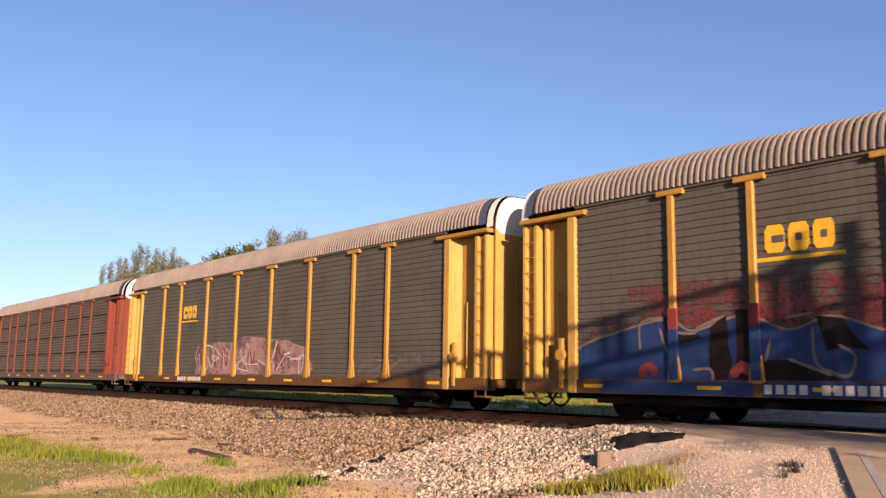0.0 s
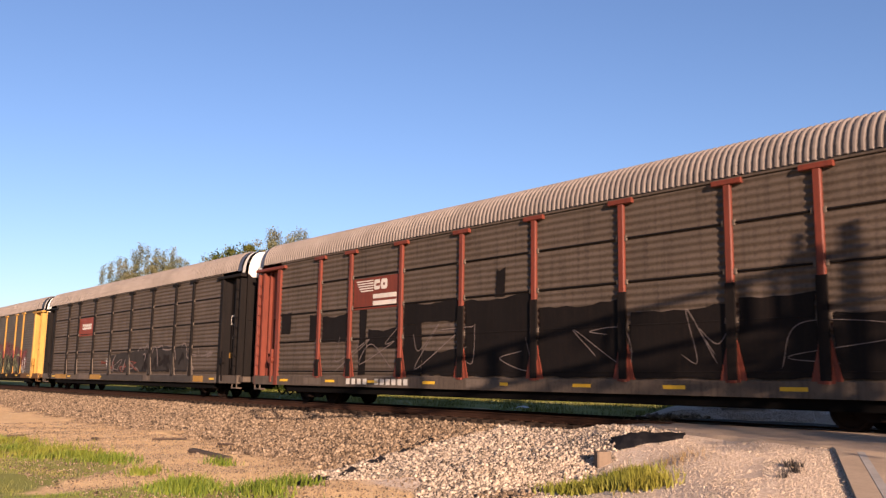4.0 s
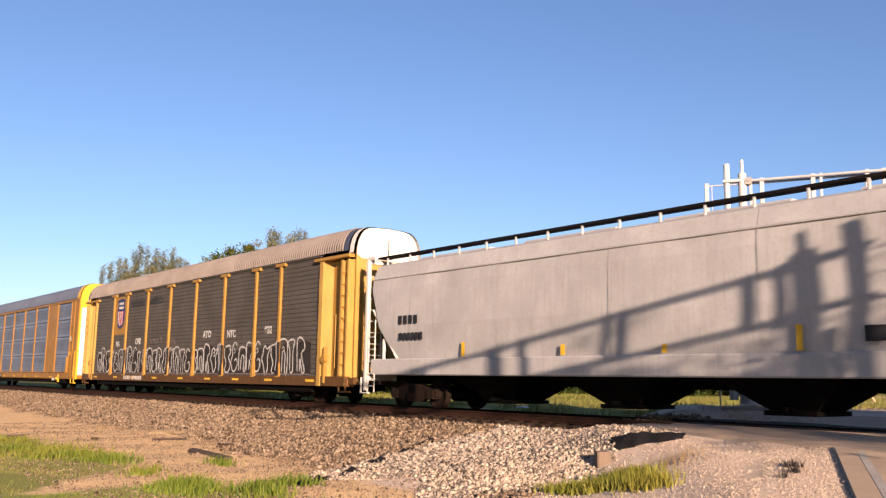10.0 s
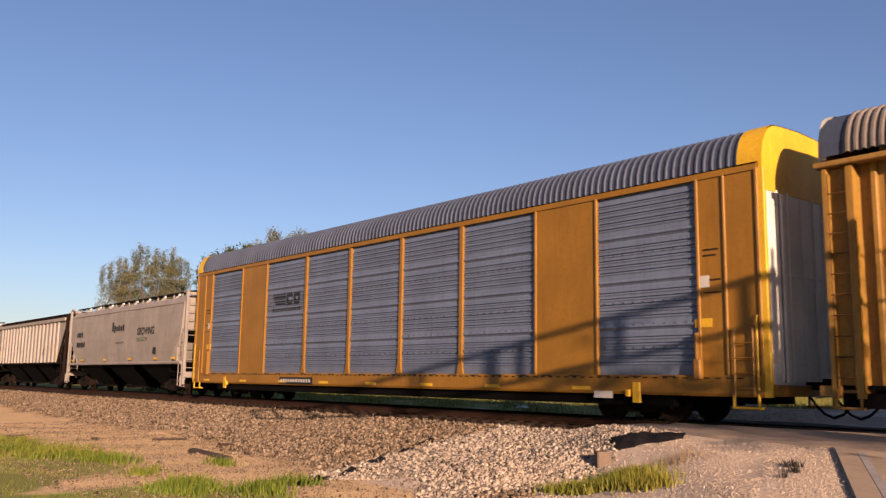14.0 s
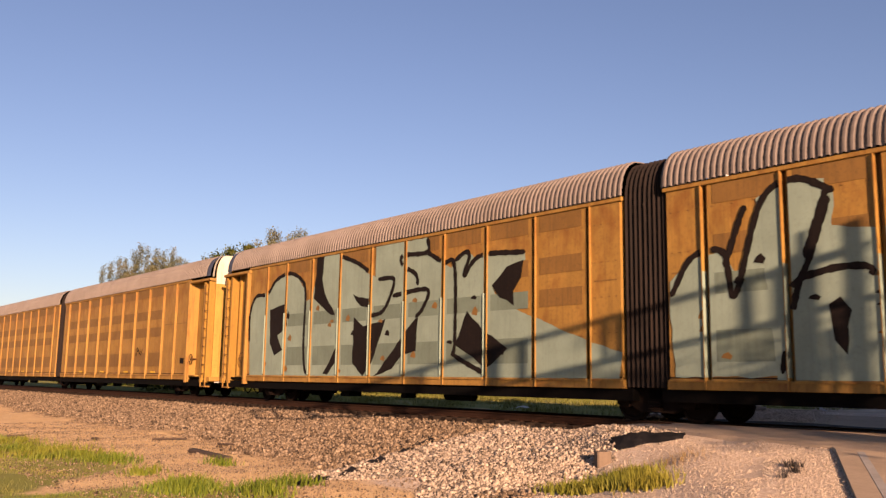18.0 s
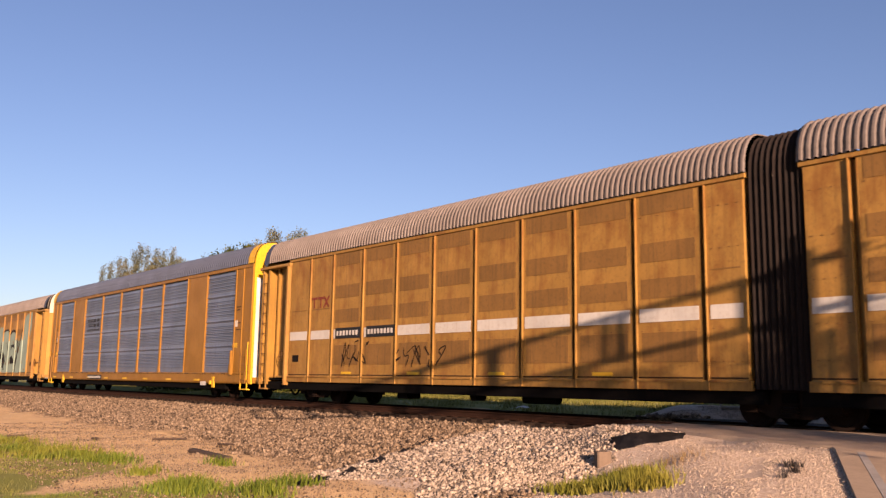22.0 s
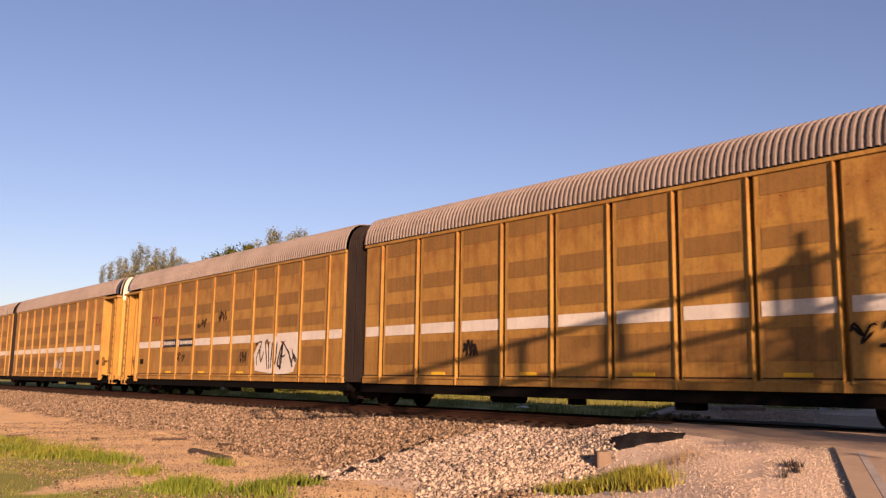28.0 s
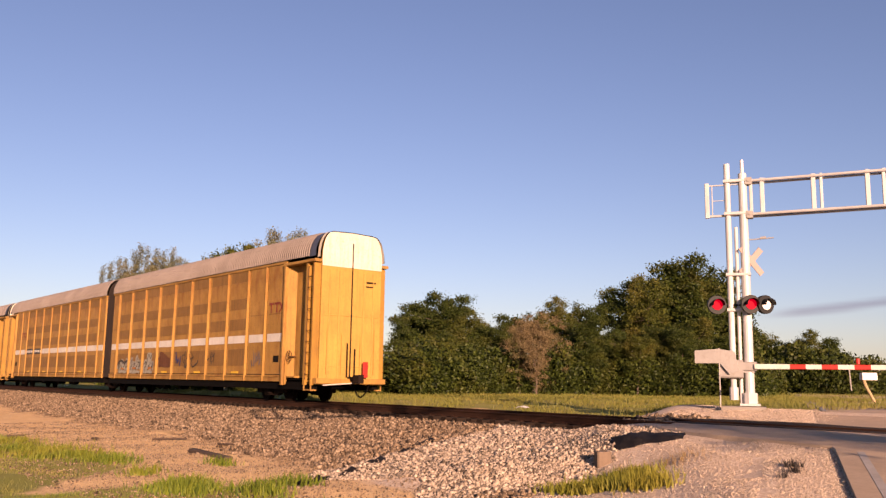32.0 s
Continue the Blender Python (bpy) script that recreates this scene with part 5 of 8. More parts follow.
LEAF_GREEN = leaf_material("green_leaves", (0.007, 0.0155, 0.0022), (0.04, 0.055, 0.0065), (0.062, 0.062, 0.01))
LEAF_YELLOW = leaf_material("yellowish_green_leaves", (0.012, 0.021, 0.003), (0.074, 0.084, 0.0107), (0.092, 0.08, 0.0135))
LEAF_OLIVE = leaf_material("sparse_olive_leaves", (0.0867, 0.0867, 0.04), (0.147, 0.14, 0.07), (0.16, 0.133, 0.0733))
LEAF_POPLAR = leaf_material("grey_green_leaves", (0.0667, 0.0767, 0.0467), (0.127, 0.133, 0.0867), (0.14, 0.133, 0.08))
LEAF_BROWN = leaf_material("dry_brown_leaves", (0.1, 0.069, 0.032), (0.16, 0.12, 0.06), (0.066, 0.066, 0.02))
LEAF_LOW = leaf_material("undergrowth_leaves", (0.0048, 0.0115, 0.0018), (0.046, 0.063, 0.0078), (0.06, 0.061, 0.0095))
BARK = paint("grey_brown_bark", (0.107, 0.08, 0.06), (0.04, 0.03, 0.0233), 0.6, 0.9)


def quads_mesh(name, centres, sizes, rng, mat, flat=0.35):
    n = len(centres)
    a = rng.normal(0, 1, (n, 3))
    a[:, 2] *= flat + 0.4
    a /= np.linalg.norm(a, axis=1)[:, None]
    b = np.cross(a, rng.normal(0, 1, (n, 3)))
    b /= np.linalg.norm(b, axis=1)[:, None]
    s = sizes[:, None]
    c = np.asarray(centres)
    v = np.stack([c - a * s, c + b * s * 0.55, c + a * s, c - b * s * 0.55], 1)
    me = bpy.data.meshes.new(name)
    me.from_pydata(v.reshape(-1, 3).tolist(), [], (np.arange(n * 4).reshape(n, 4)).tolist())
    me.materials.append(mat)
    return me


def tree(kind, label, height, spread_r, leaves, leaf, mat, seed, low=0.25, gap=0.5):
    rng = np.random.default_rng(seed)
    t = thing("tree", label, "tree", "trees behind the railway")
    wood = Mesh()
    tips = []
    p, d, r = Vector((0, 0, -0.3)), Vector((0, 0, 1)), height * 0.022
    for i in range(7):
        q = p + d * height * 0.11
        wood.tube(p, q, r, 7, 0, r * 0.82)
        if i >= 2:
            for k in range(3 if i < 6 else 4):
                az = rng.uniform(0, 6.283)
                up = rng.uniform(0.25, 0.9)
                ln = spread_r * rng.uniform(0.55, 1.05) * (1.0 - 0.09 * abs(i - 3.5))
                e = q + Vector((math.cos(az), math.sin(az), up)).normalized() * ln
                mid = q.lerp(e, 0.5) + Vector((0, 0, 0.1 * ln))
                wood.tube(q, mid, r * 0.5, 5, 0, r * 0.32)
                wood.tube(mid, e, r * 0.32, 5, 0, r * 0.1)
                tips += [e, mid, q.lerp(e, 0.75)]
                for h in range(2):
                    f = mid + Vector(rng.normal(0, 0.45 * ln, 3)) + Vector((0, 0, 0.2 * ln))
                    wood.tube(mid, f, r * 0.2, 4, 0, r * 0.06)
                    tips.append(f)
        p, r = q, r * 0.82
        d = (d + Vector(rng.normal(0, 0.07, 3))).normalized()
    tips.append(p)
    part("trunk", wood, BARK, t)
    tips = np.array([tuple(x) for x in tips])
    tips = tips[(tips[:, 2] > height * low) & (tips[:, 2] < height * (1.02 if kind != "slim" else 0.9))]
    if kind != "sparse":
        # boughs that fill the inside of the crown
        k = 46 if kind != "slim" else 120
        az, rr, zz = rng.uniform(0, 6.283, k), rng.uniform(0.1, 1.0, k) ** 0.6, rng.uniform(low, 0.97, k)
        w = spread_r * 0.95 * np.sin(np.pi * np.clip((zz - low * 0.5) / (1.03 - low * 0.5), 0, 1)) ** 0.55
        if kind == "slim":
            zz = np.linspace(low, 1.0, k)
            w = spread_r * (0.02 + 1.0 * (1 - zz) ** 0.85)
        tips = np.concatenate([tips, np.stack([rr * w * np.cos(az), rr * w * np.sin(az), zz * height], 1)])
    tips = tips[rng.uniform(0, 1, len(tips)) > gap * 0.4]
    per = max(1, leaves // len(tips))
    cs, ss = [], []
    for tip in tips:
        rad = spread_r * rng.uniform(0.10, 0.24)
        k = int(per * rng.uniform(0.4, 1.6))
        q = rng.normal(0, 0.62, (k, 3)) * rad * np.array([1.1, 1.1, 0.75] if kind != "slim" else [1.3, 1.3, 2.4])
        if kind == "slim":
            q = q[np.abs(q[:, 2]) < 0.3]
            k = len(q)
        cs.append(tip + q)
        ss.append(rng.uniform(0.5, 1.35, k) * leaf)
    cs = np.concatenate(cs)
    ss = np.concatenate(ss)
    scale = height / max(cs[:, 2].max(), 0.1)
    cs[:, 2] *= scale
    part("crown", quads_mesh("crown", cs, ss, rng, mat), None, t)
    return t


TREES = {
    "broad": tree("broad", "dense green broadleaf tree behind the meadow", 10, 3.0, 30000, 0.10, LEAF_GREEN, 11, 0.1, 0.2),
    "tall": tree("tall", "tall green tree with an uneven crown", 10, 2.1, 24000, 0.095, LEAF_GREEN, 12, 0.15, 0.3),
    "sparse": tree("sparse", "thinly leaved olive tree with sky between its twigs", 10, 1.9, 11000, 0.06, LEAF_OLIVE, 13, 0.3, 0.7),
    "dry": tree("dry", "tree with dry brown foliage", 10, 2.6, 13000, 0.08, LEAF_BROWN, 14, 0.1, 0.5),
    "open": tree("open", "green tree with a loose open crown", 10, 2.7, 20000, 0.09, LEAF_YELLOW, 15, 0.15, 0.5),
}
TREES["slim"] = tree("slim", "slim upright grey-green tree in a far row", 10, 1.15, 5600, 0.055, LEAF_POPLAR, 18, 0.3, 0.6)
# never in view: added to throw thin, broken shade on the cars
TREES["bare"] = tree("sparse", "unseen half-bare tree added to shade the train", 10, 2.3, 5600, 0.06, LEAF_OLIVE, 16, 0.3, 0.6)
USED = set()


def plant(kind, x, y, top, turn, wide=1.0):
    z = float(ground_z(x, y))
    k = (top - z) / 10.0
    m = pose(x, y, z, 0, 0, turn) @ Matrix.Diagonal((k * wide, k * wide, k, 1))
    if kind in USED:
        s0 = TREES[kind].scale
        copy_thing(TREES[kind], m @ Matrix.Diagonal((1 / s0.x, 1 / s0.y, 1 / s0.z, 1)))
    else:
        USED.add(kind)
        TREES[kind].matrix_basis = m


PLANTING = (
    ("tall", -47.2, 17.8, 5.3),
    ("broad", -51.6, 22.7, 6.9),
    ("tall", -50.1, 23.2, 7.6),
    ("broad", -48.6, 23.7, 7.4),
    ("open", -52.4, 28.0, 6.9),
    ("broad", -50.6, 27.9, 5.4),
    ("broad", -48.8, 27.8, 5.3),
    ("broad", -52.3, 33.2, 6.7),
    ("open", -47.9, 34.0, 7.8),
    ("open", -50.9, 39.2, 7.4),
    ("broad", -49.1, 38.2, 5.5),
    ("broad", -43.5, 33.1, 7.0),
    ("open", -45.7, 38.1, 8.8),
    ("tall", -43.1, 37.2, 9.3),
    ("open", -40.7, 36.2, 9.2),
    ("broad", -42.8, 41.2, 9.7),
    ("broad", -40.7, 39.8, 10.8),
    ("tall", -38.9, 40.1, 11.2),
    ("broad", -41.3, 46.4, 10.9),
    ("broad", -45.8, 55.6, 9.5),
    ("broad", -49.4, 64.5, 7.2),
    ("open", -51.0, 69.4, 6.9),
    ("broad", -47.7, 68.4, 5.8),
    ("open", -44.3, 67.4, 6.7),
    ("broad", -44.9, 72.7, 6.2),
    ("broad", -42.6, 71.0, 4.1),
    ("broad", -45.1, 16.7, 3.5),
    ("open", -46.7, 19.7, 4.1),
    ("broad", -45.2, 20.3, 4.2),
    ("broad", -46.8, 23.7, 3.6),
    ("open", -45.4, 24.6, 3.4),
    ("broad", -46.9, 28.0, 3.9),
    ("broad", -44.6, 29.6, 3.9),
    ("open", -45.4, 32.8, 4.2),
    ("broad", -40.2, 29.3, 4.1),
    ("broad", -40.1, 31.7, 4.8),
    ("open", -37.9, 31.3, 4.3),
    ("broad", -38.1, 33.9, 5.2),
    ("broad", -36.0, 33.5, 4.9),
    ("open", -36.9, 37.5, 5.8),
    ("broad", -35.5, 38.2, 4.6),
    ("broad", -45.3, 61.7, 3.7),
    ("open", -42.4, 61.1, 3.7),
    ("broad", -41.3, 63.9, 3.7),
    ("dry", -42.1, 24.1, 5.0),
    ("dry", -41.8, 25.2, 5.8),
    ("dry", -41.3, 26.3, 5.5),
    ("dry", -40.6, 24.2, 3.7),
    ("sparse", -113.5, 21.8, 15.4),
    ("sparse", -112.6, 24.0, 16.7),
    ("sparse", -111.5, 26.6, 16.9),
    ("sparse", -110.4, 27.4, 16.7),
    ("open", -97.8, 28.6, 16.1),
    ("open", -97.1, 30.1, 16.9),
    ("open", -96.3, 31.6, 17.3),
    ("sparse", -95.7, 32.8, 17.6),
    ("sparse", -94.6, 34.8, 18.1),
    ("sparse", -93.5, 36.9, 18.3),
)
# the added shade tree, out of view on the sun's side
PLANTING += (("bare", 10.4, -8.6, 8.5),)
# two far rows of slim trees: distance along the row, height of the top
for along, top in ((-5.1, 15.2), (-4.2, 15.7), (-3.2, 16.4), (-2.4, 16.3), (-1.4, 17.4), (-0.7, 18.3), (0.2, 17.9), (1.3, 17.8), (2.2, 17.6), (3.4, 18.1), (4.4, 16.8), (5.3, 16.3)):
    PLANTING += (("slim", -112.5 + 0.337 * along, 24.35 + 0.941 * along, top),)
for along, top in ((0.55, 19.2), (1.1, 19.5), (1.65, 18.9), (2.8, 18.7), (3.5, 19.1), (4.2, 19.5), (4.9, 19.3)):
    PLANTING += (("slim", -95.7 + 0.48 * along, 32.8 + 0.877 * along, top),)
for i, (kind, x, y, top) in enumerate(PLANTING):
    plant(kind, x, y, top, 47 * i, (0.72 if kind == "sparse" and x < 0 else 1.0) * (1.35 if x > 0 else 1.0) + 0.12 * math.sin(i * 2.1))


def bush_mesh(seed, n):
    rng = np.random.default_rng(seed)
    cs = []
    for k in range(9):
        c = np.array([rng.uniform(-1.4, 1.4), rng.uniform(-0.9, 0.9), rng.uniform(0.3, 1.5)])
        q = rng.normal(0, 1, (n // 9, 3))
        q /= np.linalg.norm(q, axis=1)[:, None]
        cs.append(c + q * rng.uniform(0.4, 0.8) * (rng.uniform(0.3, 1, n // 9) ** 0.5)[:, None])
    cs = np.concatenate(cs)
    cs[:, 2] = np.abs(cs[:, 2])
    return quads_mesh("bush", cs, rng.uniform(0.05, 0.11, len(cs)), rng, LEAF_LOW)


BUSHES = [bush_mesh(s, 2600) for s in (21, 22, 23)]
rng_b = np.random.default_rng(5)


def bush_row(p, q, n, size, jitter):
    for i in range(n):
        f = (i + rng_b.uniform(-0.4, 0.4)) / n
        x = p[0] + (q[0] - p[0]) * f + rng_b.normal(0, jitter)
        y = p[1] + (q[1] - p[1]) * f + rng_b.normal(0, jitter)
        k = size * rng_b.uniform(0.7, 1.35)
        ob = new("bush", BUSHES[i % 3])
        ob.matrix_basis = pose(x, y, float(ground_z(x, y)) - 0.1, 0, 0, rng_b.uniform(0, 360)) @ Matrix.Diagonal((k, k, k * rng_b.uniform(0.8, 1.3), 1))
        tagged(ob, "leafy green bush at the foot of the trees", "bush", "undergrowth below the trees")


# ---- crossing signal ----
def crossing_signal(label, gate=True):
    sig = thing("crossing_signal", label, "crossing signal", "crossing signals of the road")
    part("foundation", Mesh().bar(-0.75, 0.4, -0.3, 0.3, -0.3, -0.02, 0.04), CONCRETE, sig)
    part("mast", Mesh().tube((0, 0, 0), (0, 0, 6.55), 0.13, 14, 0, 0.115).tube((0, 0, 0), (0, 0, 0.35), 0.2, 10).box(-0.26, 0.26, -0.26, 0.26, 0.0, 0.06).tube((0, 0, 6.5), (0, 0, 6.95), 0.05, 8), GALV_POLE, sig, "white steel mast", smooth=False)
    part("second_mast", Mesh().tube((-0.42, 0, 0.15), (-0.42, 0, 6.86), 0.085, 12).tube((-0.42, 0, 0.15), (-0.42, 0, 0.5), 0.12, 8), GALV_POLE, sig, "white steel pole")
    part("thin_pole", Mesh().tube((-0.22, 0, 0.0), (-0.22, 0, 5.0), 0.05, 10), GALV_POLE, sig)
    for z in (0.9, 2.6, 3.6, 5.35, 6.3):
        part("mast_clamp", Mesh().bar(-0.52, 0.14, -0.12, 0.12, z, z + 0.09, 0.02), GALV_POLE, sig)
    for z in (5.35, 6.32):
        part("truss_chord", Mesh().tube((0.1, -0.06, z), (9.6, -0.06, z + 0.14), 0.042, 8).tube((0.1, 0.08, z - 0.05), (9.6, 0.08, z + 0.09), 0.035, 8), CHORD_GREY, sig)
        part("chord_clamp", Mesh().bar(0.08, 0.26, -0.13, 0.13, z - 0.11, z + 0.09, 0.02).tube((0.17, -0.15, z), (0.17, 0.15, z), 0.04, 6), GATE_GREY, sig)
    for x, w in ((0.22, 0.045), (0.52, 0.06), (1.86, 0.06), (2.06, 0.04), (3.22, 0.06), (3.62, 0.045), (3.74, 0.06), (5.0, 0.06), (5.2, 0.04), (6.4, 0.06), (7.6, 0.06), (7.8, 0.04), (8.8, 0.06), (9.55, 0.06)):
        part("truss_upright", Mesh().bar(x - w, x + w, -0.05, 0.05, 5.32 + 0.015 * x, 6.38 + 0.015 * x, 0.015), GALV_POLE, sig)
    part("truss_stub", Mesh().tube((-0.97, 0, 5.35), (0, 0, 5.35), 0.035, 6).tube((-0.97, 0, 6.25), (0, 0, 6.25), 0.02, 6).tube((-0.84, 0, 5.35), (-0.84, 0, 6.25), 0.014, 6).tube((-0.84, 0, 5.8), (-0.5, 0, 5.8), 0.012, 5).bar(-1.04, -0.92, -0.05, 0.05, 5.3, 6.32, 0.015), GALV_POLE, sig)
    part("bell_arm", Mesh().tube((0, 0, 4.62), (0.78, 0, 4.66), 0.018, 6).tube((0.42, 0, 4.66), (0.58, 0, 4.67), 0.04, 8), GATE_GREY, sig)
    part("crossbuck", Mesh().prism([(-0.42, 3.75), (-0.28, 3.64), (0.42, 4.36), (0.28, 4.47)], "y", -0.02, 0.0).prism([(0.42, 3.75), (0.28, 3.64), (-0.42, 4.36), (-0.28, 4.47)], "y", -0.04, -0.02), PEACH, sig, "faded peach crossbuck boards", at=pose(0.14, 0.14, -0.02, 0, 0, 40))

    def light(x, y, lens, turn):
        hd = part("signal_light", Mesh().tube((0, -0.02, 0), (0, 0.10, 0), 0.26, 20).tube((0, 0.1, 0), (0, 0.26, 0), 0.13, 10), SIGNAL_BLACK, sig, "round black flashing light", at=pose(x, y, 2.78, 0, 0, turn))
        b = Mesh()
        n = 18
        for i in range(11):
            a0, a1 = math.pi * (i - 0.5) / 10, math.pi * (i + 0.5) / 10
            b.add([(0.16 * math.cos(a0), -0.02, 0.16 * math.sin(a0)), (0.16 * math.cos(a1), -0.02, 0.16 * math.sin(a1)), (0.16 * math.cos(a1), -0.24, 0.155 * math.sin(a1)), (0.16 * math.cos(a0), -0.24, 0.155 * math.sin(a0))], [(0, 1, 2, 3)])
        part("hood", b, SIGNAL_BLACK, hd)
        b = Mesh()
        b.tube((0, -0.02, 0), (0, -0.035, 0), 0.15, 16)
        part("lens", b, lens, hd)

    light(-0.78, -0.22, LENS_RED, 20)
    light(0.12, -0.26, LENS_RED, 20)
    light(0.5, -0.1, LENS_OFF, 40)
    part("light_arm", Mesh().tube((-0.8, -0.05, 2.78), (0.52, 0.02, 2.78), 0.035, 8), SIGNAL_BLACK, sig)
    part("gate_mechanism", Mesh().bar(-0.75, -0.15, -0.22, 0.22, 0.75, 1.25, 0.04).bar(-0.2, 0.2, -0.2, 0.2, 0.95, 1.2, 0.03), GATE_GREY, sig)
    part("counterweight", Mesh().prism([(-1.42, 1.15), (-1.42, 1.5), (-0.8, 1.55), (-0.36, 1.48), (-0.25, 0.95), (-0.5, 0.85), (-0.75, 1.15)][::-1], "y", -0.3, -0.22), GATE_GREY, sig, "grey gate counterweight plate")
    if gate:
        arm = part("gate_arm", Mesh().bar(0.15, 1.05, -0.26, -0.2, 1.0, 1.14), CREAM, sig, "lowered red and white gate arm")
        for k in range(16):
            part("gate_stripe", Mesh().bar(1.05 + k * 0.395, 1.445 + k * 0.395, -0.255, -0.205, 1.005, 1.135), CREAM if k % 2 else RED, arm)
        part("gate_prop", Mesh().tube((2.5, -0.23, 1.0), (2.53, -0.23, 0.45), 0.016, 6), GATE_GREY, arm)
        for x in (2.72, 4.7, 6.9):
            part("gate_lamp", Mesh().tube((x, -0.23, 1.15), (x, -0.23, 1.3), 0.05, 8), RED, arm)
    return sig


FAR_SIGNAL = crossing_signal("white crossing signal with cantilever truss and lowered gate arm")
FAR_SIGNAL.matrix_basis = pose(-13.32, 4.75, 0.28, 0, 0, 29)
NEAR_SIGNAL = crossing_signal("white crossing signal with cantilever truss beside the road", False)
NEAR_SIGNAL.matrix_basis = pose(2.6, -5.9, -0.35, 0, 0, 220)
post_sign = thing("sign_post", "thin steel sign post in the meadow", "post", m=pose(-15.2, 6.2, 0.05))
part("pole", Mesh().tube((0, 0, 0), (0, 0, 1.9), 0.025, 6), GATE_GREY, post_sign)
mailbox = thing("mailbox", "white roadside box on a slanted tan post beside the far road", "mailbox", m=pose(-18.0, 22.0, float(ground_z(-18.0, 22.0)), 0, 0, 50))
part("box", Mesh().prism([(-0.14, 0.98), (0.14, 0.98), (0.16, 1.16), (0.1, 1.3), (-0.1, 1.3), (-0.16, 1.16)], "x", -0.3, 0.36), WHITE, mailbox)
part("box_post", Mesh().tube((0.3, 0, -0.1), (-0.1, 0, 0.7), 0.07, 8).tube((-0.1, 0, 0.7), (-0.2, 0, 1.0), 0.08, 8), STRAW_POST, mailbox)

# ---- small things beside the track ----
tarp = Mesh()
rows = []
upper = [Vector(p) for p in ((-10.65, -4.45), (-10.42, -4.5), (-10.2, -4.3), (-10.1, -3.75), (-9.75, -3.35))]
lower = [Vector(p) for p in ((-10.5, -4.65), (-10.12, -4.9), (-9.78, -4.8), (-9.5, -4.5), (-9.42, -3.9))]
for i in range(25):
    f = i / 24 * (len(upper) - 1)
    k = min(int(f), len(upper) - 2)
    c0, c1 = upper[k].lerp(upper[k + 1], f - k), lower[k].lerp(lower[k + 1], f - k)
    row = []
    for j in range(9):
        g = j / 8
        c = c0.lerp(c1, g)
        lift = 0.035 + 0.06 * math.sin(math.pi * g ** 0.7) * math.sin(math.pi * i / 24) + 0.014 * math.sin(i * 1.3 + 5 * g) + 0.012 * math.sin(i * 0.7 - 9 * g)
        row.append((c.x, c.y, float(ground_z(c.x, c.y)) + (lift if 0 < j < 8 else 0.005)))
    rows.append(row)
tarp.sheet(rows)
tagged(new("drainage_fabric", tarp.data("drainage_fabric", TARP, True)), "crumpled black fabric sheet half buried at the crossing", "fabric sheet")
edge = Mesh()
rows = []
line = [Vector(p) for p in ((-12.75, -9.75), (-13.05, -9.21), (-13.36, -8.32), (-13.8, -7.4), (-14.7, -6.3), (-15.9, -5.1), (-16.6, -3.6))]
for i in range(61):
    f = i / 60 * (len(line) - 1)
    k = min(int(f), len(line) - 2)
    c0 = line[k].lerp(line[k + 1], f - k)
    wv = 0.05 * math.sin(i * 0.9) + 0.03 * math.sin(i * 2.3)
    hgt = 0.045 + 0.035 * math.sin(i * 0.7) + 0.025 * math.sin(i * 1.9)
    z0 = float(ground_z(c0.x, c0.y))
    rows.append([(c0.x - 0.1 + wv, c0.y - 0.06, z0), (c0.x - 0.03 + wv, c0.y, z0 + hgt), (c0.x + 0.03 + wv, c0.y, z0 + hgt - 0.02), (c0.x + 0.12 + wv, c0.y + 0.04, z0 + 0.02)])
edge.sheet(rows)
tagged(new("fabric_edge", edge.data("fabric_edge", TARP, True)), "crumpled edge of black fabric along the tipped rock", "fabric sheet")
DUSTY_BLOCK = paint("dusty_grey_concrete", (0.14, 0.1, 0.07), (0.085, 0.06, 0.042), 0.5, 0.9)
b = Mesh().bar(-0.13, 0.13, -0.1, 0.1, -0.1, 0.23, 0.025)
tagged(new("concrete_marker", b.data("concrete_marker", DUSTY_BLOCK)), "squat grey concrete marker block in the weeds", "marker")
bpy.data.objects["concrete_marker"].matrix_basis = pose(-10.08, -5.3, float(ground_z(-10.08, -5.3)), 0, 0, 62)
log = Mesh().bar(-1.2, 1.2, -0.09, 0.09, -0.03, 0.07, 0.025)
tagged(new("old_timber", log.data("old_timber", WOOD_OLD)), "weathered dark timber lying in the dirt", "timber")
bpy.data.objects["old_timber"].matrix_basis = pose(-18.3, -8.75, float(ground_z(-18.3, -8.75)), 4, 0, -6)
for x, y, ln, a in ((-23.1, -7.7, 0.9, 62), (-20.1, -7.5, 0.6, 15), (-26.6, -10.7, 0.5, 60), (-24.5, -9.2, 0.4, 10)):
    st = Mesh().tube((-ln / 2, 0, 0.04), (ln / 2, 0, 0.06), 0.03, 6, 0, 0.02)
    ob = tagged(new("stick", st.data("stick", WOOD_OLD)), "short weathered stick on the dirt", "stick", "sticks on the dirt")
    ob.matrix_basis = pose(x, y, float(ground_z(x, y)), 0, 0, a)
box = thing("equipment_box", "small white trackside equipment box", "box", m=pose(-56.5, 9.8, float(ground_z(-56.5, 9.8))))
part("body", Mesh().bar(-0.3, 0.3, -0.25, 0.25, 0.0, 0.62, 0.04), WHITE, box)
part("lid", Mesh().bar(-0.33, 0.33, -0.28, 0.28, 0.62, 0.68, 0.02), WHITE, box)
scrap = thing("paper_scrap", "white scrap lying in the grass", "litter", m=pose(-23.1, 5.6, -0.12))
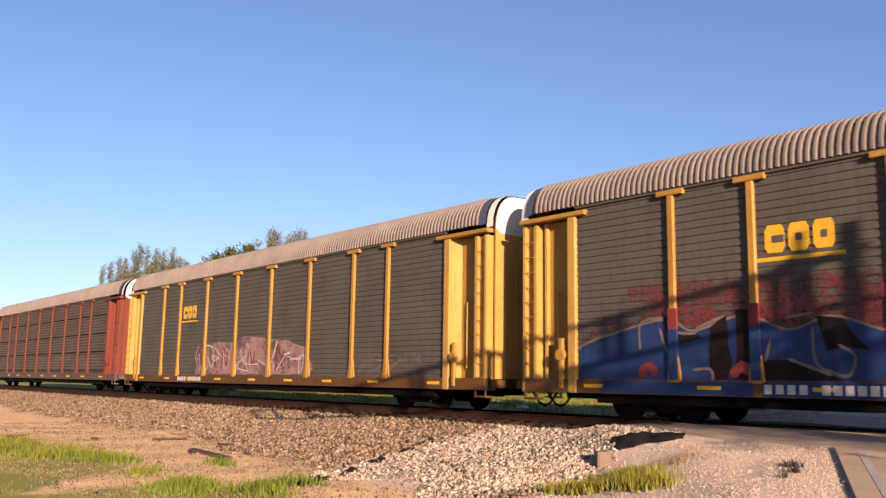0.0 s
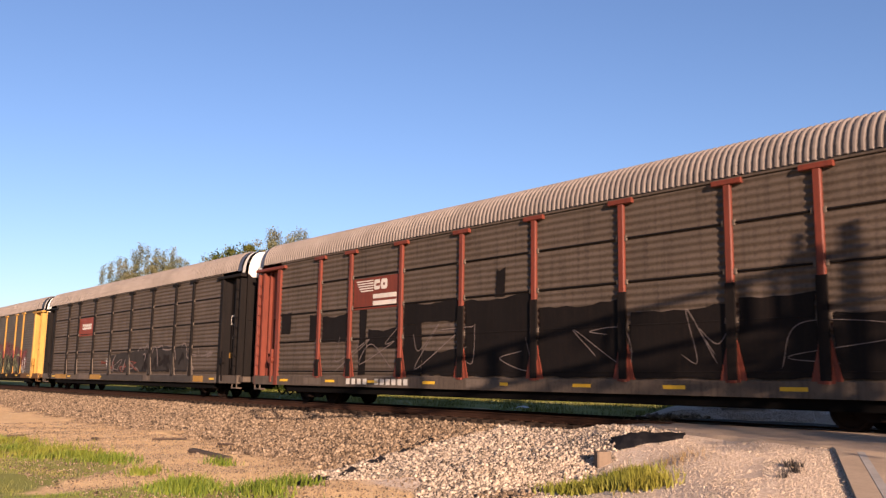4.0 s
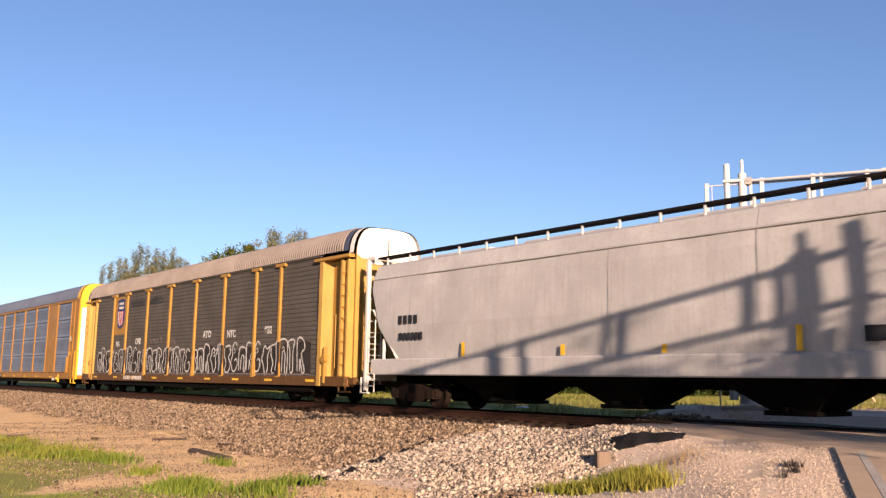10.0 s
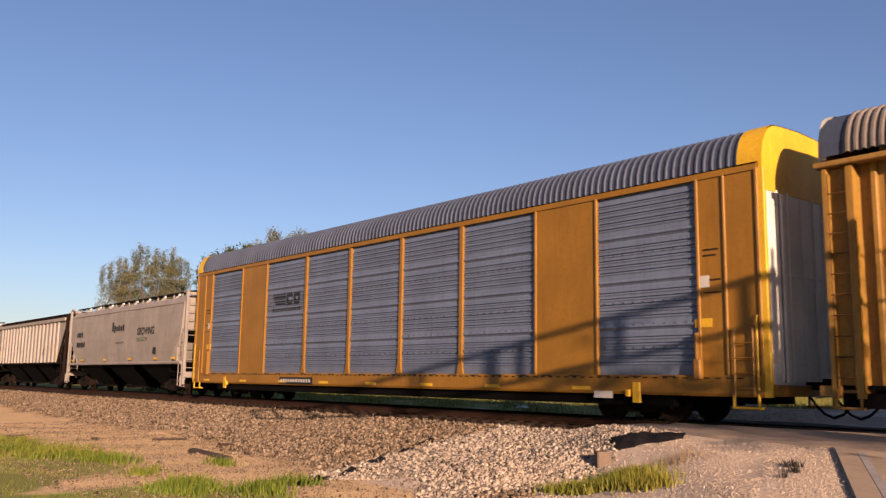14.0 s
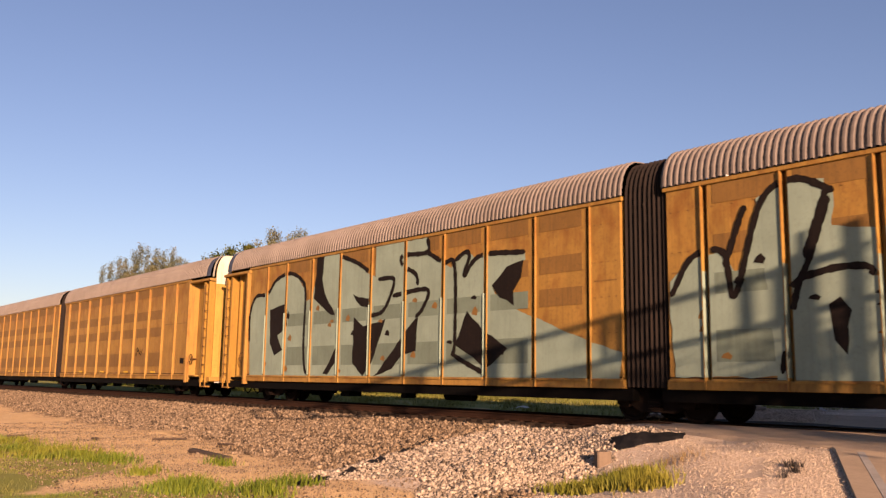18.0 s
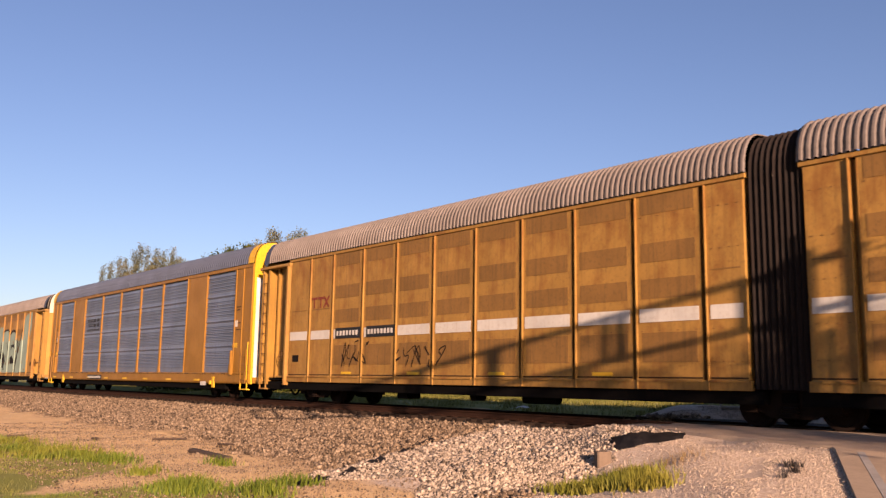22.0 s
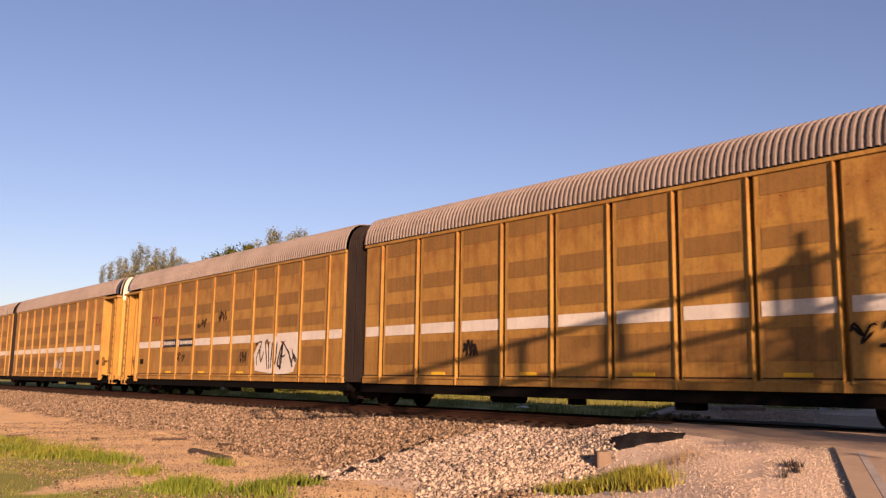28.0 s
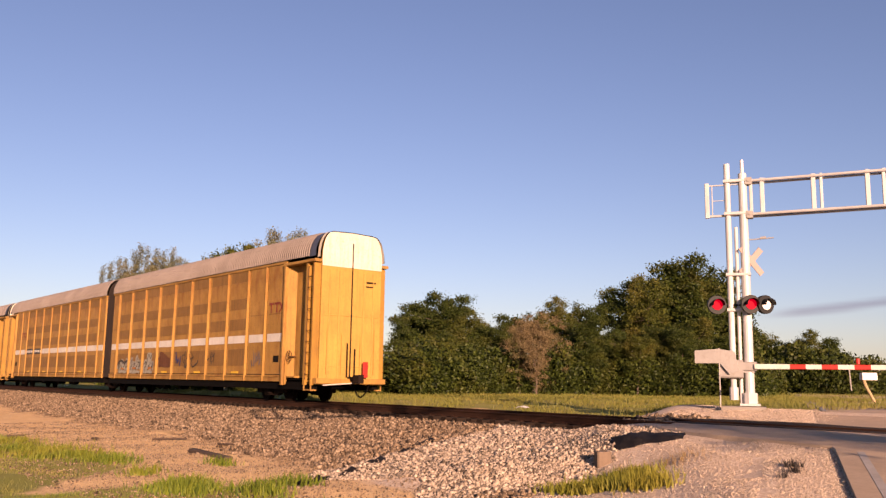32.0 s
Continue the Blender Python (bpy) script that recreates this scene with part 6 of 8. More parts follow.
part("sheet", Mesh().sheet([[(-0.3, -0.08, 0.0), (-0.3, 0.08, 0.06)], [(0.0, -0.1, 0.05), (0.0, 0.1, 0.10)], [(0.3, -0.06, 0.02), (0.3, 0.09, 0.05)]]), WHITE, scrap)


# ---- weeds and grass ----
def blades(name, label, pts, h, w, seed, mat):
    rng = np.random.default_rng(seed)
    n = len(pts)
    z = ground_z(pts[:, 0], pts[:, 1])
    ang = rng.uniform(0, 6.283, n)
    hh = rng.uniform(0.5, 1.25, n) * h
    dx, dy = np.cos(ang) * w, np.sin(ang) * w
    lean = rng.normal(0, 0.35, (n, 2)) * hh[:, None]
    v = np.zeros((n, 3, 3))
    v[:, 0] = np.stack([pts[:, 0] - dx, pts[:, 1] - dy, z - 0.02], 1)
    v[:, 1] = np.stack([pts[:, 0] + dx, pts[:, 1] + dy, z - 0.02], 1)
    v[:, 2] = np.stack([pts[:, 0] + lean[:, 0], pts[:, 1] + lean[:, 1], z + hh], 1)
    me = bpy.data.meshes.new(name)
    me.from_pydata(v.reshape(-1, 3).tolist(), [], np.arange(n * 3).reshape(n, 3).tolist())
    me.materials.append(mat)
    return tagged(new(name, me), label, "grass", kind="stuff")


GRASS = leaf_material("fresh_grass_blades", (0.0667, 0.107, 0.0147), (0.147, 0.173, 0.028), (0.2, 0.16, 0.0467))
DRY_GRASS = leaf_material("meadow_grass_blades", (0.08, 0.09, 0.0147), (0.147, 0.14, 0.028), (0.167, 0.133, 0.0333))
WEED = leaf_material("green_weed_leaves", (0.04, 0.072, 0.007), (0.135, 0.16, 0.014), (0.17, 0.15, 0.02))
STRAW = leaf_material("dry_straw_stalks", (0.19, 0.12, 0.05), (0.3, 0.2, 0.085), (0.12, 0.08, 0.035))
DEAD = leaf_material("withered_dark_leaves", (0.02, 0.016, 0.014), (0.05, 0.04, 0.034), (0.03, 0.03, 0.014))
rg = np.random.default_rng(9)


def grass_points(n, x0, x1, y0, y1, need=0.5, clump=1.1):
    q = np.stack([rg.uniform(x0, x1, n), rg.uniform(y0, y1, n)], 1)
    c = cover(q[:, 0], q[:, 1])[2]
    f = 0.5 + 0.5 * np.sin(q[:, 0] * clump + 1.3 * np.sin(q[:, 1] * 1.7)) * np.sin(q[:, 1] * clump * 1.4 + 0.8 * np.sin(q[:, 0] * 0.9))
    return q[(c > need) & (f > rg.uniform(0.1, 0.9, n))]


def tuft_points(spots):
    out = []
    for x, y, r, n in spots:
        out.append(np.stack([rg.normal(x, r, n), rg.normal(y, r * 0.7, n)], 1))
    return np.concatenate(out)


blades("roadside_grass", "short green and yellow grass beside the dirt", grass_points(130000, -42, -9, -17, -10, 0.5), 0.055, 0.005, 1, GRASS)
blades("weed_tufts", "taller green weeds in tufts on the dirt", tuft_points([(-8.75, -6.95, 0.28, 1100), (-8.4, -6.7, 0.28, 1000), (-7.85, -7.1, 0.22, 600), (-9.3, -6.95, 0.25, 500), (-8.6, -6.3, 0.16, 300), (-9.0, -6.2, 0.3, 300), (-13.3, -11.5, 0.35, 700), (-14.0, -11.0, 0.3, 500), (-12.4, -10.6, 0.3, 500), (-20.0, -11.2, 0.6, 900), (-22.0, -11.35, 0.8, 1000), (-18.6, -10.8, 0.4, 500), (-24.5, -11.5, 0.8, 700), (-16.8, -9.2, 0.2, 150), (-12.9, -9.7, 0.3, 300), (-15.8, -11.2, 0.25, 200)]), 0.16, 0.014, 2, WEED)
blades("dry_weeds", "thin dry brown stalks beside the crossing", tuft_points([(-8.75, -5.7, 0.3, 140), (-8.3, -5.5, 0.3, 120), (-9.4, -5.9, 0.25, 90)]), 0.12, 0.006, 12, STRAW)
blades("dead_weed", "dark withered weed clump in the shoulder gravel", tuft_points([(-6.35, -5.75, 0.07, 70), (-6.1, -6.15, 0.06, 50), (-6.0, -6.6, 0.04, 24)]), 0.11, 0.012, 13, DEAD)
blades("meadow_grass", "yellow-green meadow grass beyond the track", np.concatenate([grass_points(110000, -60, -12, 4.5, 30, 0.6), grass_points(60000, -75, -20, 22, 75, 0.6)]), 0.15, 0.014, 3, DRY_GRASS)
bush_row((-43.7, 14.6), (-43.3, 24.3), 26, 1.15, 0.7)
bush_row((-43.3, 24.3), (-41.5, 30.2), 18, 1.2, 0.7)
bush_row((-41.5, 30.2), (-34.1, 37.0), 28, 1.3, 0.8)
bush_row((-46.4, 57.6), (-38.1, 62.1), 16, 1.5, 0.8)
bush_row((-60, 30), (-48, 44), 20, 1.3, 1.5)
bush_row((-47, 38), (-36, 46), 24, 1.1, 1.2)
bush_row((-58, 62), (-40, 72), 26, 1.4, 1.5)
bush_row((-125, 22), (-60, 12), 60, 1.7, 1.6)
bush_row((-58, 10), (-48, 17), 14, 0.9, 0.8)


# ---- the train ----
def marks(car, name, boxes, mat, y, label=""):
    """Flat painted shapes on the side that faces the camera: (x0, x1, z0, z1)."""
    for x0, x1, z0, z1 in boxes:
        last = part(name, Mesh().box(x0, x1, y - 0.004, y, z0, z1), mat, car, label)
    return last


def words(car, text, x, z, size, mat, y, wide=1.0):
    cu = bpy.data.curves.new("lettering", "FONT")
    cu.body, cu.size, cu.extrude, cu.offset = text, size, 0.002, 0.012
    cu.materials.append(mat)
    tmp = bpy.data.objects.new("lettering", cu)
    me = bpy.data.meshes.new_from_object(tmp)
    bpy.data.objects.remove(tmp)
    me.materials.clear()
    me.materials.append(mat)
    ob = new("lettering", me)
    ob.parent = car
    ob.matrix_basis = pose(x, y, z, 90) @ Matrix.Diagonal((wide, 1, 1, 1))
    ob["label"] = "painted words on the car side"
    return ob


def surf_posted(x):
    return -1.455


def surf_articulated(x):
    return -1.474


def sleeves(car, posts, half, y, bands):
    """Paint that runs over the posts: bands of (z0, z1, material)."""
    for x in posts:
        for k, (z0, z1, mat) in enumerate(bands):
            if y > -1.5:
                part("painted_post_band", Mesh().box(x - 0.065, x - 0.061, y - 0.062, y + 0.12, z0, z1), mat, car)
            else:
                part("painted_post_band", Mesh().box(x - half, x + half, y - 0.004, y + 0.05, z0, z1), mat, car)


def curve_through(pts, gap=0.07):
    """Points at even steps on a smooth curve through pts."""
    q = [Vector(p) for p in pts]
    q = [2 * q[0] - q[1]] + q + [2 * q[-1] - q[-2]]
    out = []
    for i in range(1, len(q) - 2):
        n = max(2, int((q[i + 1] - q[i]).length / gap))
        for k in range(n):
            t = k / n
            a, b, c, d = q[i - 1], q[i], q[i + 1], q[i + 2]
            out.append(0.5 * ((2 * b) + (c - a) * t + (2 * a - 5 * b + 4 * c - d) * t * t + (3 * b - a - 3 * c + d) * t ** 3))
    out.append(q[-2])
    return out


def spray(car, name, pts, width, mat, surf, lift, low=0.62, high=5.05, label=""):
    """One sprayed stroke with round ends that follows the car's side."""
    line = curve_through(pts)
    total = len(line)
    ends = max(1.0, width / 2 / 0.07)
    b, rows = Mesh(), []
    for i, p in enumerate(line):
        t = (line[min(i + 1, total - 1)] - line[max(i - 1, 0)])
        if t.length < 1e-6:
            continue
        nrm = Vector((-t.y, t.x)).normalized()
        e = min(i, total - 1 - i) / ends
        w = (1 + 0.22 * math.sin(i * 1.7 + pts[0][0] * 9) * math.sin(i * 0.61)) * width / 2 * (1.0 if e >= 1 else math.sqrt(max(0.06, 1 - (1 - e) ** 2)))
        if surf is surf_articulated and any(abs(abs(p.x) - q) < 0.078 for q in POSTS_M):
            if len(rows) > 1:
                b.sheet(rows)
            rows = []
            continue
        row = []
        for f in (-1, -0.5, 0, 0.5, 1):
            x, z = p.x + nrm.x * w * f, min(high, max(low, p.y + nrm.y * w * f))
            row.append((x, surf(x) - lift, z))
        rows.append(row)
    if len(rows) > 1:
        b.sheet(rows)
    return part(name, b, mat, car, label)


def clipped(poly, lo, hi):
    """The part of a polygon of (x, z) between two uprights."""
    for edge, sign in ((lo, 1), (hi, -1)):
        out = []
        for p, q in zip(poly, poly[1:] + poly[:1]):
            a, c = (p[0] - edge) * sign, (q[0] - edge) * sign
            if a >= 0:
                out.append(p)
            if a * c < 0:
                out.append((edge, p[1] + (q[1] - p[1]) * a / (a - c)))
        poly = out
        if len(poly) < 3:
            return []
    return poly


def painted_fill(car, name, poly, mat, surf, lift, label=""):
    """A sprayed area, broken at the posts of the car; its edge is slightly ragged."""
    rng = random.Random(len(poly))
    fine = []
    for p, q in zip(poly, poly[1:] + poly[:1]):
        n = max(1, int(math.hypot(q[0] - p[0], q[1] - p[1]) / 0.25))
        for k in range(n):
            fine.append((p[0] + (q[0] - p[0]) * k / n + rng.uniform(-0.03, 0.03), max(0.94, p[1] + (q[1] - p[1]) * k / n + rng.uniform(-0.03, 0.03))))
    if surf is surf_articulated:
        posts = sorted([-q for q in POSTS_M] + list(POSTS_M))
        cuts = [(a + 0.078, b - 0.078) for a, b in zip([-19.1, *posts], [*posts, 19.1])]
    else:
        cuts = [(a + 0.1, b - 0.1) for a, b in zip((-11.75, *POSTS_A), (*POSTS_A, 11.75))]
    for lo, hi in cuts:
        bay = clipped(fine, lo, hi)
        if len(bay) > 2 and max(p[0] for p in bay) - min(p[0] for p in bay) > 0.03:
            y = surf(0) - lift
            part(name, Mesh().add([(x, y, z) for x, z in bay], [tuple(range(len(bay)))]), mat, car, label)


def scrawl(car, name, box, n, width, mat, surf, lift, seed, label=""):
    """Loose loops of spray paint inside a box (x0, x1, z0, z1)."""
    rng = random.Random(seed)
    x0, x1, z0, z1 = box
    for k in range(n):
        cx = x0 + (x1 - x0) * (k + 0.5) / n
        w = (x1 - x0) / n * 0.75
        pts = [(cx + rng.uniform(-w, w), rng.uniform(z0, z1)) for _ in range(rng.choice((4, 5, 6)))]
        spray(car, name, pts, width * rng.uniform(0.7, 1.3), mat, surf, lift + 0.0005 * k, label=label)


def plate(car, boxes, y, bars=6):
    """A black stencil plate whose number is shown as plain pale bars."""
    for x0, x1, z0, z1 in boxes:
        pl = part("number_plate", Mesh().box(x0, x1, y - 0.006, y, z0, z1), BLACK, car, "black stencil panel with pale bars")
        n = max(3, int((x1 - x0) / 0.19))
        for i in range(n):
            xa = x0 + 0.08 + (x1 - x0 - 0.16) * i / n
            b = Mesh().box(xa, xa + (x1 - x0 - 0.16) / n * 0.62, y - 0.01, y - 0.006, z0 + (z1 - z0) * 0.28, z0 + (z1 - z0) * 0.72)
            part("pale_bar", b, CREAM, pl)


A = autorack_posted("grey-sided autorack with yellow T-headed posts and weathered graffiti", YELLOW_MID, GREY_SHEET, YELLOW_PALE, False, SILL_GRIME)
D = autorack_posted("dark brown grimy autorack with black posts and a red emblem plate", BLACKISH, BROWN_SHEET, BLACKISH, True, BROWN_SHEET)
R = autorack_posted("grimy brown autorack with maroon posts and end panels", MAROON, BROWN_SHEET, MAROON, True, BROWN_SHEET)
F = autorack_framed("yellow autorack with bluish galvanised panels and white end doors")
S = autorack_articulated("two-unit amber autorack with a white stripe and black bellows", True, (AMBER, AMBER_HOLES))
M = autorack_articulated("two-unit amber autorack with black bellows", False, (AMBER, AMBER_HOLES))
H1 = curved_hopper("smooth light grey covered hopper car", 9.6, GREY_PAINT, 0.98, 0.49, 3.97, 4.4, 4.56, 2.9, [(-4.6, 1.35), (-0.4, 1.35), (3.9, 1.35)], False)
H2 = ribbed_hopper("stained cream ribbed covered hopper car", 8.4, BEIGE_RIB, 1.5, 4.25, 4.42, 3.5, [(-4.1, 1.8), (-0.05, 1.8), (4.0, 1.8)])
H3 = curved_hopper("dusty beige covered hopper car with dark slogan lettering", 8.1, TAN_PAINT, 1.4, 0.14, 4.15, 4.42, 4.52, 2.9, [(-4.7, 1.9), (0, 1.9), (4.7, 1.9)], True)

TRAIN = []


def put(ob, u, label=""):
    if label:
        tagged(ob, label)
    TRAIN.append((ob, u))
    return ob


def twin(ob, label=""):
    c = copy_thing(ob, pose(0, 0, 0))
    if label:
        tagged(c, label)
    return c


a_car = put(R, -340.8)
b_car = put(A, -312.3)
c_car = put(twin(A, "grey-sided autorack with yellow posts and large blue and black graffiti"), -283.85)
d_car = put(D, -255.6)
e_car = put(twin(R, "grimy brown autorack with maroon posts and a maroon emblem plate"), -227.1)
f_car = put(F, -198.8)
g_car = put(twin(F), -170.3)
h_car = put(twin(A, "grey-sided autorack with yellow posts, a shield emblem and white outline graffiti"), -141.95)
i_car = put(H1, -117.4)
j_car = put(H2, -98.03)
k_car = put(H3, -80.12)
l_car = put(twin(F), -57.15)
m_car = put(M, -21.26)
n_car = put(twin(M, "two-unit amber autorack covered in pale mint graffiti letters"), 22.6)
o_car = put(twin(F), 59.0)
p_car = put(S, 94.4)
q_car = put(twin(S), 137.85)
r_car = put(twin(S, "two-unit amber autorack with a white stripe and small dark graffiti"), 181.4)
s_car = put(twin(S, "last two-unit amber autorack with a red marker lamp on its rear"), 224.9)
part("marker_lamp", Mesh().bar(21.42, 21.5, 0.42, 0.62, 0.9, 1.45, 0.02), RED, s_car, "red rear marker flag")

# ---- painted marks and graffiti, car by car ----
SHEET_Y, WALL_Y, PANEL_Y = -1.452, -1.474, -1.430


def block_emblem(car, x0, x1, z0, z1, mat, y, n=3, under=None):
    """An emblem as plain thick blocks, with a line below it."""
    w = (x1 - x0) / n
    for i in range(n):
        b = Mesh()
        a, c = x0 + i * w + 0.04 * w, x0 + (i + 1) * w - 0.12 * w
        h = z1 - z0
        b.prism([(a + 0.12 * w, z0), (c - 0.12 * w, z0), (c, z0 + 0.2 * h), (c, z1 - 0.2 * h), (c - 0.12 * w, z1), (a + 0.12 * w, z1), (a, z1 - 0.2 * h), (a, z0 + 0.2 * h)], "y", y - 0.006, y)
        b2 = part("emblem_block", b, mat, car)
        part("emblem_gap", Mesh().box(a + 0.3 * w, c - (0.28 if i else 0.02) * w, y - 0.009, y - 0.006, z0 + 0.36 * h, z0 + 0.62 * h), under or BLACK, b2)


# b: pink graffiti
block_emblem(b_car, -6.75, -5.3, 3.4, 3.95, YELLOW_BRIGHT, SHEET_Y, under=GREY_SHEET)
marks(b_car, "emblem_line", [(-6.9, -5.2, 3.24, 3.3)], YELLOW_BRIGHT, SHEET_Y)
painted_fill(b_car, "graffiti_fill", [(-5.1, 0.97), (-5.2, 1.6), (-4.4, 2.1), (-3.0, 2.3), (-1.6, 2.2), (-0.4, 2.5), (1.2, 2.3), (2.8, 2.2), (4.2, 1.9), (4.6, 1.2), (4.3, 0.97)], HAZE_PINK, surf_posted, 0.004, "faded pink sprayed letters")
for k in range(12):
    x = -4.9 + k * 0.76
    spray(b_car, "graffiti_line", [(x, 1.05), (x + 0.15, 2.0 + 0.2 * math.sin(k)), (x + 0.45, 1.3), (x + 0.6, 1.9)], 0.09, SPRAY_RED if k % 3 == 0 else SPRAY_PINK, surf_posted, 0.007)
scrawl(b_car, "graffiti_line", (-5.0, 4.4, 1.0, 2.2), 12, 0.04, SPRAY_WHITE, surf_posted, 0.009, 4)
scrawl(b_car, "graffiti_line", (7.3, 11.0, 1.0, 1.7), 8, 0.035, SPRAY_DULL, surf_posted, 0.004, 6)
# c: blue and black letters in a red haze
block_emblem(c_car, -6.78, -5.28, 3.42, 3.98, YELLOW_BRIGHT, SHEET_Y, under=GREY_SHEET)
marks(c_car, "emblem_line", [(-6.95, -5.15, 3.26, 3.34)], YELLOW_BRIGHT, SHEET_Y)
HAZE = (
    ((-10.44, 2.54), (-5.86, 2.49), (-1.83, 2.26)),
    ((-1.53, 2.25), (1.42, 2.48), (4.34, 2.5), (6.76, 2.38)),
    ((4.33, 2.79), (7.1, 2.37), (8.81, 2.04), (10.31, 1.76)),
    ((-11.16, 0.7), (-1.14, 0.55), (5.73, 0.6), (8.96, 0.72)),
    ((8.96, 1.79), (10.43, 1.3)),
)
for i, pts in enumerate(HAZE):
    spray(c_car, "graffiti_haze", pts, 0.95, HAZE_RED, surf_posted, 0.002 + 0.0005 * i)
scrawl(c_car, "graffiti_haze", (-11.2, 10.2, 1.5, 2.55), 16, 0.4, HAZE_RED, surf_posted, 0.0045, 31)
sleeves(c_car, [q for q in POSTS_A if q < -2.5], 0.108, -1.54, [(0.93, 2.0, SPRAY_BLUE), (2.0, 2.45, SPRAY_RED)])
sleeves(c_car, [q for q in POSTS_A if q > -2.5], 0.108, -1.54, [(0.93, 2.0, SPRAY_DARK), (2.0, 2.5, SPRAY_RED)])
BLUE = (
    ((-11.74, 0.9), (-11.69, 1.62), (-10.46, 2.0), (-9.14, 2.22), (-8.47, 1.96), (-7.28, 2.23), (-6.32, 1.91), (-5.45, 2.13), (-4.37, 1.82), (-3.49, 2.08), (-3.37, 1.8), (-2.68, 1.47), (-3.13, 1.16), (-2.36, 0.84), (-2.33, 0.48), (-11.27, 0.58)),
)
BLUE_DARKS = (
    ((-10.45, 1.93), (-10.79, 1.29), (-11.0, 0.71)),
    ((-9.13, 2.16), (-9.71, 1.41), (-8.48, 0.85)),
    ((-7.27, 2.17), (-7.68, 1.52), (-8.1, 0.86)),
    ((-6.31, 1.86), (-6.96, 1.39), (-4.69, 0.71)),
    ((-4.37, 1.82), (-4.93, 1.05)),
    ((-3.48, 2.02), (-3.93, 1.38), (-2.35, 0.74)),
)
BLUE_GAPS = (
    ((-9.21, 2.29), (-9.0, 2.37), (-8.85, 1.91), (-8.36, 1.9), (-8.23, 1.8), (-8.71, 1.73), (-9.07, 1.8)),
    ((-8.07, 2.0), (-7.7, 2.22), (-7.58, 1.31), (-7.71, 0.85), (-8.07, 0.79)),
    ((-7.44, 2.38), (-7.07, 2.36), (-7.02, 0.75), (-7.52, 0.74)),
    ((-6.96, 1.3), (-6.37, 1.3), (-5.5, 1.03), (-4.7, 0.79), (-6.96, 0.75)),
    ((-5.78, 2.13), (-5.27, 2.05), (-4.83, 1.48), (-5.28, 1.59), (-5.59, 1.5)),
)
BLUE_LINES = (
    ((-9.86, 1.57), (-9.82, 2.17), (-9.21, 2.27)),
    ((-9.07, 1.94), (-8.43, 1.9), (-8.36, 2.01), (-7.7, 2.24)),
    ((-6.41, 2.14), (-5.8, 2.2)),
    ((-5.86, 1.97), (-5.81, 1.29), (-5.5, 1.09), (-5.19, 1.04), (-5.08, 1.39), (-5.38, 1.6)),
    ((-8.5, 1.14), (-8.07, 1.14), (-8.07, 0.85), (-8.44, 0.84)),
    ((-6.37, 1.35), (-5.5, 1.03)),
    ((-9.33, 2.05), (-9.14, 1.5)),
    ((-6.71, 1.73), (-6.84, 1.3)),
)
for poly in BLUE:
    painted_fill(c_car, "graffiti_fill", list(poly), SPRAY_BLUE, surf_posted, 0.012, "blue sprayed letters")
    spray(c_car, "graffiti_outline", list(poly) + [poly[0]], 0.05, SPRAY_DULL, surf_posted, 0.014)
for pts in BLUE_DARKS:
    spray(c_car, "graffiti_line", pts, 0.2, NAVY, surf_posted, 0.016)
for poly in BLUE_GAPS:
    painted_fill(c_car, "graffiti_gap", list(poly), SPRAY_DARK, surf_posted, 0.018)
for pts in BLUE_LINES:
    spray(c_car, "graffiti_outline", pts, 0.06, SPRAY_DULL, surf_posted, 0.022)
for x in (-9.9, -7.6, -3.4):
    spray(c_car, "graffiti_line", [(x, 1.0), (x + 0.25, 1.2), (x + 0.5, 1.05)], 0.22, SPRAY_RED, surf_posted, 0.021)
BLACKL = (
    ((0.11, 1.94), (-0.49, 1.81), (-0.81, 1.36), (-0.25, 1.14), (0.27, 1.64), (0.11, 1.94)),
    ((-0.25, 1.14), (-1.25, 0.98), (-1.59, 0.6), (-0.89, 0.39), (0.19, 0.63), (1.0, 1.07)),
    ((1.17, 2.33), (1.47, 1.97), (0.79, 1.63), (0.6, 1.06), (1.41, 0.51), (2.15, 0.8), (2.23, 1.47), (1.57, 1.83)),
    ((2.32, 1.88), (2.85, 2.13), (3.45, 1.98), (3.62, 1.59), (3.37, 1.2), (2.86, 1.33)),
    ((2.59, 1.74), (2.42, 1.07), (3.21, 0.55), (3.87, 0.69)),
    ((4.57, 2.32), (4.34, 1.57), (4.03, 1.07), (4.5, 0.58), (5.09, 1.2), (5.8, 1.08), (5.94, 0.73), (5.24, 0.54)),
)
BLACKR = (
    ((5.6, 2.15), (5.09, 1.8), (5.38, 1.43), (5.74, 1.55), (5.6, 2.15)),
    ((6.99, 2.2), (6.35, 1.88), (6.28, 1.54), (6.73, 1.31), (7.3, 1.74), (7.12, 2.2)),
    ((6.48, 1.31), (6.27, 0.74), (6.73, 0.58), (7.1, 0.75)),
    ((7.66, 1.84), (7.88, 1.3), (8.16, 0.93), (7.82, 0.71)),
)
for pts in BLACKL + BLACKR:
    spray(c_car, "graffiti_outline", pts, 0.6, SPRAY_LIME, surf_posted, 0.014)
for pts in BLACKL + BLACKR:
    spray(c_car, "graffiti_letter", pts, 0.5, SPRAY_DARK, surf_posted, 0.017)
for pts in BLACKL + BLACKR:
    spray(c_car, "graffiti_line", [(x + 0.05, z + 0.03) for x, z in pts], 0.035, SPRAY_LIME, surf_posted, 0.021)
scrawl(c_car, "graffiti_line", (-1.2, 9.0, 0.7, 2.3), 12, 0.045, SPRAY_LIME, surf_posted, 0.024, 10)
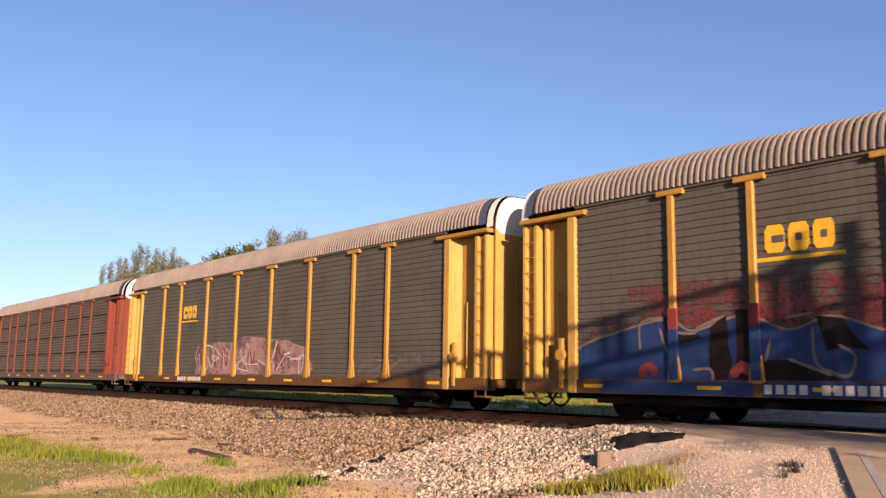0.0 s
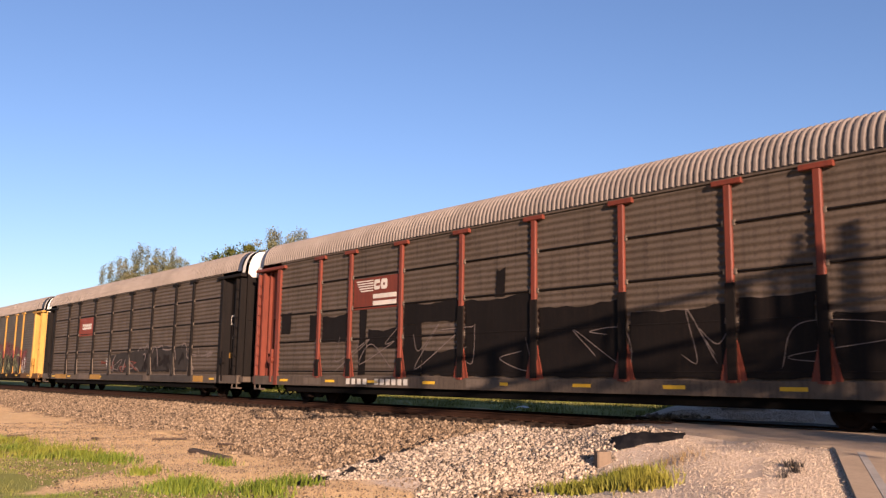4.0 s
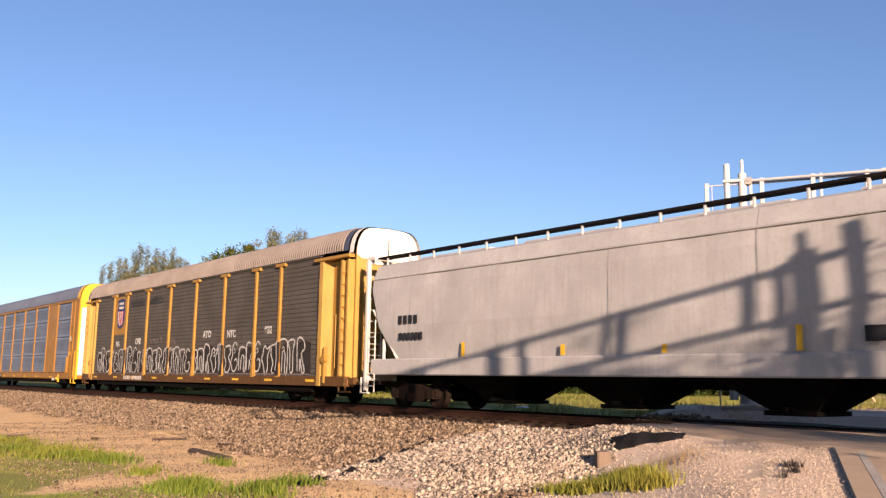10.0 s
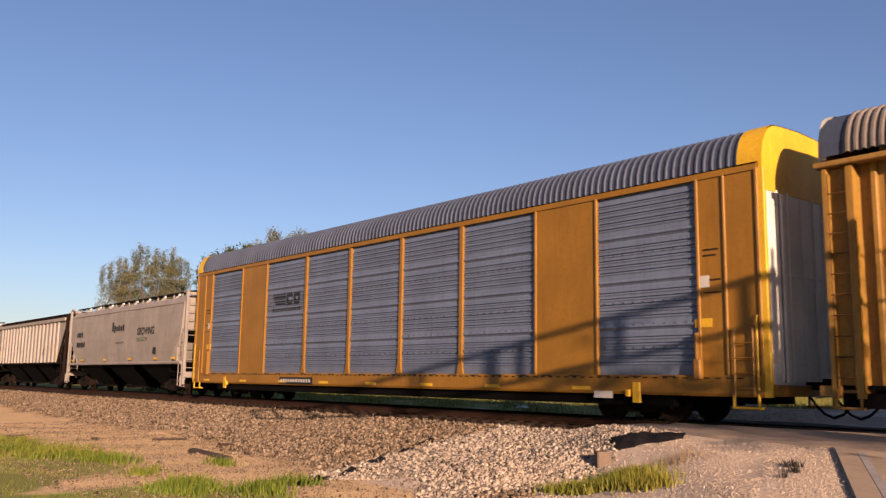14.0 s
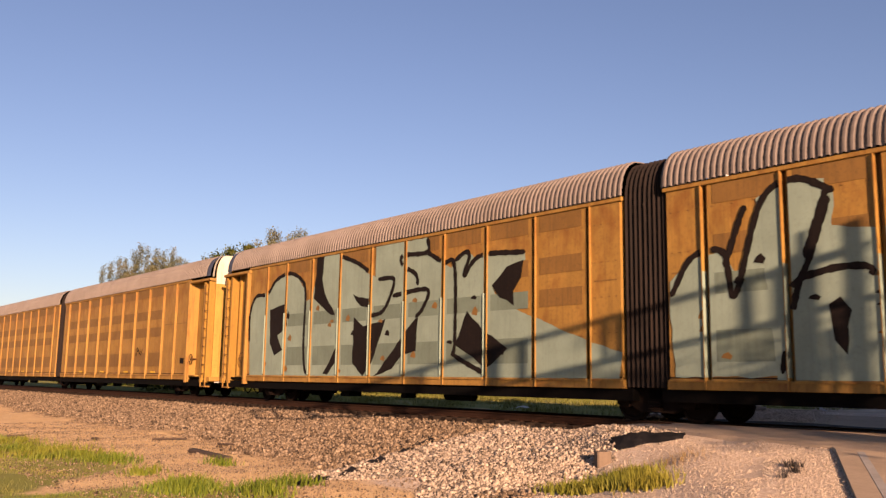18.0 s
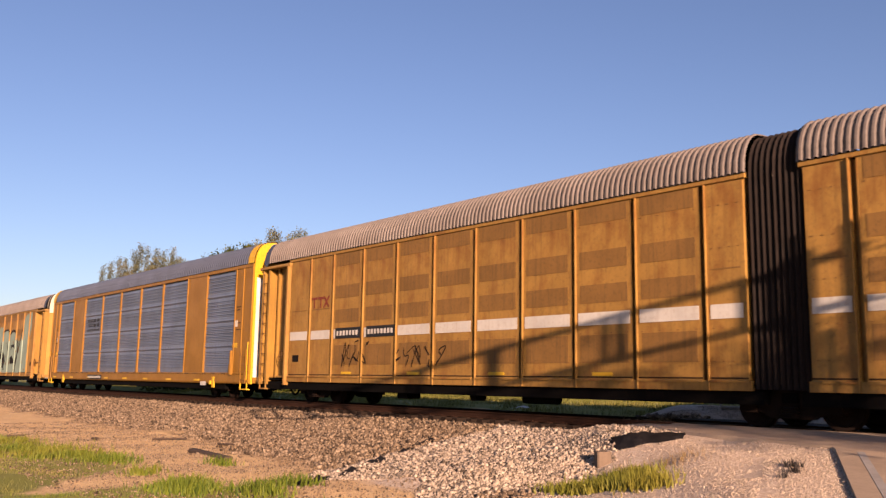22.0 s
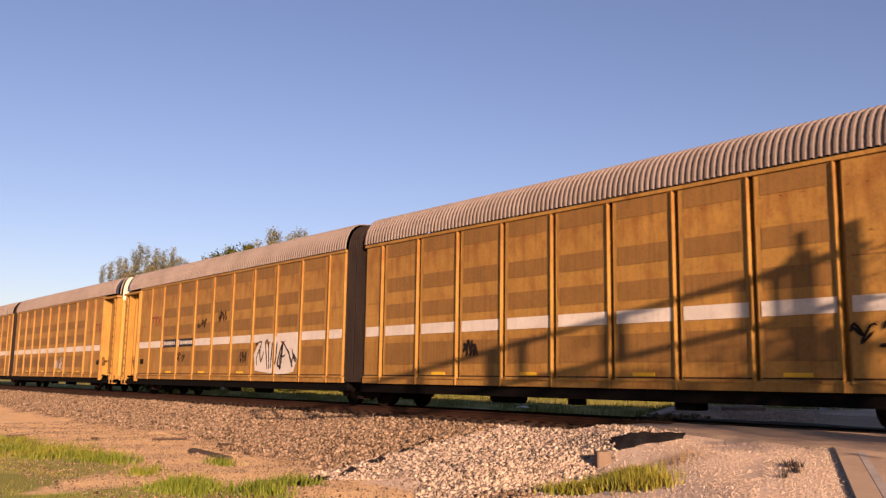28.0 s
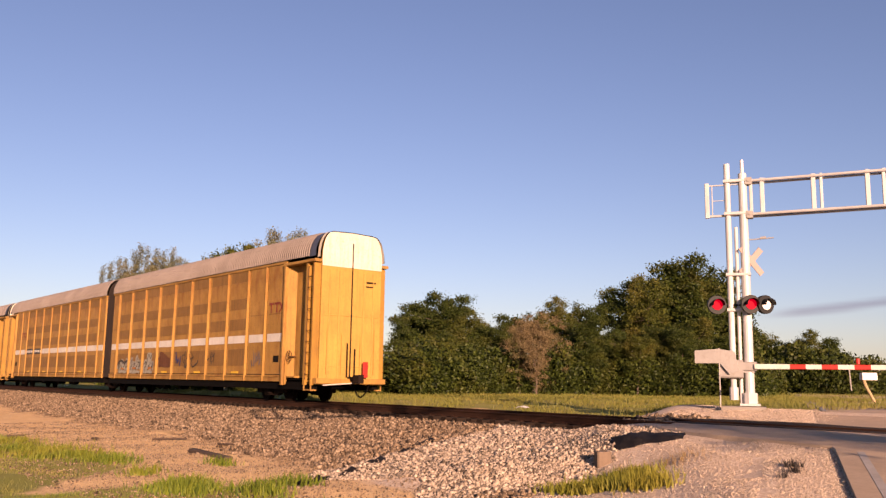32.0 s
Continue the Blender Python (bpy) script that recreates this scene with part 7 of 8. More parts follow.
marks(c_car, "sill_patch", [(-11.0, -7.1, 0.62, 0.9), (-6.9, -2.6, 0.62, 0.9)], SPRAY_BLUE, -1.5108)
marks(c_car, "sill_patch", [(-2.2, 2.9, 0.62, 0.9), (3.1, 5.4, 0.62, 0.9), (5.8, 9.4, 0.62, 0.9)], SPRAY_DARK, -1.5108)
scrawl(c_car, "graffiti_line", (9.0, 10.4, 0.9, 2.0), 3, 0.07, SPRAY_WHITE, surf_posted, 0.02, 11)
# d: red plate, pale scribbles
marks(d_car, "emblem_plate", [(-6.9, -4.45, 3.04, 4.06)], RED_LOGO, SHEET_Y - 0.02, "red plate with a pale emblem")
block_emblem(d_car, -6.3, -4.75, 3.4, 3.72, CREAM, SHEET_Y - 0.026, 5, RED_LOGO)
painted_fill(d_car, "graffiti_fill", [(-1.25, 1.03), (-1.31, 1.90), (0.59, 2.00), (1.65, 1.97), (2.63, 2.17), (4.44, 2.11), (4.80, 2.23), (5.72, 2.27), (7.10, 2.10), (7.88, 2.22), (8.39, 2.27), (8.97, 1.60), (8.88, 1.06)], SPRAY_SOOT, surf_posted, 0.02, "dull dark grey sprayed letters")
for pts in ([(4.45, 1.90), (4.74, 2.23), (5.04, 2.09), (5.19, 1.67), (5.23, 1.34)], [(5.10, 2.17), (5.72, 2.27), (5.78, 2.11), (6.33, 2.05), (6.80, 2.07)], [(7.01, 1.10), (6.96, 1.64), (7.20, 2.02), (7.31, 1.55)], [(7.93, 2.07), (8.02, 2.28), (8.35, 2.26), (8.53, 1.97), (8.53, 1.72), (8.84, 1.57), (9.40, 1.13)], [(-1.17, 1.08), (-0.67, 1.18), (-0.94, 1.48), (-0.46, 1.93)], [(2.57, 2.04), (2.90, 2.21), (3.11, 2.11)], [(3.37, 2.28), (3.50, 2.10), (3.82, 2.35), (4.07, 2.12), (4.13, 2.38)], [(3.31, 1.88), (3.64, 1.88), (3.58, 1.57)]):
    spray(d_car, "graffiti_line", pts, 0.075, SPRAY_DULL, surf_posted, 0.026)
scrawl(d_car, "graffiti_line", (3.2, 8.2, 1.0, 1.9), 9, 0.16, SPRAY_DARK, surf_posted, 0.022, 13)
scrawl(d_car, "graffiti_line", (-2.6, 3.0, 1.0, 1.7), 6, 0.05, SPRAY_DULL, surf_posted, 0.024, 12)
scrawl(d_car, "graffiti_line", (-2.4, 2.6, 1.0, 1.6), 4, 0.07, MAROON, surf_posted, 0.023, 15)
scrawl(d_car, "graffiti_line", (9.1, 11.1, 1.6, 2.1), 4, 0.05, SPRAY_DULL, surf_posted, 0.02, 14)
sleeves(d_car, [q for q in POSTS_A if -2 < q < 8], 0.108, -1.54, [(0.93, 1.9, SPRAY_SOOT)])
for k, (xa, xb) in enumerate(((-10.8, -8.6), (-6.2, -4.6), (-4.3, -2.6), (3.9, 4.3), (9.4, 10.4), (11.5, 12.2))):
    marks(d_car, "sill_patch", [(xa, xb, 0.64, 0.89)], GUSSET_TAN if k % 2 else YELLOW, -1.515)
marks(d_car, "sill_patch", [(-2.4, 3.6, 0.62, 0.9)], SPRAY_GREY, -1.515)
marks(d_car, "sill_patch", [(4.5, 9.2, 0.62, 0.9)], SPRAY_GREY, -1.515)
scrawl(d_car, "graffiti_tag", (-1.9, -1.3, 1.25, 1.75), 6, 0.04, SPRAY_WHITE, surf_posted, 0.025, 18)
# notices on the dark end panel
for x0, x1, z0, z1 in ((12.25, 12.72, 3.32, 3.36), (12.25, 12.72, 2.96, 3.0), (12.25, 12.29, 3.0, 3.32), (12.68, 12.72, 3.0, 3.32), (12.35, 12.6, 2.5, 2.54), (12.4, 12.55, 2.4, 2.43)):
    marks(d_car, "pale_bar", [(x0, x1, z0, z1)], CREAM, -1.232)
marks(d_car, "placard", [(12.2, 12.75, 1.62, 1.84)], YELLOW, -1.232)
# e: maroon plate, black overpaint
marks(e_car, "emblem_plate", [(-6.85, -4.36, 3.06, 4.07)], MAROON, SHEET_Y - 0.02, "maroon plate with a pale emblem")
for k in range(5):
    marks(e_car, "emblem_bar", [(-6.7 + 0.06 * k, -5.75, 3.95 - k * 0.08, 3.99 - k * 0.08)], CREAM, SHEET_Y - 0.026)
block_emblem(e_car, -5.72, -4.95, 3.66, 3.98, CREAM, SHEET_Y - 0.026, 2, MAROON)
marks(e_car, "emblem_bar", [(-5.75, -4.5, 3.38, 3.52), (-5.75, -4.5, 3.16, 3.30)], CREAM, SHEET_Y - 0.026)
for k, (x0, x1, z0, z1) in enumerate(((-11.6, -10.9, 2.43, 3.2), (-9.6, -9.06, 2.1, 3.05), (-8.75, -7.15, 2.05, 2.95), (-6.5, -6.08, 0.97, 3.1), (-6.0, -4.4, 1.83, 2.4),
                                      (-4.1, -1.55, 2.5, 3.1), (-4.1, -3.2, 0.97, 2.5), (-3.2, -1.55, 1.0, 1.7), (-1.28, 1.3, 0.97, 3.05), (-0.04, 0.32, 3.06, 3.8),
                                      (1.55, 4.1, 0.97, 2.7), (4.4, 6.9, 0.97, 2.45), (7.15, 8.8, 0.97, 2.6), (9.1, 11.6, 0.97, 2.2))):
    painted_fill(e_car, "overpaint", [(x0, z0), (x0 + 0.03, z1), ((x0 + x1) / 2, z1 - 0.05), (x1, z1 + 0.04), (x1, z0)], BLACKISH, surf_posted, 0.02 + 0.0003 * k, "black overpaint on the lower sheets")
sleeves(e_car, [q for q in POSTS_A if q < -4], 0.108, -1.54, [(0.93, 1.5, BLACKISH)])
sleeves(e_car, [q for q in POSTS_A if q > -2], 0.108, -1.54, [(0.93, 2.9, BLACKISH)])
marks(e_car, "sill_patch", [(-9.8, -8.7, 0.64, 0.87), (-1.15, 0.18, 0.66, 0.89)], GUSSET_TAN, -1.513)
scrawl(e_car, "graffiti_line", (-8, 10.5, 1.1, 2.5), 9, 0.022, SPRAY_DULL, surf_posted, 0.026, 16)
marks(e_car, "pale_bar", [(-7.1 + 0.32 * k, -6.9 + 0.32 * k, 0.68, 0.86) for k in range(4)] + [(-5.5 + 0.3 * k, -5.3 + 0.3 * k, 0.68, 0.86) for k in range(6)], CREAM, -1.512)
scrawl(a_car, "graffiti_line", (-2, 10.5, 1.0, 1.9), 14, 0.05, SPRAY_DULL, surf_posted, 0.022, 17)
# f, g, l, o: emblems and plates of the framed autoracks
marks(f_car, "emblem_bar", [(-8.95, -8.75, 3.5, 3.56), (-8.95, -8.9, 3.5, 4.2), (-8.95, -8.75, 4.14, 4.2), (-7.7, -7.5, 3.5, 3.56), (-7.55, -7.5, 3.5, 4.2), (-7.7, -7.5, 4.14, 4.2)], BLACK, WALL_Y - 0.002)
block_emblem(f_car, -8.7, -7.7, 3.66, 4.04, BLACK, WALL_Y - 0.002, 3, YELLOW_CLEAN)
block_emblem(g_car, -8.95, -7.4, 4.12, 4.72, WHITE, WALL_Y - 0.002, 2, YELLOW_CLEAN)
marks(g_car, "emblem_bar", [(-8.9 + 0.24 * k, -8.74 + 0.24 * k, 3.92, 4.0) for k in range(6)], WHITE, WALL_Y - 0.002)
for cr in (l_car, o_car):
    for k in range(5):
        marks(cr, "emblem_bar", [(-6.68 + 0.05 * k, -5.72, 3.90 - k * 0.09, 3.95 - k * 0.09)], BLACK, PANEL_Y - 0.008)
    block_emblem(cr, -5.68, -4.62, 3.52, 3.95, BLACK, PANEL_Y - 0.008, 2, GALV)
    marks(cr, "emblem_bar", [(-6.68 + 0.15 * k, -6.58 + 0.15 * k, 3.28, 3.40) for k in range(14)], BLACK, PANEL_Y - 0.008)
for cr in (f_car, g_car, l_car, o_car):
    plate(cr, [(-5.8, -3.5, 0.64, 0.88)], -1.512)
    for k in range(26):
        marks(cr, "drain_slot", [(-11.5 + 0.9 * k, -11.15 + 0.9 * k, 0.985, 1.01)], BLACK, -1.512)
    marks(cr, "end_placard", [(9.1, 9.65, 0.5, 0.66)], CREAM, -1.52)
# h: shield, slogan and white outline graffiti
marks(h_car, "emblem_plate", [(-8.85, -7.12, 2.95, 4.92)], YELLOW, SHEET_Y, "yellow plate with a shield emblem")
sh = part("shield", Mesh().prism([(-8.55, 4.72), (-8.45, 4.5), (-8.55, 4.2), (-8.55, 3.65), (-8.4, 3.38), (-8.0, 3.22), (-7.6, 3.38), (-7.45, 3.65), (-7.45, 4.2), (-7.55, 4.5), (-7.45, 4.72), (-8.0, 4.84)], "y", -1.466, -1.458), NAVY, h_car, "navy, red and white shield")
for k in range(6):
    x = -8.4 + k * 0.135
    part("shield_stripe", Mesh().box(x, x + 0.09, -1.470, -1.466, 3.36 + 0.22 * abs(k - 2.5) / 3, 4.16), RED if k % 2 else CREAM, sh)
marks(h_car, "emblem_bar", [(-8.3, -7.7, 4.5, 4.62), (-8.3, -7.7, 4.28, 4.40)], CREAM, -1.466)
words(h_car, "BUILDING", -6.55, 4.28, 0.46, BLACK, -1.462, 0.86)
words(h_car, "AMERICA", -4.1, 4.28, 0.46, BLACK, -1.462, 0.86)
rng_h = random.Random(77)
GLYPHS = (((0.1, 0.0), (0.02, 0.75), (0.2, 1.0), (0.75, 1.0), (0.95, 0.8), (0.9, 0.0), (0.7, 0.02), (0.68, 0.6), (0.42, 0.62), (0.35, 0.0)),
          ((0.1, 0.95), (0.85, 1.0), (0.95, 0.7), (0.72, 0.55), (1.0, 0.3), (0.8, 0.0), (0.4, -0.04), (0.2, 0.1), (0.35, 0.3), (0.25, 0.5), (0.08, 0.6), (0.1, 0.95)),
          ((-0.05, 0.5), (0.2, 0.35), (0.5, -0.05), (0.75, 0.2), (0.72, 0.6), (1.0, 0.95), (0.6, 0.86), (0.45, 0.97), (0.2, 0.9), (0.15, 0.7), (-0.05, 0.5)),
          ((0.9, 0.88), (0.5, 1.03), (0.15, 0.8), (0.25, 0.58), (0.02, 0.3), (0.25, 0.0), (0.7, 0.0), (0.97, 0.22), (0.75, 0.42), (0.5, 0.35)),
          ((0.35, 0.0), (0.3, 0.6), (0.08, 0.95), (0.82, 1.0), (0.65, 0.6), (0.7, 0.05), (0.5, -0.08), (0.35, 0.0)),
          ((0.1, 0.0), (0.05, 1.0), (0.7, 1.03), (0.92, 0.75), (0.6, 0.55), (0.97, 0.02), (0.72, -0.02), (0.46, 0.4), (0.4, 0.0)))
ORDER = (0, 5, 1, 2, 3, 0, 1, 5, 3, 4, 2, 0, 1, 5, 3, 2, 0, 4, 3, 1, 0, 5, 2, 4, 1, 3, 0, 5, 3, 2, 1, 0, 4, 5)
back = [(-11.3, 0.96)] + [(-11.3 + 0.45 * k, 2.0 + rng_h.uniform(-0.18, 0.16)) for k in range(51)] + [(11.25, 0.96)]
painted_fill(h_car, "graffiti_fill", back, SPRAY_SOOT, surf_posted, 0.003, "dark sprayed letters with white outlines")
for k, kind in enumerate(ORDER):
    x, w = -11.2 + k * 0.65, 0.62 * rng_h.uniform(0.85, 1.2)
    lo, hi = 1.06 + rng_h.uniform(-0.05, 0.06), 2.12 + rng_h.uniform(-0.14, 0.12)
    outline = [(x + px * w + rng_h.uniform(-0.02, 0.02), lo + pz * (hi - lo)) for px, pz in GLYPHS[kind]]
    spray(h_car, "graffiti_outline", outline, 0.062, SPRAY_WHITE, surf_posted, 0.006 + 0.0004 * (k % 5))
    if k % 3 == 1:
        cz = lo + 0.72 * (hi - lo)
        spray(h_car, "graffiti_line", [(x + 0.3 * w, cz), (x + 0.52 * w, cz + 0.08), (x + 0.6 * w, cz - 0.06), (x + 0.36 * w, cz - 0.1)], 0.04, SPRAY_WHITE, surf_posted, 0.008)
for q in POSTS_A[1::2]:
    sleeves(h_car, [q], 0.108, -1.54, [(0.93, 2.15, SPRAY_SOOT)])
for q in POSTS_A[1::2]:
    spray(h_car, "graffiti_outline", [(q - 0.09, 1.1), (q - 0.02, 1.6), (q - 0.07, 2.12), (q + 0.08, 2.18)], 0.05, SPRAY_WHITE, lambda x: -1.5455, 0.002)
spray(h_car, "graffiti_outline", [(-11.25, 1.0), (-6.0, 0.985), (2.0, 0.99), (11.2, 0.985)], 0.05, SPRAY_DULL, surf_posted, 0.012)
for text, x, z in (("MA", -8.46, 2.33), ("OFB", -5.68, 2.4), ("ATO", 2.26, 2.5), ("NTC", 4.57, 2.45), ("932", 7.79, 2.5)):
    words(h_car, text, x, z, 0.4, SPRAY_WHITE, -1.462, 0.95)
for k, bx in enumerate(((-3.84, -2.73, 2.39, 2.66), (-2.5, -2.05, 2.42, 2.72), (-1.1, -0.6, 2.3, 2.62))):
    scrawl(h_car, "graffiti_tag", bx, 3, 0.045, SPRAY_DULL, surf_posted, 0.005, 40 + k)
for cr in (b_car, c_car, h_car):
    marks(cr, "pale_bar", [(-6.86 + 0.24 * k, -6.7 + 0.24 * k, 0.67, 0.85) for k in range(4)] + [(-5.7 + 0.22 * k, -5.54 + 0.22 * k, 0.67, 0.85) for k in range(6)], CREAM, -1.5152)
# i, j, k: the hoppers
marks(i_car, "dark_bar", [(-8.16 + 0.25 * k, -7.98 + 0.25 * k, 2.5, 2.76) for k in range(4)] + [(-8.12 + 0.2 * k, -7.97 + 0.2 * k, 2.02, 2.24) for k in range(6)], BLACK, -1.53)
marks(i_car, "notice_panel", [(5.85, 6.28, 1.64, 1.93)], BLACK, -1.53)
for bx in ((-1.5, -1.36, 1.49, 1.75), (4.55, 4.68, 1.5, 1.99), (8.06, 8.2, 1.6, 2.5), (1.47, 1.6, 1.5, 1.69), (-5.2, -5.06, 1.5, 1.9)):
    marks(i_car, "reflector", [bx], REFLECT, -1.535)
for x in (-7.01, 6.89):
    marks(j_car, "reflector", [(x, x + 0.12, 1.62, 2.6)], REFLECT, -1.51)
for x in (3.55, 4.2):
    marks(j_car, "notice_panel", [(x, x + 0.36, 2.1, 2.45)], BLACK, -1.41)
marks(k_car, "emblem_bar", [(-0.98 + 0.31 * k, -0.76 + 0.31 * k, 3.14 - (0.08 if k == 1 else 0), 3.38 + (0.24 if k == 0 else 0.05 * (k % 2))) for k in range(6)], BLACK, -1.53)
words(k_car, "GROWING", 2.62, 2.85, 0.5, BLACK, -1.532, 0.9)
words(k_car, "together", 2.62, 2.55, 0.36, plain("faded_green_lettering_paint", (0.107, 0.12, 0.075)), -1.532, 1.15)
marks(k_car, "dark_bar", [(-6.82 + 0.26 * k, -6.64 + 0.26 * k, 2.98, 3.24) for k in range(4)] + [(-6.82 + 0.25 * k, -6.64 + 0.25 * k, 2.42, 2.68) for k in range(6)], BLACK, -1.53)
marks(k_car, "dull_bar", [(-0.3 + 0.12 * k, -0.22 + 0.12 * k, 2.5, 2.58) for k in range(10)], SPRAY_DULL, -1.53)
marks(k_car, "notice_panel", [(4.82, 5.22, 1.9, 2.2)], BLACK, -1.53)
for x in (-7.6, -6.0, -2.2, 1.5, 4.9, 7.0):
    marks(k_car, "reflector", [(x, x + 0.5, 1.62, 1.72)], REFLECT, -1.50)
marks(j_car, "dark_bar", [(-6.65 + 0.82 * k, -6.5 + 0.82 * k, 2.5, 2.75) for k in range(6)], SPRAY_GREY, -1.406)
# m, n: plain articulated cars
marks(m_car, "red_bar", [(-18.3 + 0.22 * k, -18.14 + 0.22 * k, 2.22, 2.44) for k in range(4)] + [(-17.2 + 0.18 * k, -17.07 + 0.18 * k, 2.22, 2.44) for k in range(6)], RED_LOGO, WALL_Y)
scrawl(m_car, "graffiti_line", (12.7, 13.7, 1.73, 2.25), 3, 0.05, SPRAY_DARK, surf_articulated, 0.003, 50)
MINT_LEFT = (
    ((-18.77, 0.5), (-18.99, 3.44), (-18.62, 3.95), (-17.47, 4.05), (-16.95, 4.46), (-16.01, 4.65), (-15.29, 4.42), (-14.84, 4.02), (-14.76, 3.53), (-14.29, 3.67), (-14.13, 4.19), (-13.8, 5.04), (-12.58, 5.04), (-11.44, 4.53), (-10.67, 4.13), (-10.45, 4.1), (-10.47, 5.06), (-7.82, 5.03), (-7.78, 4.59), (-6.72, 3.99), (-6.56, 4.2), (-5.98, 4.39), (-5.67, 4.22), (-5.13, 4.23), (-3.72, 4.17), (-3.73, 3.96), (-4.43, 3.81), (-4.99, 3.41), (-4.9, 3.15), (-4.26, 2.81), (-3.54, 2.48), (-3.06, 2.14), (-3.16, 0.78)),
)
MINT_DARKS_LEFT = (
    ((-17.32, 3.4), (-16.05, 3.56), (-16.0, 2.7), (-16.71, 2.42), (-16.26, 1.84), (-16.88, 1.67), (-17.24, 2.18)),
    ((-14.02, 5.01), (-13.53, 5.07), (-13.68, 4.27), (-13.48, 3.78), (-12.76, 2.99), (-13.01, 2.95), (-13.82, 3.4), (-14.2, 3.61)),
    ((-11.72, 3.58), (-11.4, 3.45), (-10.65, 3.39), (-10.64, 3.13), (-11.24, 3.17)),
    ((-11.62, 2.87), (-11.07, 2.52), (-9.85, 2.69), (-10.05, 2.27), (-10.6, 1.37), (-11.03, 0.91), (-11.65, 1.38)),
    ((-10.45, 0.91), (-9.63, 1.56), (-8.35, 2.68), (-8.23, 2.67), (-8.28, 1.68), (-8.97, 1.6), (-9.48, 1.17)),
    ((-6.51, 1.86), (-5.98, 2.76), (-5.29, 2.16), (-4.41, 1.72), (-5.01, 1.28), (-5.25, 1.16), (-5.78, 1.5)),
)
MINT_DARKS_KAY = (
    ((-4.99, 3.41), (-4.43, 3.85), (-3.77, 3.97), (-3.86, 3.54), (-4.17, 3.16), (-4.13, 2.8), (-4.71, 3.05)),
    ((-13.45, 1.0), (-13.04, 1.39), (-12.64, 1.93), (-12.7, 1.39), (-13.11, 1.0)),
)
MINT_LINES_LEFT = (
    ((-18.9, 2.23), (-18.93, 3.3), (-18.5, 3.94), (-17.58, 4.0), (-16.95, 4.46), (-16.01, 4.65), (-15.19, 4.41), (-14.77, 3.89), (-14.78, 2.11), (-14.64, 1.17), (-14.35, 1.0)),
    ((-7.82, 5.03), (-7.82, 4.59), (-9.01, 4.6), (-9.01, 4.3), (-8.36, 3.98), (-8.24, 3.63)),
    ((-7.82, 4.59), (-7.06, 4.21), (-6.56, 4.06), (-6.51, 1.86), (-6.56, 1.56), (-5.29, 1.04)),
    ((-6.56, 4.2), (-6.08, 4.41), (-5.93, 4.25), (-6.14, 3.74), (-5.47, 4.24), (-3.72, 4.17)),
    ((-10.3, 3.98), (-9.47, 3.92), (-9.66, 3.36), (-10.07, 2.93), (-10.86, 2.83)),
    ((-9.52, 3.4), (-7.81, 3.48), (-7.99, 2.94), (-8.35, 2.68)),
    ((-12.49, 4.94), (-11.44, 4.59), (-10.67, 4.18)),
)
MINT_WAVE = (
    ((0.8, 0.98), (0.69, 3.01), (1.29, 3.51), (2.04, 3.55), (2.35, 3.01), (2.93, 4.46), (3.66, 4.83), (4.44, 4.47), (4.34, 3.68), (5.77, 3.6), (5.82, 1.01)),
)
MINT_TAIL = (
    ((-6.63, 2.71), (-5.29, 3.0), (-3.77, 2.59), (-1.51, 1.78), (-0.62, 1.51), (-0.75, 0.85), (-6.44, 0.81)),
)
MINT_RIGHT = (
    ((3.14, 0.89), (2.85, 4.54), (3.44, 4.87), (4.28, 4.74), (4.22, 3.83), (5.24, 3.69), (5.88, 3.77), (6.27, 4.23), (7.47, 4.12), (8.05, 3.84), (8.87, 3.65), (9.14, 3.29), (9.53, 4.28), (10.48, 4.23), (10.54, 3.36), (10.92, 3.92), (12.03, 3.97), (12.39, 3.58), (12.8, 3.74), (13.84, 3.79), (14.63, 3.29), (14.87, 2.8), (15.16, 2.24), (15.6, 3.39), (16.03, 4.24), (16.24, 4.53), (16.65, 4.86), (17.62, 4.97), (18.13, 5.01), (18.11, 3.97), (17.88, 3.51), (17.56, 2.96), (17.54, 0.98)),
)
MINT_DARKS_RIGHT = (
    ((4.22, 2.33), (4.44, 2.45), (4.64, 2.19), (4.51, 1.43), (4.31, 1.69)),
    ((10.39, 3.21), (10.48, 2.77), (11.42, 2.14), (11.69, 1.78), (11.3, 1.27), (10.92, 1.27), (10.67, 1.91), (10.11, 1.92), (10.06, 1.28), (10.55, 0.8), (10.06, 1.06), (9.72, 1.49), (10.1, 2.24)),
    ((12.89, 2.44), (13.34, 2.9), (13.97, 2.91), (14.22, 2.56), (13.98, 2.67), (13.47, 2.75)),
    ((12.96, 1.94), (13.48, 2.12), (14.23, 1.72), (13.99, 1.59), (13.23, 1.55)),
    ((14.87, 2.25), (14.91, 1.89), (14.54, 0.94), (14.3, 0.84), (14.41, 1.53)),
)
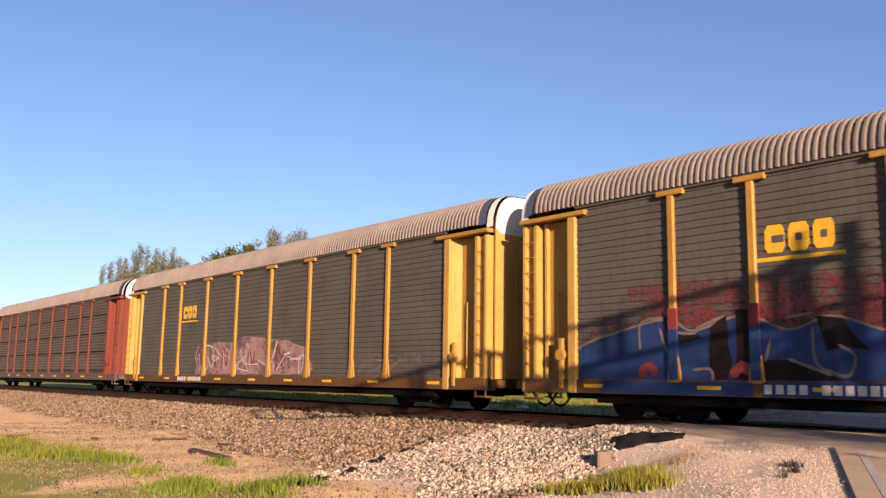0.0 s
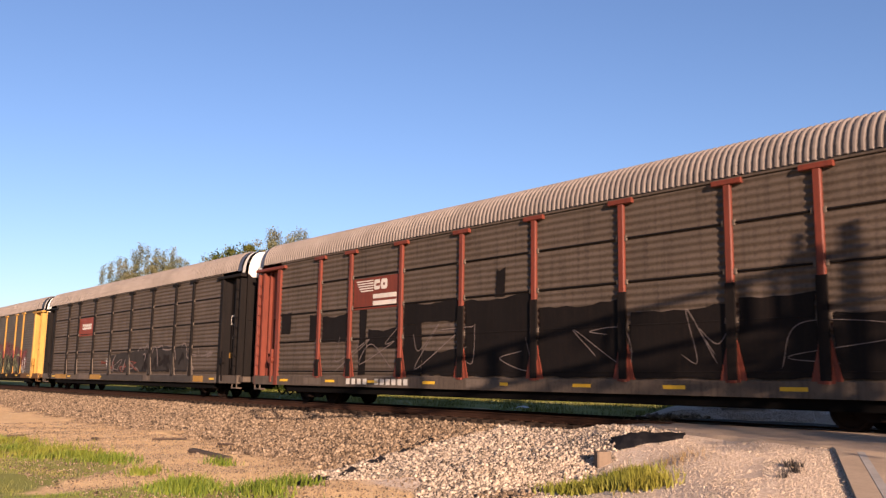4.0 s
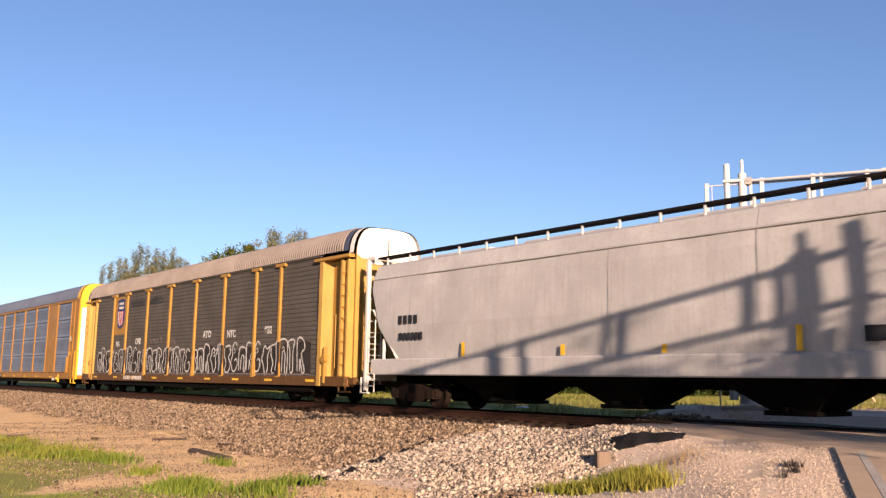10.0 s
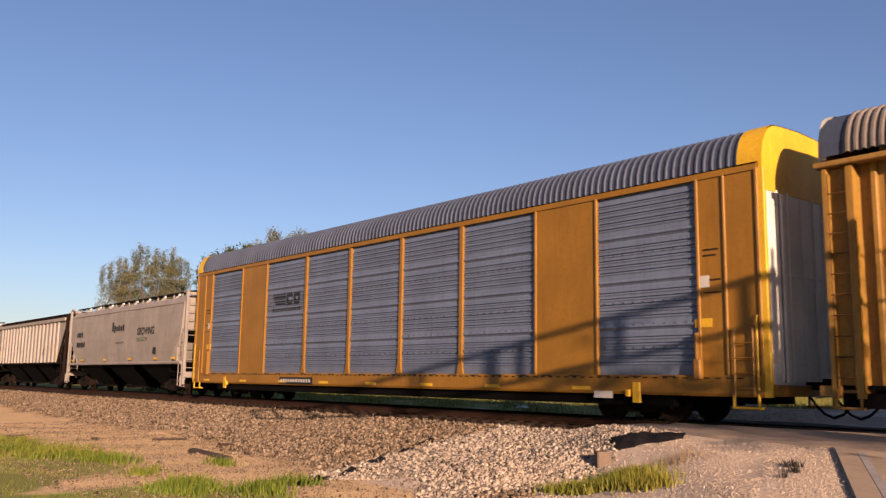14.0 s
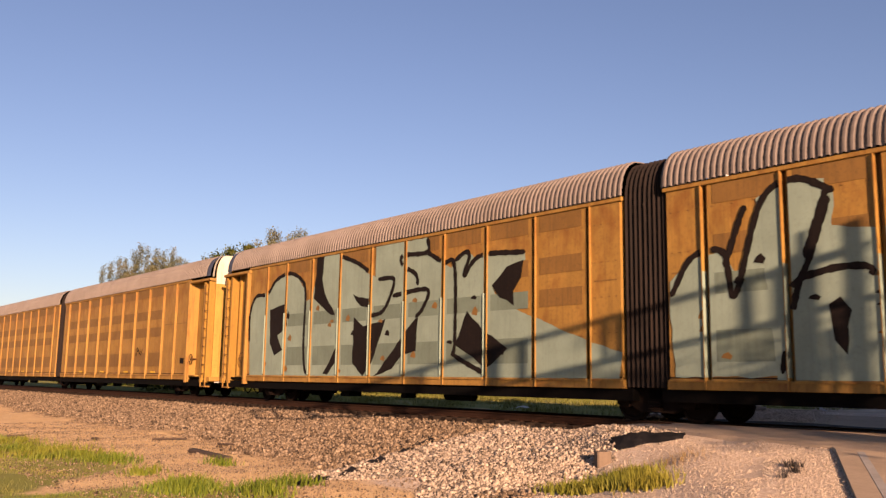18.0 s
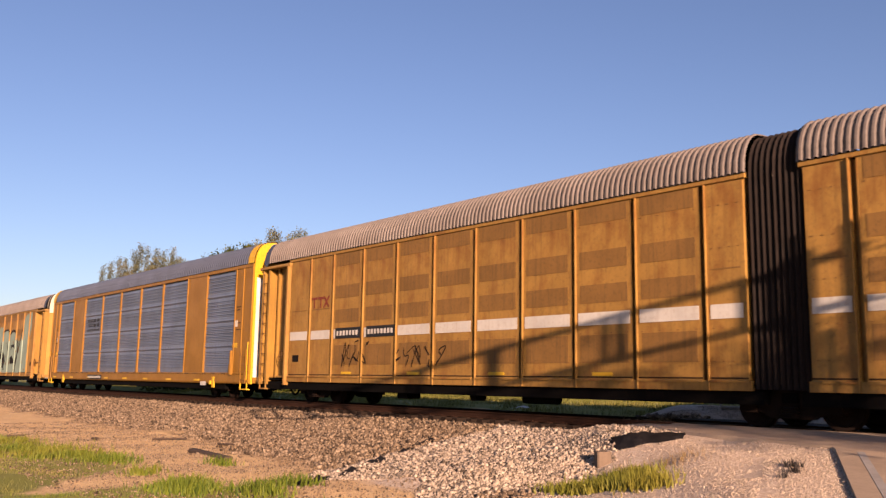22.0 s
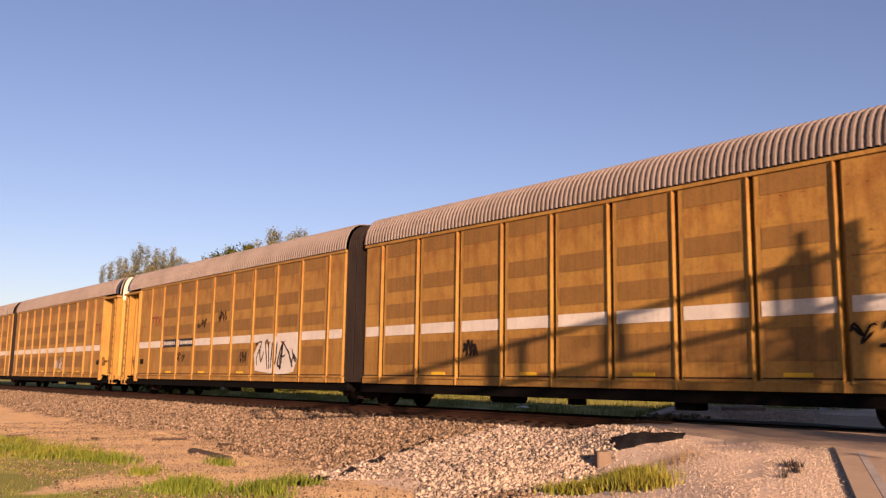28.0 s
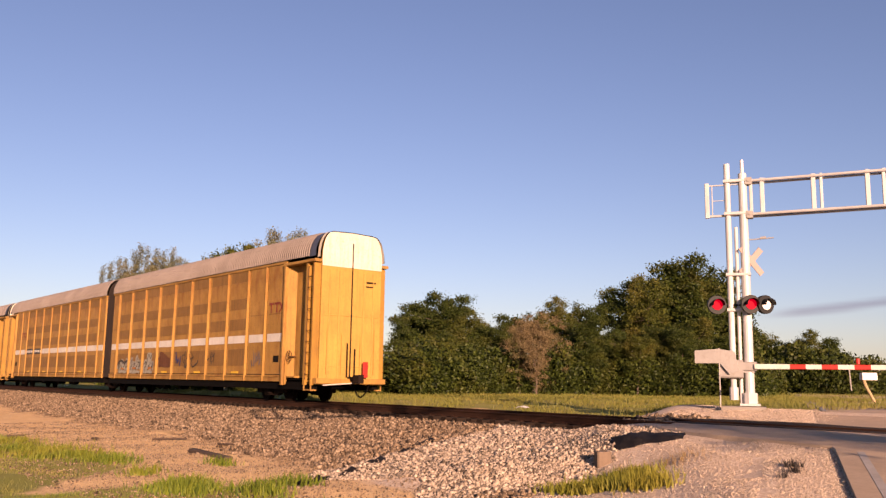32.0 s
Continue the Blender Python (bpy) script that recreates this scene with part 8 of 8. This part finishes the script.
MINT_LINES_RIGHT = (
    ((2.07, 3.23), (2.5, 4.3), (2.61, 4.43)),
    ((4.29, 4.54), (3.8, 3.26)),
    ((3.49, 1.04), (3.49, 2.62), (4.17, 2.98), (4.96, 3.0), (5.08, 2.81)),
    ((6.27, 4.23), (5.81, 3.27), (5.37, 1.79), (5.51, 1.17), (5.85, 0.93)),
    ((6.96, 2.72), (6.41, 1.77), (6.26, 0.93)),
    ((8.18, 2.89), (7.77, 1.98), (7.54, 0.94)),
    ((7.47, 4.12), (7.97, 3.49), (8.05, 3.84), (8.78, 3.75)),
    ((9.25, 2.83), (8.86, 1.73)),
    ((11.83, 3.11), (12.48, 2.36)),
    ((10.68, 3.94), (12.03, 3.97), (12.39, 3.58)),
    ((12.66, 3.65), (13.33, 3.89), (13.96, 3.82), (14.21, 3.66)),
    ((14.57, 3.29), (14.9, 2.8), (14.87, 2.25), (14.47, 1.62)),
    ((16.03, 4.24), (15.6, 3.3), (14.93, 2.16), (14.53, 1.07)),
)
MINT_LINES_WAVE = (
    ((0.74, 2.71), (1.29, 3.51), (2.04, 3.55), (2.29, 2.64), (2.93, 4.46), (3.66, 4.83), (4.44, 4.47)),
    ((4.32, 4.39), (3.9, 3.27), (3.6, 2.57), (3.25, 1.06)),
    ((5.89, 3.55), (6.21, 4.22), (7.58, 4.15)),
)
for k, poly in enumerate(MINT_LEFT + MINT_WAVE + MINT_TAIL + MINT_RIGHT):
    painted_fill(n_car, "graffiti_fill", list(poly), MINT, surf_articulated, 0.003 + 0.001 * k, "pale mint sprayed letters")
bays = sorted([-q for q in POSTS_M] + list(POSTS_M))
for lo, hi in zip(bays, bays[1:]):
    if hi - lo < 2.5 and (-17.0 < lo < -4.5 or lo > 1.5) and hi < 16.2:
        for z0, z1 in ((2.7, 3.14), (1.3, 1.95)):
            part("painted_mesh_patch", Mesh().box(lo + 0.2, hi - 0.2, -1.4795, -1.475, z0, z1), MINT_HOLES, n_car)
rng_n = random.Random(41)
for k in range(70):
    x, z = rng_n.uniform(-18.5, 17.5), rng_n.uniform(1.0, 3.4)
    if -3.5 < x < 1.0:
        continue
    h = rng_n.uniform(0.04, 0.22)
    painted_fill(n_car, "worn_patch", [(x, z), (x + 0.05, z + h * 0.6), (x + 0.16, z + h), (x + 0.3, z + h * 0.5), (x + 0.2, z - 0.04)], AMBER_HOLES if k % 3 else SPRAY_DARK, surf_articulated, 0.0085 + 0.00005 * k)
for poly in MINT_DARKS_LEFT + MINT_DARKS_KAY + MINT_DARKS_RIGHT:
    painted_fill(n_car, "graffiti_gap", list(poly), SPRAY_DARK, surf_articulated, 0.009)
for pts in MINT_LINES_LEFT + MINT_LINES_WAVE + MINT_LINES_RIGHT:
    spray(n_car, "graffiti_outline", pts, 0.14, SPRAY_DARK, surf_articulated, 0.012, 0.95)
sleeves(n_car, [q for q in POSTS_M if q < 17.0] + [-q for q in POSTS_M if 4.5 < q < 17.8], 0.056, -1.46, [(0.98, 3.2, MINT)])
# p, q, r, s: striped articulated cars
for cr in (p_car, q_car, r_car, s_car):
    for x in (-17.5, 17.85):
        marks(cr, "emblem_bar", [(x, x + 0.36, 3.56, 3.64), (x + 0.14, x + 0.22, 3.26, 3.56), (x + 0.42, x + 0.78, 3.56, 3.64), (x + 0.56, x + 0.64, 3.26, 3.56)], RED_LOGO, WALL_Y - 0.001)
        for lean in (-1, 1):
            cx = x + 0.97
            part("emblem_bar", Mesh().prism([(cx - lean * 0.16 - 0.05, 3.26), (cx - lean * 0.16 + 0.05, 3.26), (cx + lean * 0.16 + 0.05, 3.64), (cx + lean * 0.16 - 0.05, 3.64)], "y", WALL_Y - 0.006 - 0.001 * lean, WALL_Y - 0.001), RED_LOGO, cr)
    plate(cr, [(-15.9, -14.42, 2.17, 2.52), (-14.08, -12.5, 2.17, 2.52)], WALL_Y)
scrawl(p_car, "graffiti_line", (-15.6, -13.8, 1.2, 2.1), 6, 0.035, SPRAY_DARK, surf_articulated, 0.012, 53)
scrawl(p_car, "graffiti_line", (-12.6, -10.1, 1.2, 1.85), 7, 0.035, SPRAY_DARK, surf_articulated, 0.012, 54)
for k, bx in enumerate(((1.9, 4.8, 1.05, 2.1), (5.9, 9.1, 1.1, 2.0))):
    scrawl(q_car, "graffiti_line", bx, 7, 0.04, plain("faded_umber_spray_paint", (0.075, 0.042, 0.022)), surf_articulated, 0.012, 55 + k)
scrawl(q_car, "graffiti_line", (10.8, 12.3, 1.1, 1.9), 6, 0.1, SPRAY_WHITE, surf_articulated, 0.012, 58)
painted_fill(r_car, "graffiti_fill", [(-6.7, 1.1), (-6.85, 1.7), (-6.3, 2.3), (-5.7, 2.05), (-5.2, 2.4), (-4.6, 2.1), (-4.0, 2.35), (-3.4, 2.2), (-3.5, 1.6), (-3.8, 1.05), (-5.0, 0.98)], CREAM, surf_articulated, 0.014, "small pale sprayed letters")
scrawl(r_car, "graffiti_line", (-6.6, -3.5, 1.1, 2.2), 9, 0.07, SPRAY_DARK, surf_articulated, 0.017, 60)
for k, bx in enumerate(((-12.2, -11.3, 2.95, 3.3), (-10.1, -9.3, 3.05, 3.6), (-8.0, -7.4, 1.4, 1.9), (5.5, 6.1, 1.5, 2.0), (16.2, 17.3, 1.55, 2.0), (17.7, 18.9, 1.65, 2.1), (-14.2, -13.4, 1.5, 1.95))):
    scrawl(r_car, "graffiti_tag", bx, 4, 0.06, SPRAY_DARK, surf_articulated, 0.012, 61 + k)
FADED_SAGE = paint("faded_pale_grey_spray_paint", (0.25, 0.235, 0.19), (0.12, 0.1, 0.07), 0.9, 0.65)
FADED_ORANGE = paint("orange_spray_paint", (0.28, 0.1, 0.02), (0.147, 0.06, 0.02), 0.4, 0.6)
FADED_BROWN = paint("brownish_red_spray_paint", (0.0867, 0.03, 0.0133), (0.133, 0.06, 0.02), 0.6, 0.65)
for x0, x1, z0, z1, lean in ((1.8, 2.3, 1.15, 1.5, 0.1), (2.15, 2.7, 1.12, 1.72, 0.3), (2.55, 3.0, 1.15, 1.58, 0.1), (2.9, 3.3, 1.12, 1.75, 0.12), (3.56, 4.05, 1.15, 1.8, 0.2), (3.9, 4.4, 1.12, 1.6, 0.1), (4.3, 4.75, 1.15, 1.88, 0.15), (4.65, 5.1, 1.15, 1.66, 0.05), (5.42, 5.95, 1.12, 1.66, 0.2), (5.8, 6.5, 1.15, 1.98, 0.12), (6.3, 6.75, 1.12, 1.6, 0.05)):
    painted_fill(s_car, "graffiti_fill", [(x0, z0), (x0 + lean * 0.4, z1 - 0.15), (x0 + lean, z1), (x1 - 0.1, z1 - 0.03), (x1, z1 - 0.22), (x1 - 0.07, (z0 + z1) / 2), (x1 - lean * 0.3, z0 - 0.06), ((x0 + x1) / 2, z0 + 0.05)], FADED_SAGE, surf_articulated, 0.009 + 0.001 * (int(x0 * 10) % 3), "faded grey-green sprayed letter")
    spray(s_car, "graffiti_line", [(x0 + 0.05, z0 + 0.25), (x0 + lean + 0.12, z1 - 0.12), (x1 - 0.2, z1 - 0.3), (x1 - 0.05, z1 - 0.1)], 0.05, SPRAY_DULL if int(x0 * 10) % 2 else SPRAY_GREY, surf_articulated, 0.014)
    spray(s_car, "graffiti_line", [(x0 + 0.3 * (x1 - x0), z0 - 0.05), (x0 + 0.45 * (x1 - x0), z0 + 0.2), (x0 + 0.55 * (x1 - x0), z0 + 0.12), (x0 + 0.75 * (x1 - x0), z0 + 0.42)], 0.045, SPRAY_SOOT, surf_articulated, 0.0145)
for x0, x1 in ((1.95, 3.2), (3.56, 5.0), (5.42, 6.6)):
    painted_fill(s_car, "graffiti_fill", [(x0, 0.98), (x0 + 0.04, 1.13), (x1 - 0.1, 1.12), (x1, 1.06), (x1 - 0.03, 0.98)], FADED_SAGE, surf_articulated, 0.009)
marks(s_car, "graffiti_fill", [(2.35, 2.75, 1.16, 1.25), (4.0, 4.45, 1.17, 1.27), (6.05, 6.45, 1.18, 1.27)], FADED_ORANGE, -1.4865)
# grey stroke over the letter tops: a shadow drawn in as colour
spray(s_car, "graffiti_line", [(1.85, 1.42), (2.3, 1.6), (2.8, 1.5), (3.2, 1.62)], 0.12, SPRAY_GREY, surf_articulated, 0.0155)
for x0, x1, z1 in ((7.35, 7.9, 2.0), (7.8, 8.4, 1.85), (8.2, 8.8, 1.7)):
    painted_fill(s_car, "graffiti_fill", [(x0, 1.25), (x0 + 0.05, z1 - 0.2), (x0 + 0.15, z1), (x1 - 0.05, z1 - 0.08), (x1, 1.3)], FADED_BROWN, surf_articulated, 0.008 + 0.001 * (int(x0 * 10) % 4), "dull brownish red sprayed letter")
for k, bx in enumerate(((7.3, 8.7, 1.3, 2.0), (10.0, 11.6, 1.2, 2.0), (12.7, 13.3, 1.35, 1.9))):
    scrawl(s_car, "graffiti_line", bx, 4, 0.05, FADED_BROWN if k < 1 else SPRAY_GREY, surf_articulated, 0.013, 71 + k)
scrawl(s_car, "graffiti_line", (9.1, 9.8, 1.3, 1.95), 3, 0.07, NAVY, surf_articulated, 0.012, 75)
scrawl(s_car, "graffiti_line", (16.5, 17.4, 1.2, 1.9), 5, 0.045, SPRAY_DULL, surf_articulated, 0.012, 76)

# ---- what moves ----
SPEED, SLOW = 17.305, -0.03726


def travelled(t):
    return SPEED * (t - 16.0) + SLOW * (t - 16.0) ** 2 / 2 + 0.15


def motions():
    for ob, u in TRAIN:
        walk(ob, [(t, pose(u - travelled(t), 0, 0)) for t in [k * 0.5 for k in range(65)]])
    sets = {}
    for ob in scene.objects:
        if ob.name.startswith("wheelset"):
            sets.setdefault(round(ob.location.x, 2), []).append(ob)
    for x, obs in sorted(sets.items()):
        z = obs[0].location.z
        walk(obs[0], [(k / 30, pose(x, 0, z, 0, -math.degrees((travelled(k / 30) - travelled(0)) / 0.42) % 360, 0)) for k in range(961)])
        keys = obs[0].animation_data
        for ob in obs[1:]:
            ob.rotation_mode = "QUATERNION"
            ob.animation_data_create()
            ob.animation_data.action = keys.action
            ob.animation_data.action_slot = keys.action_slot


motions()
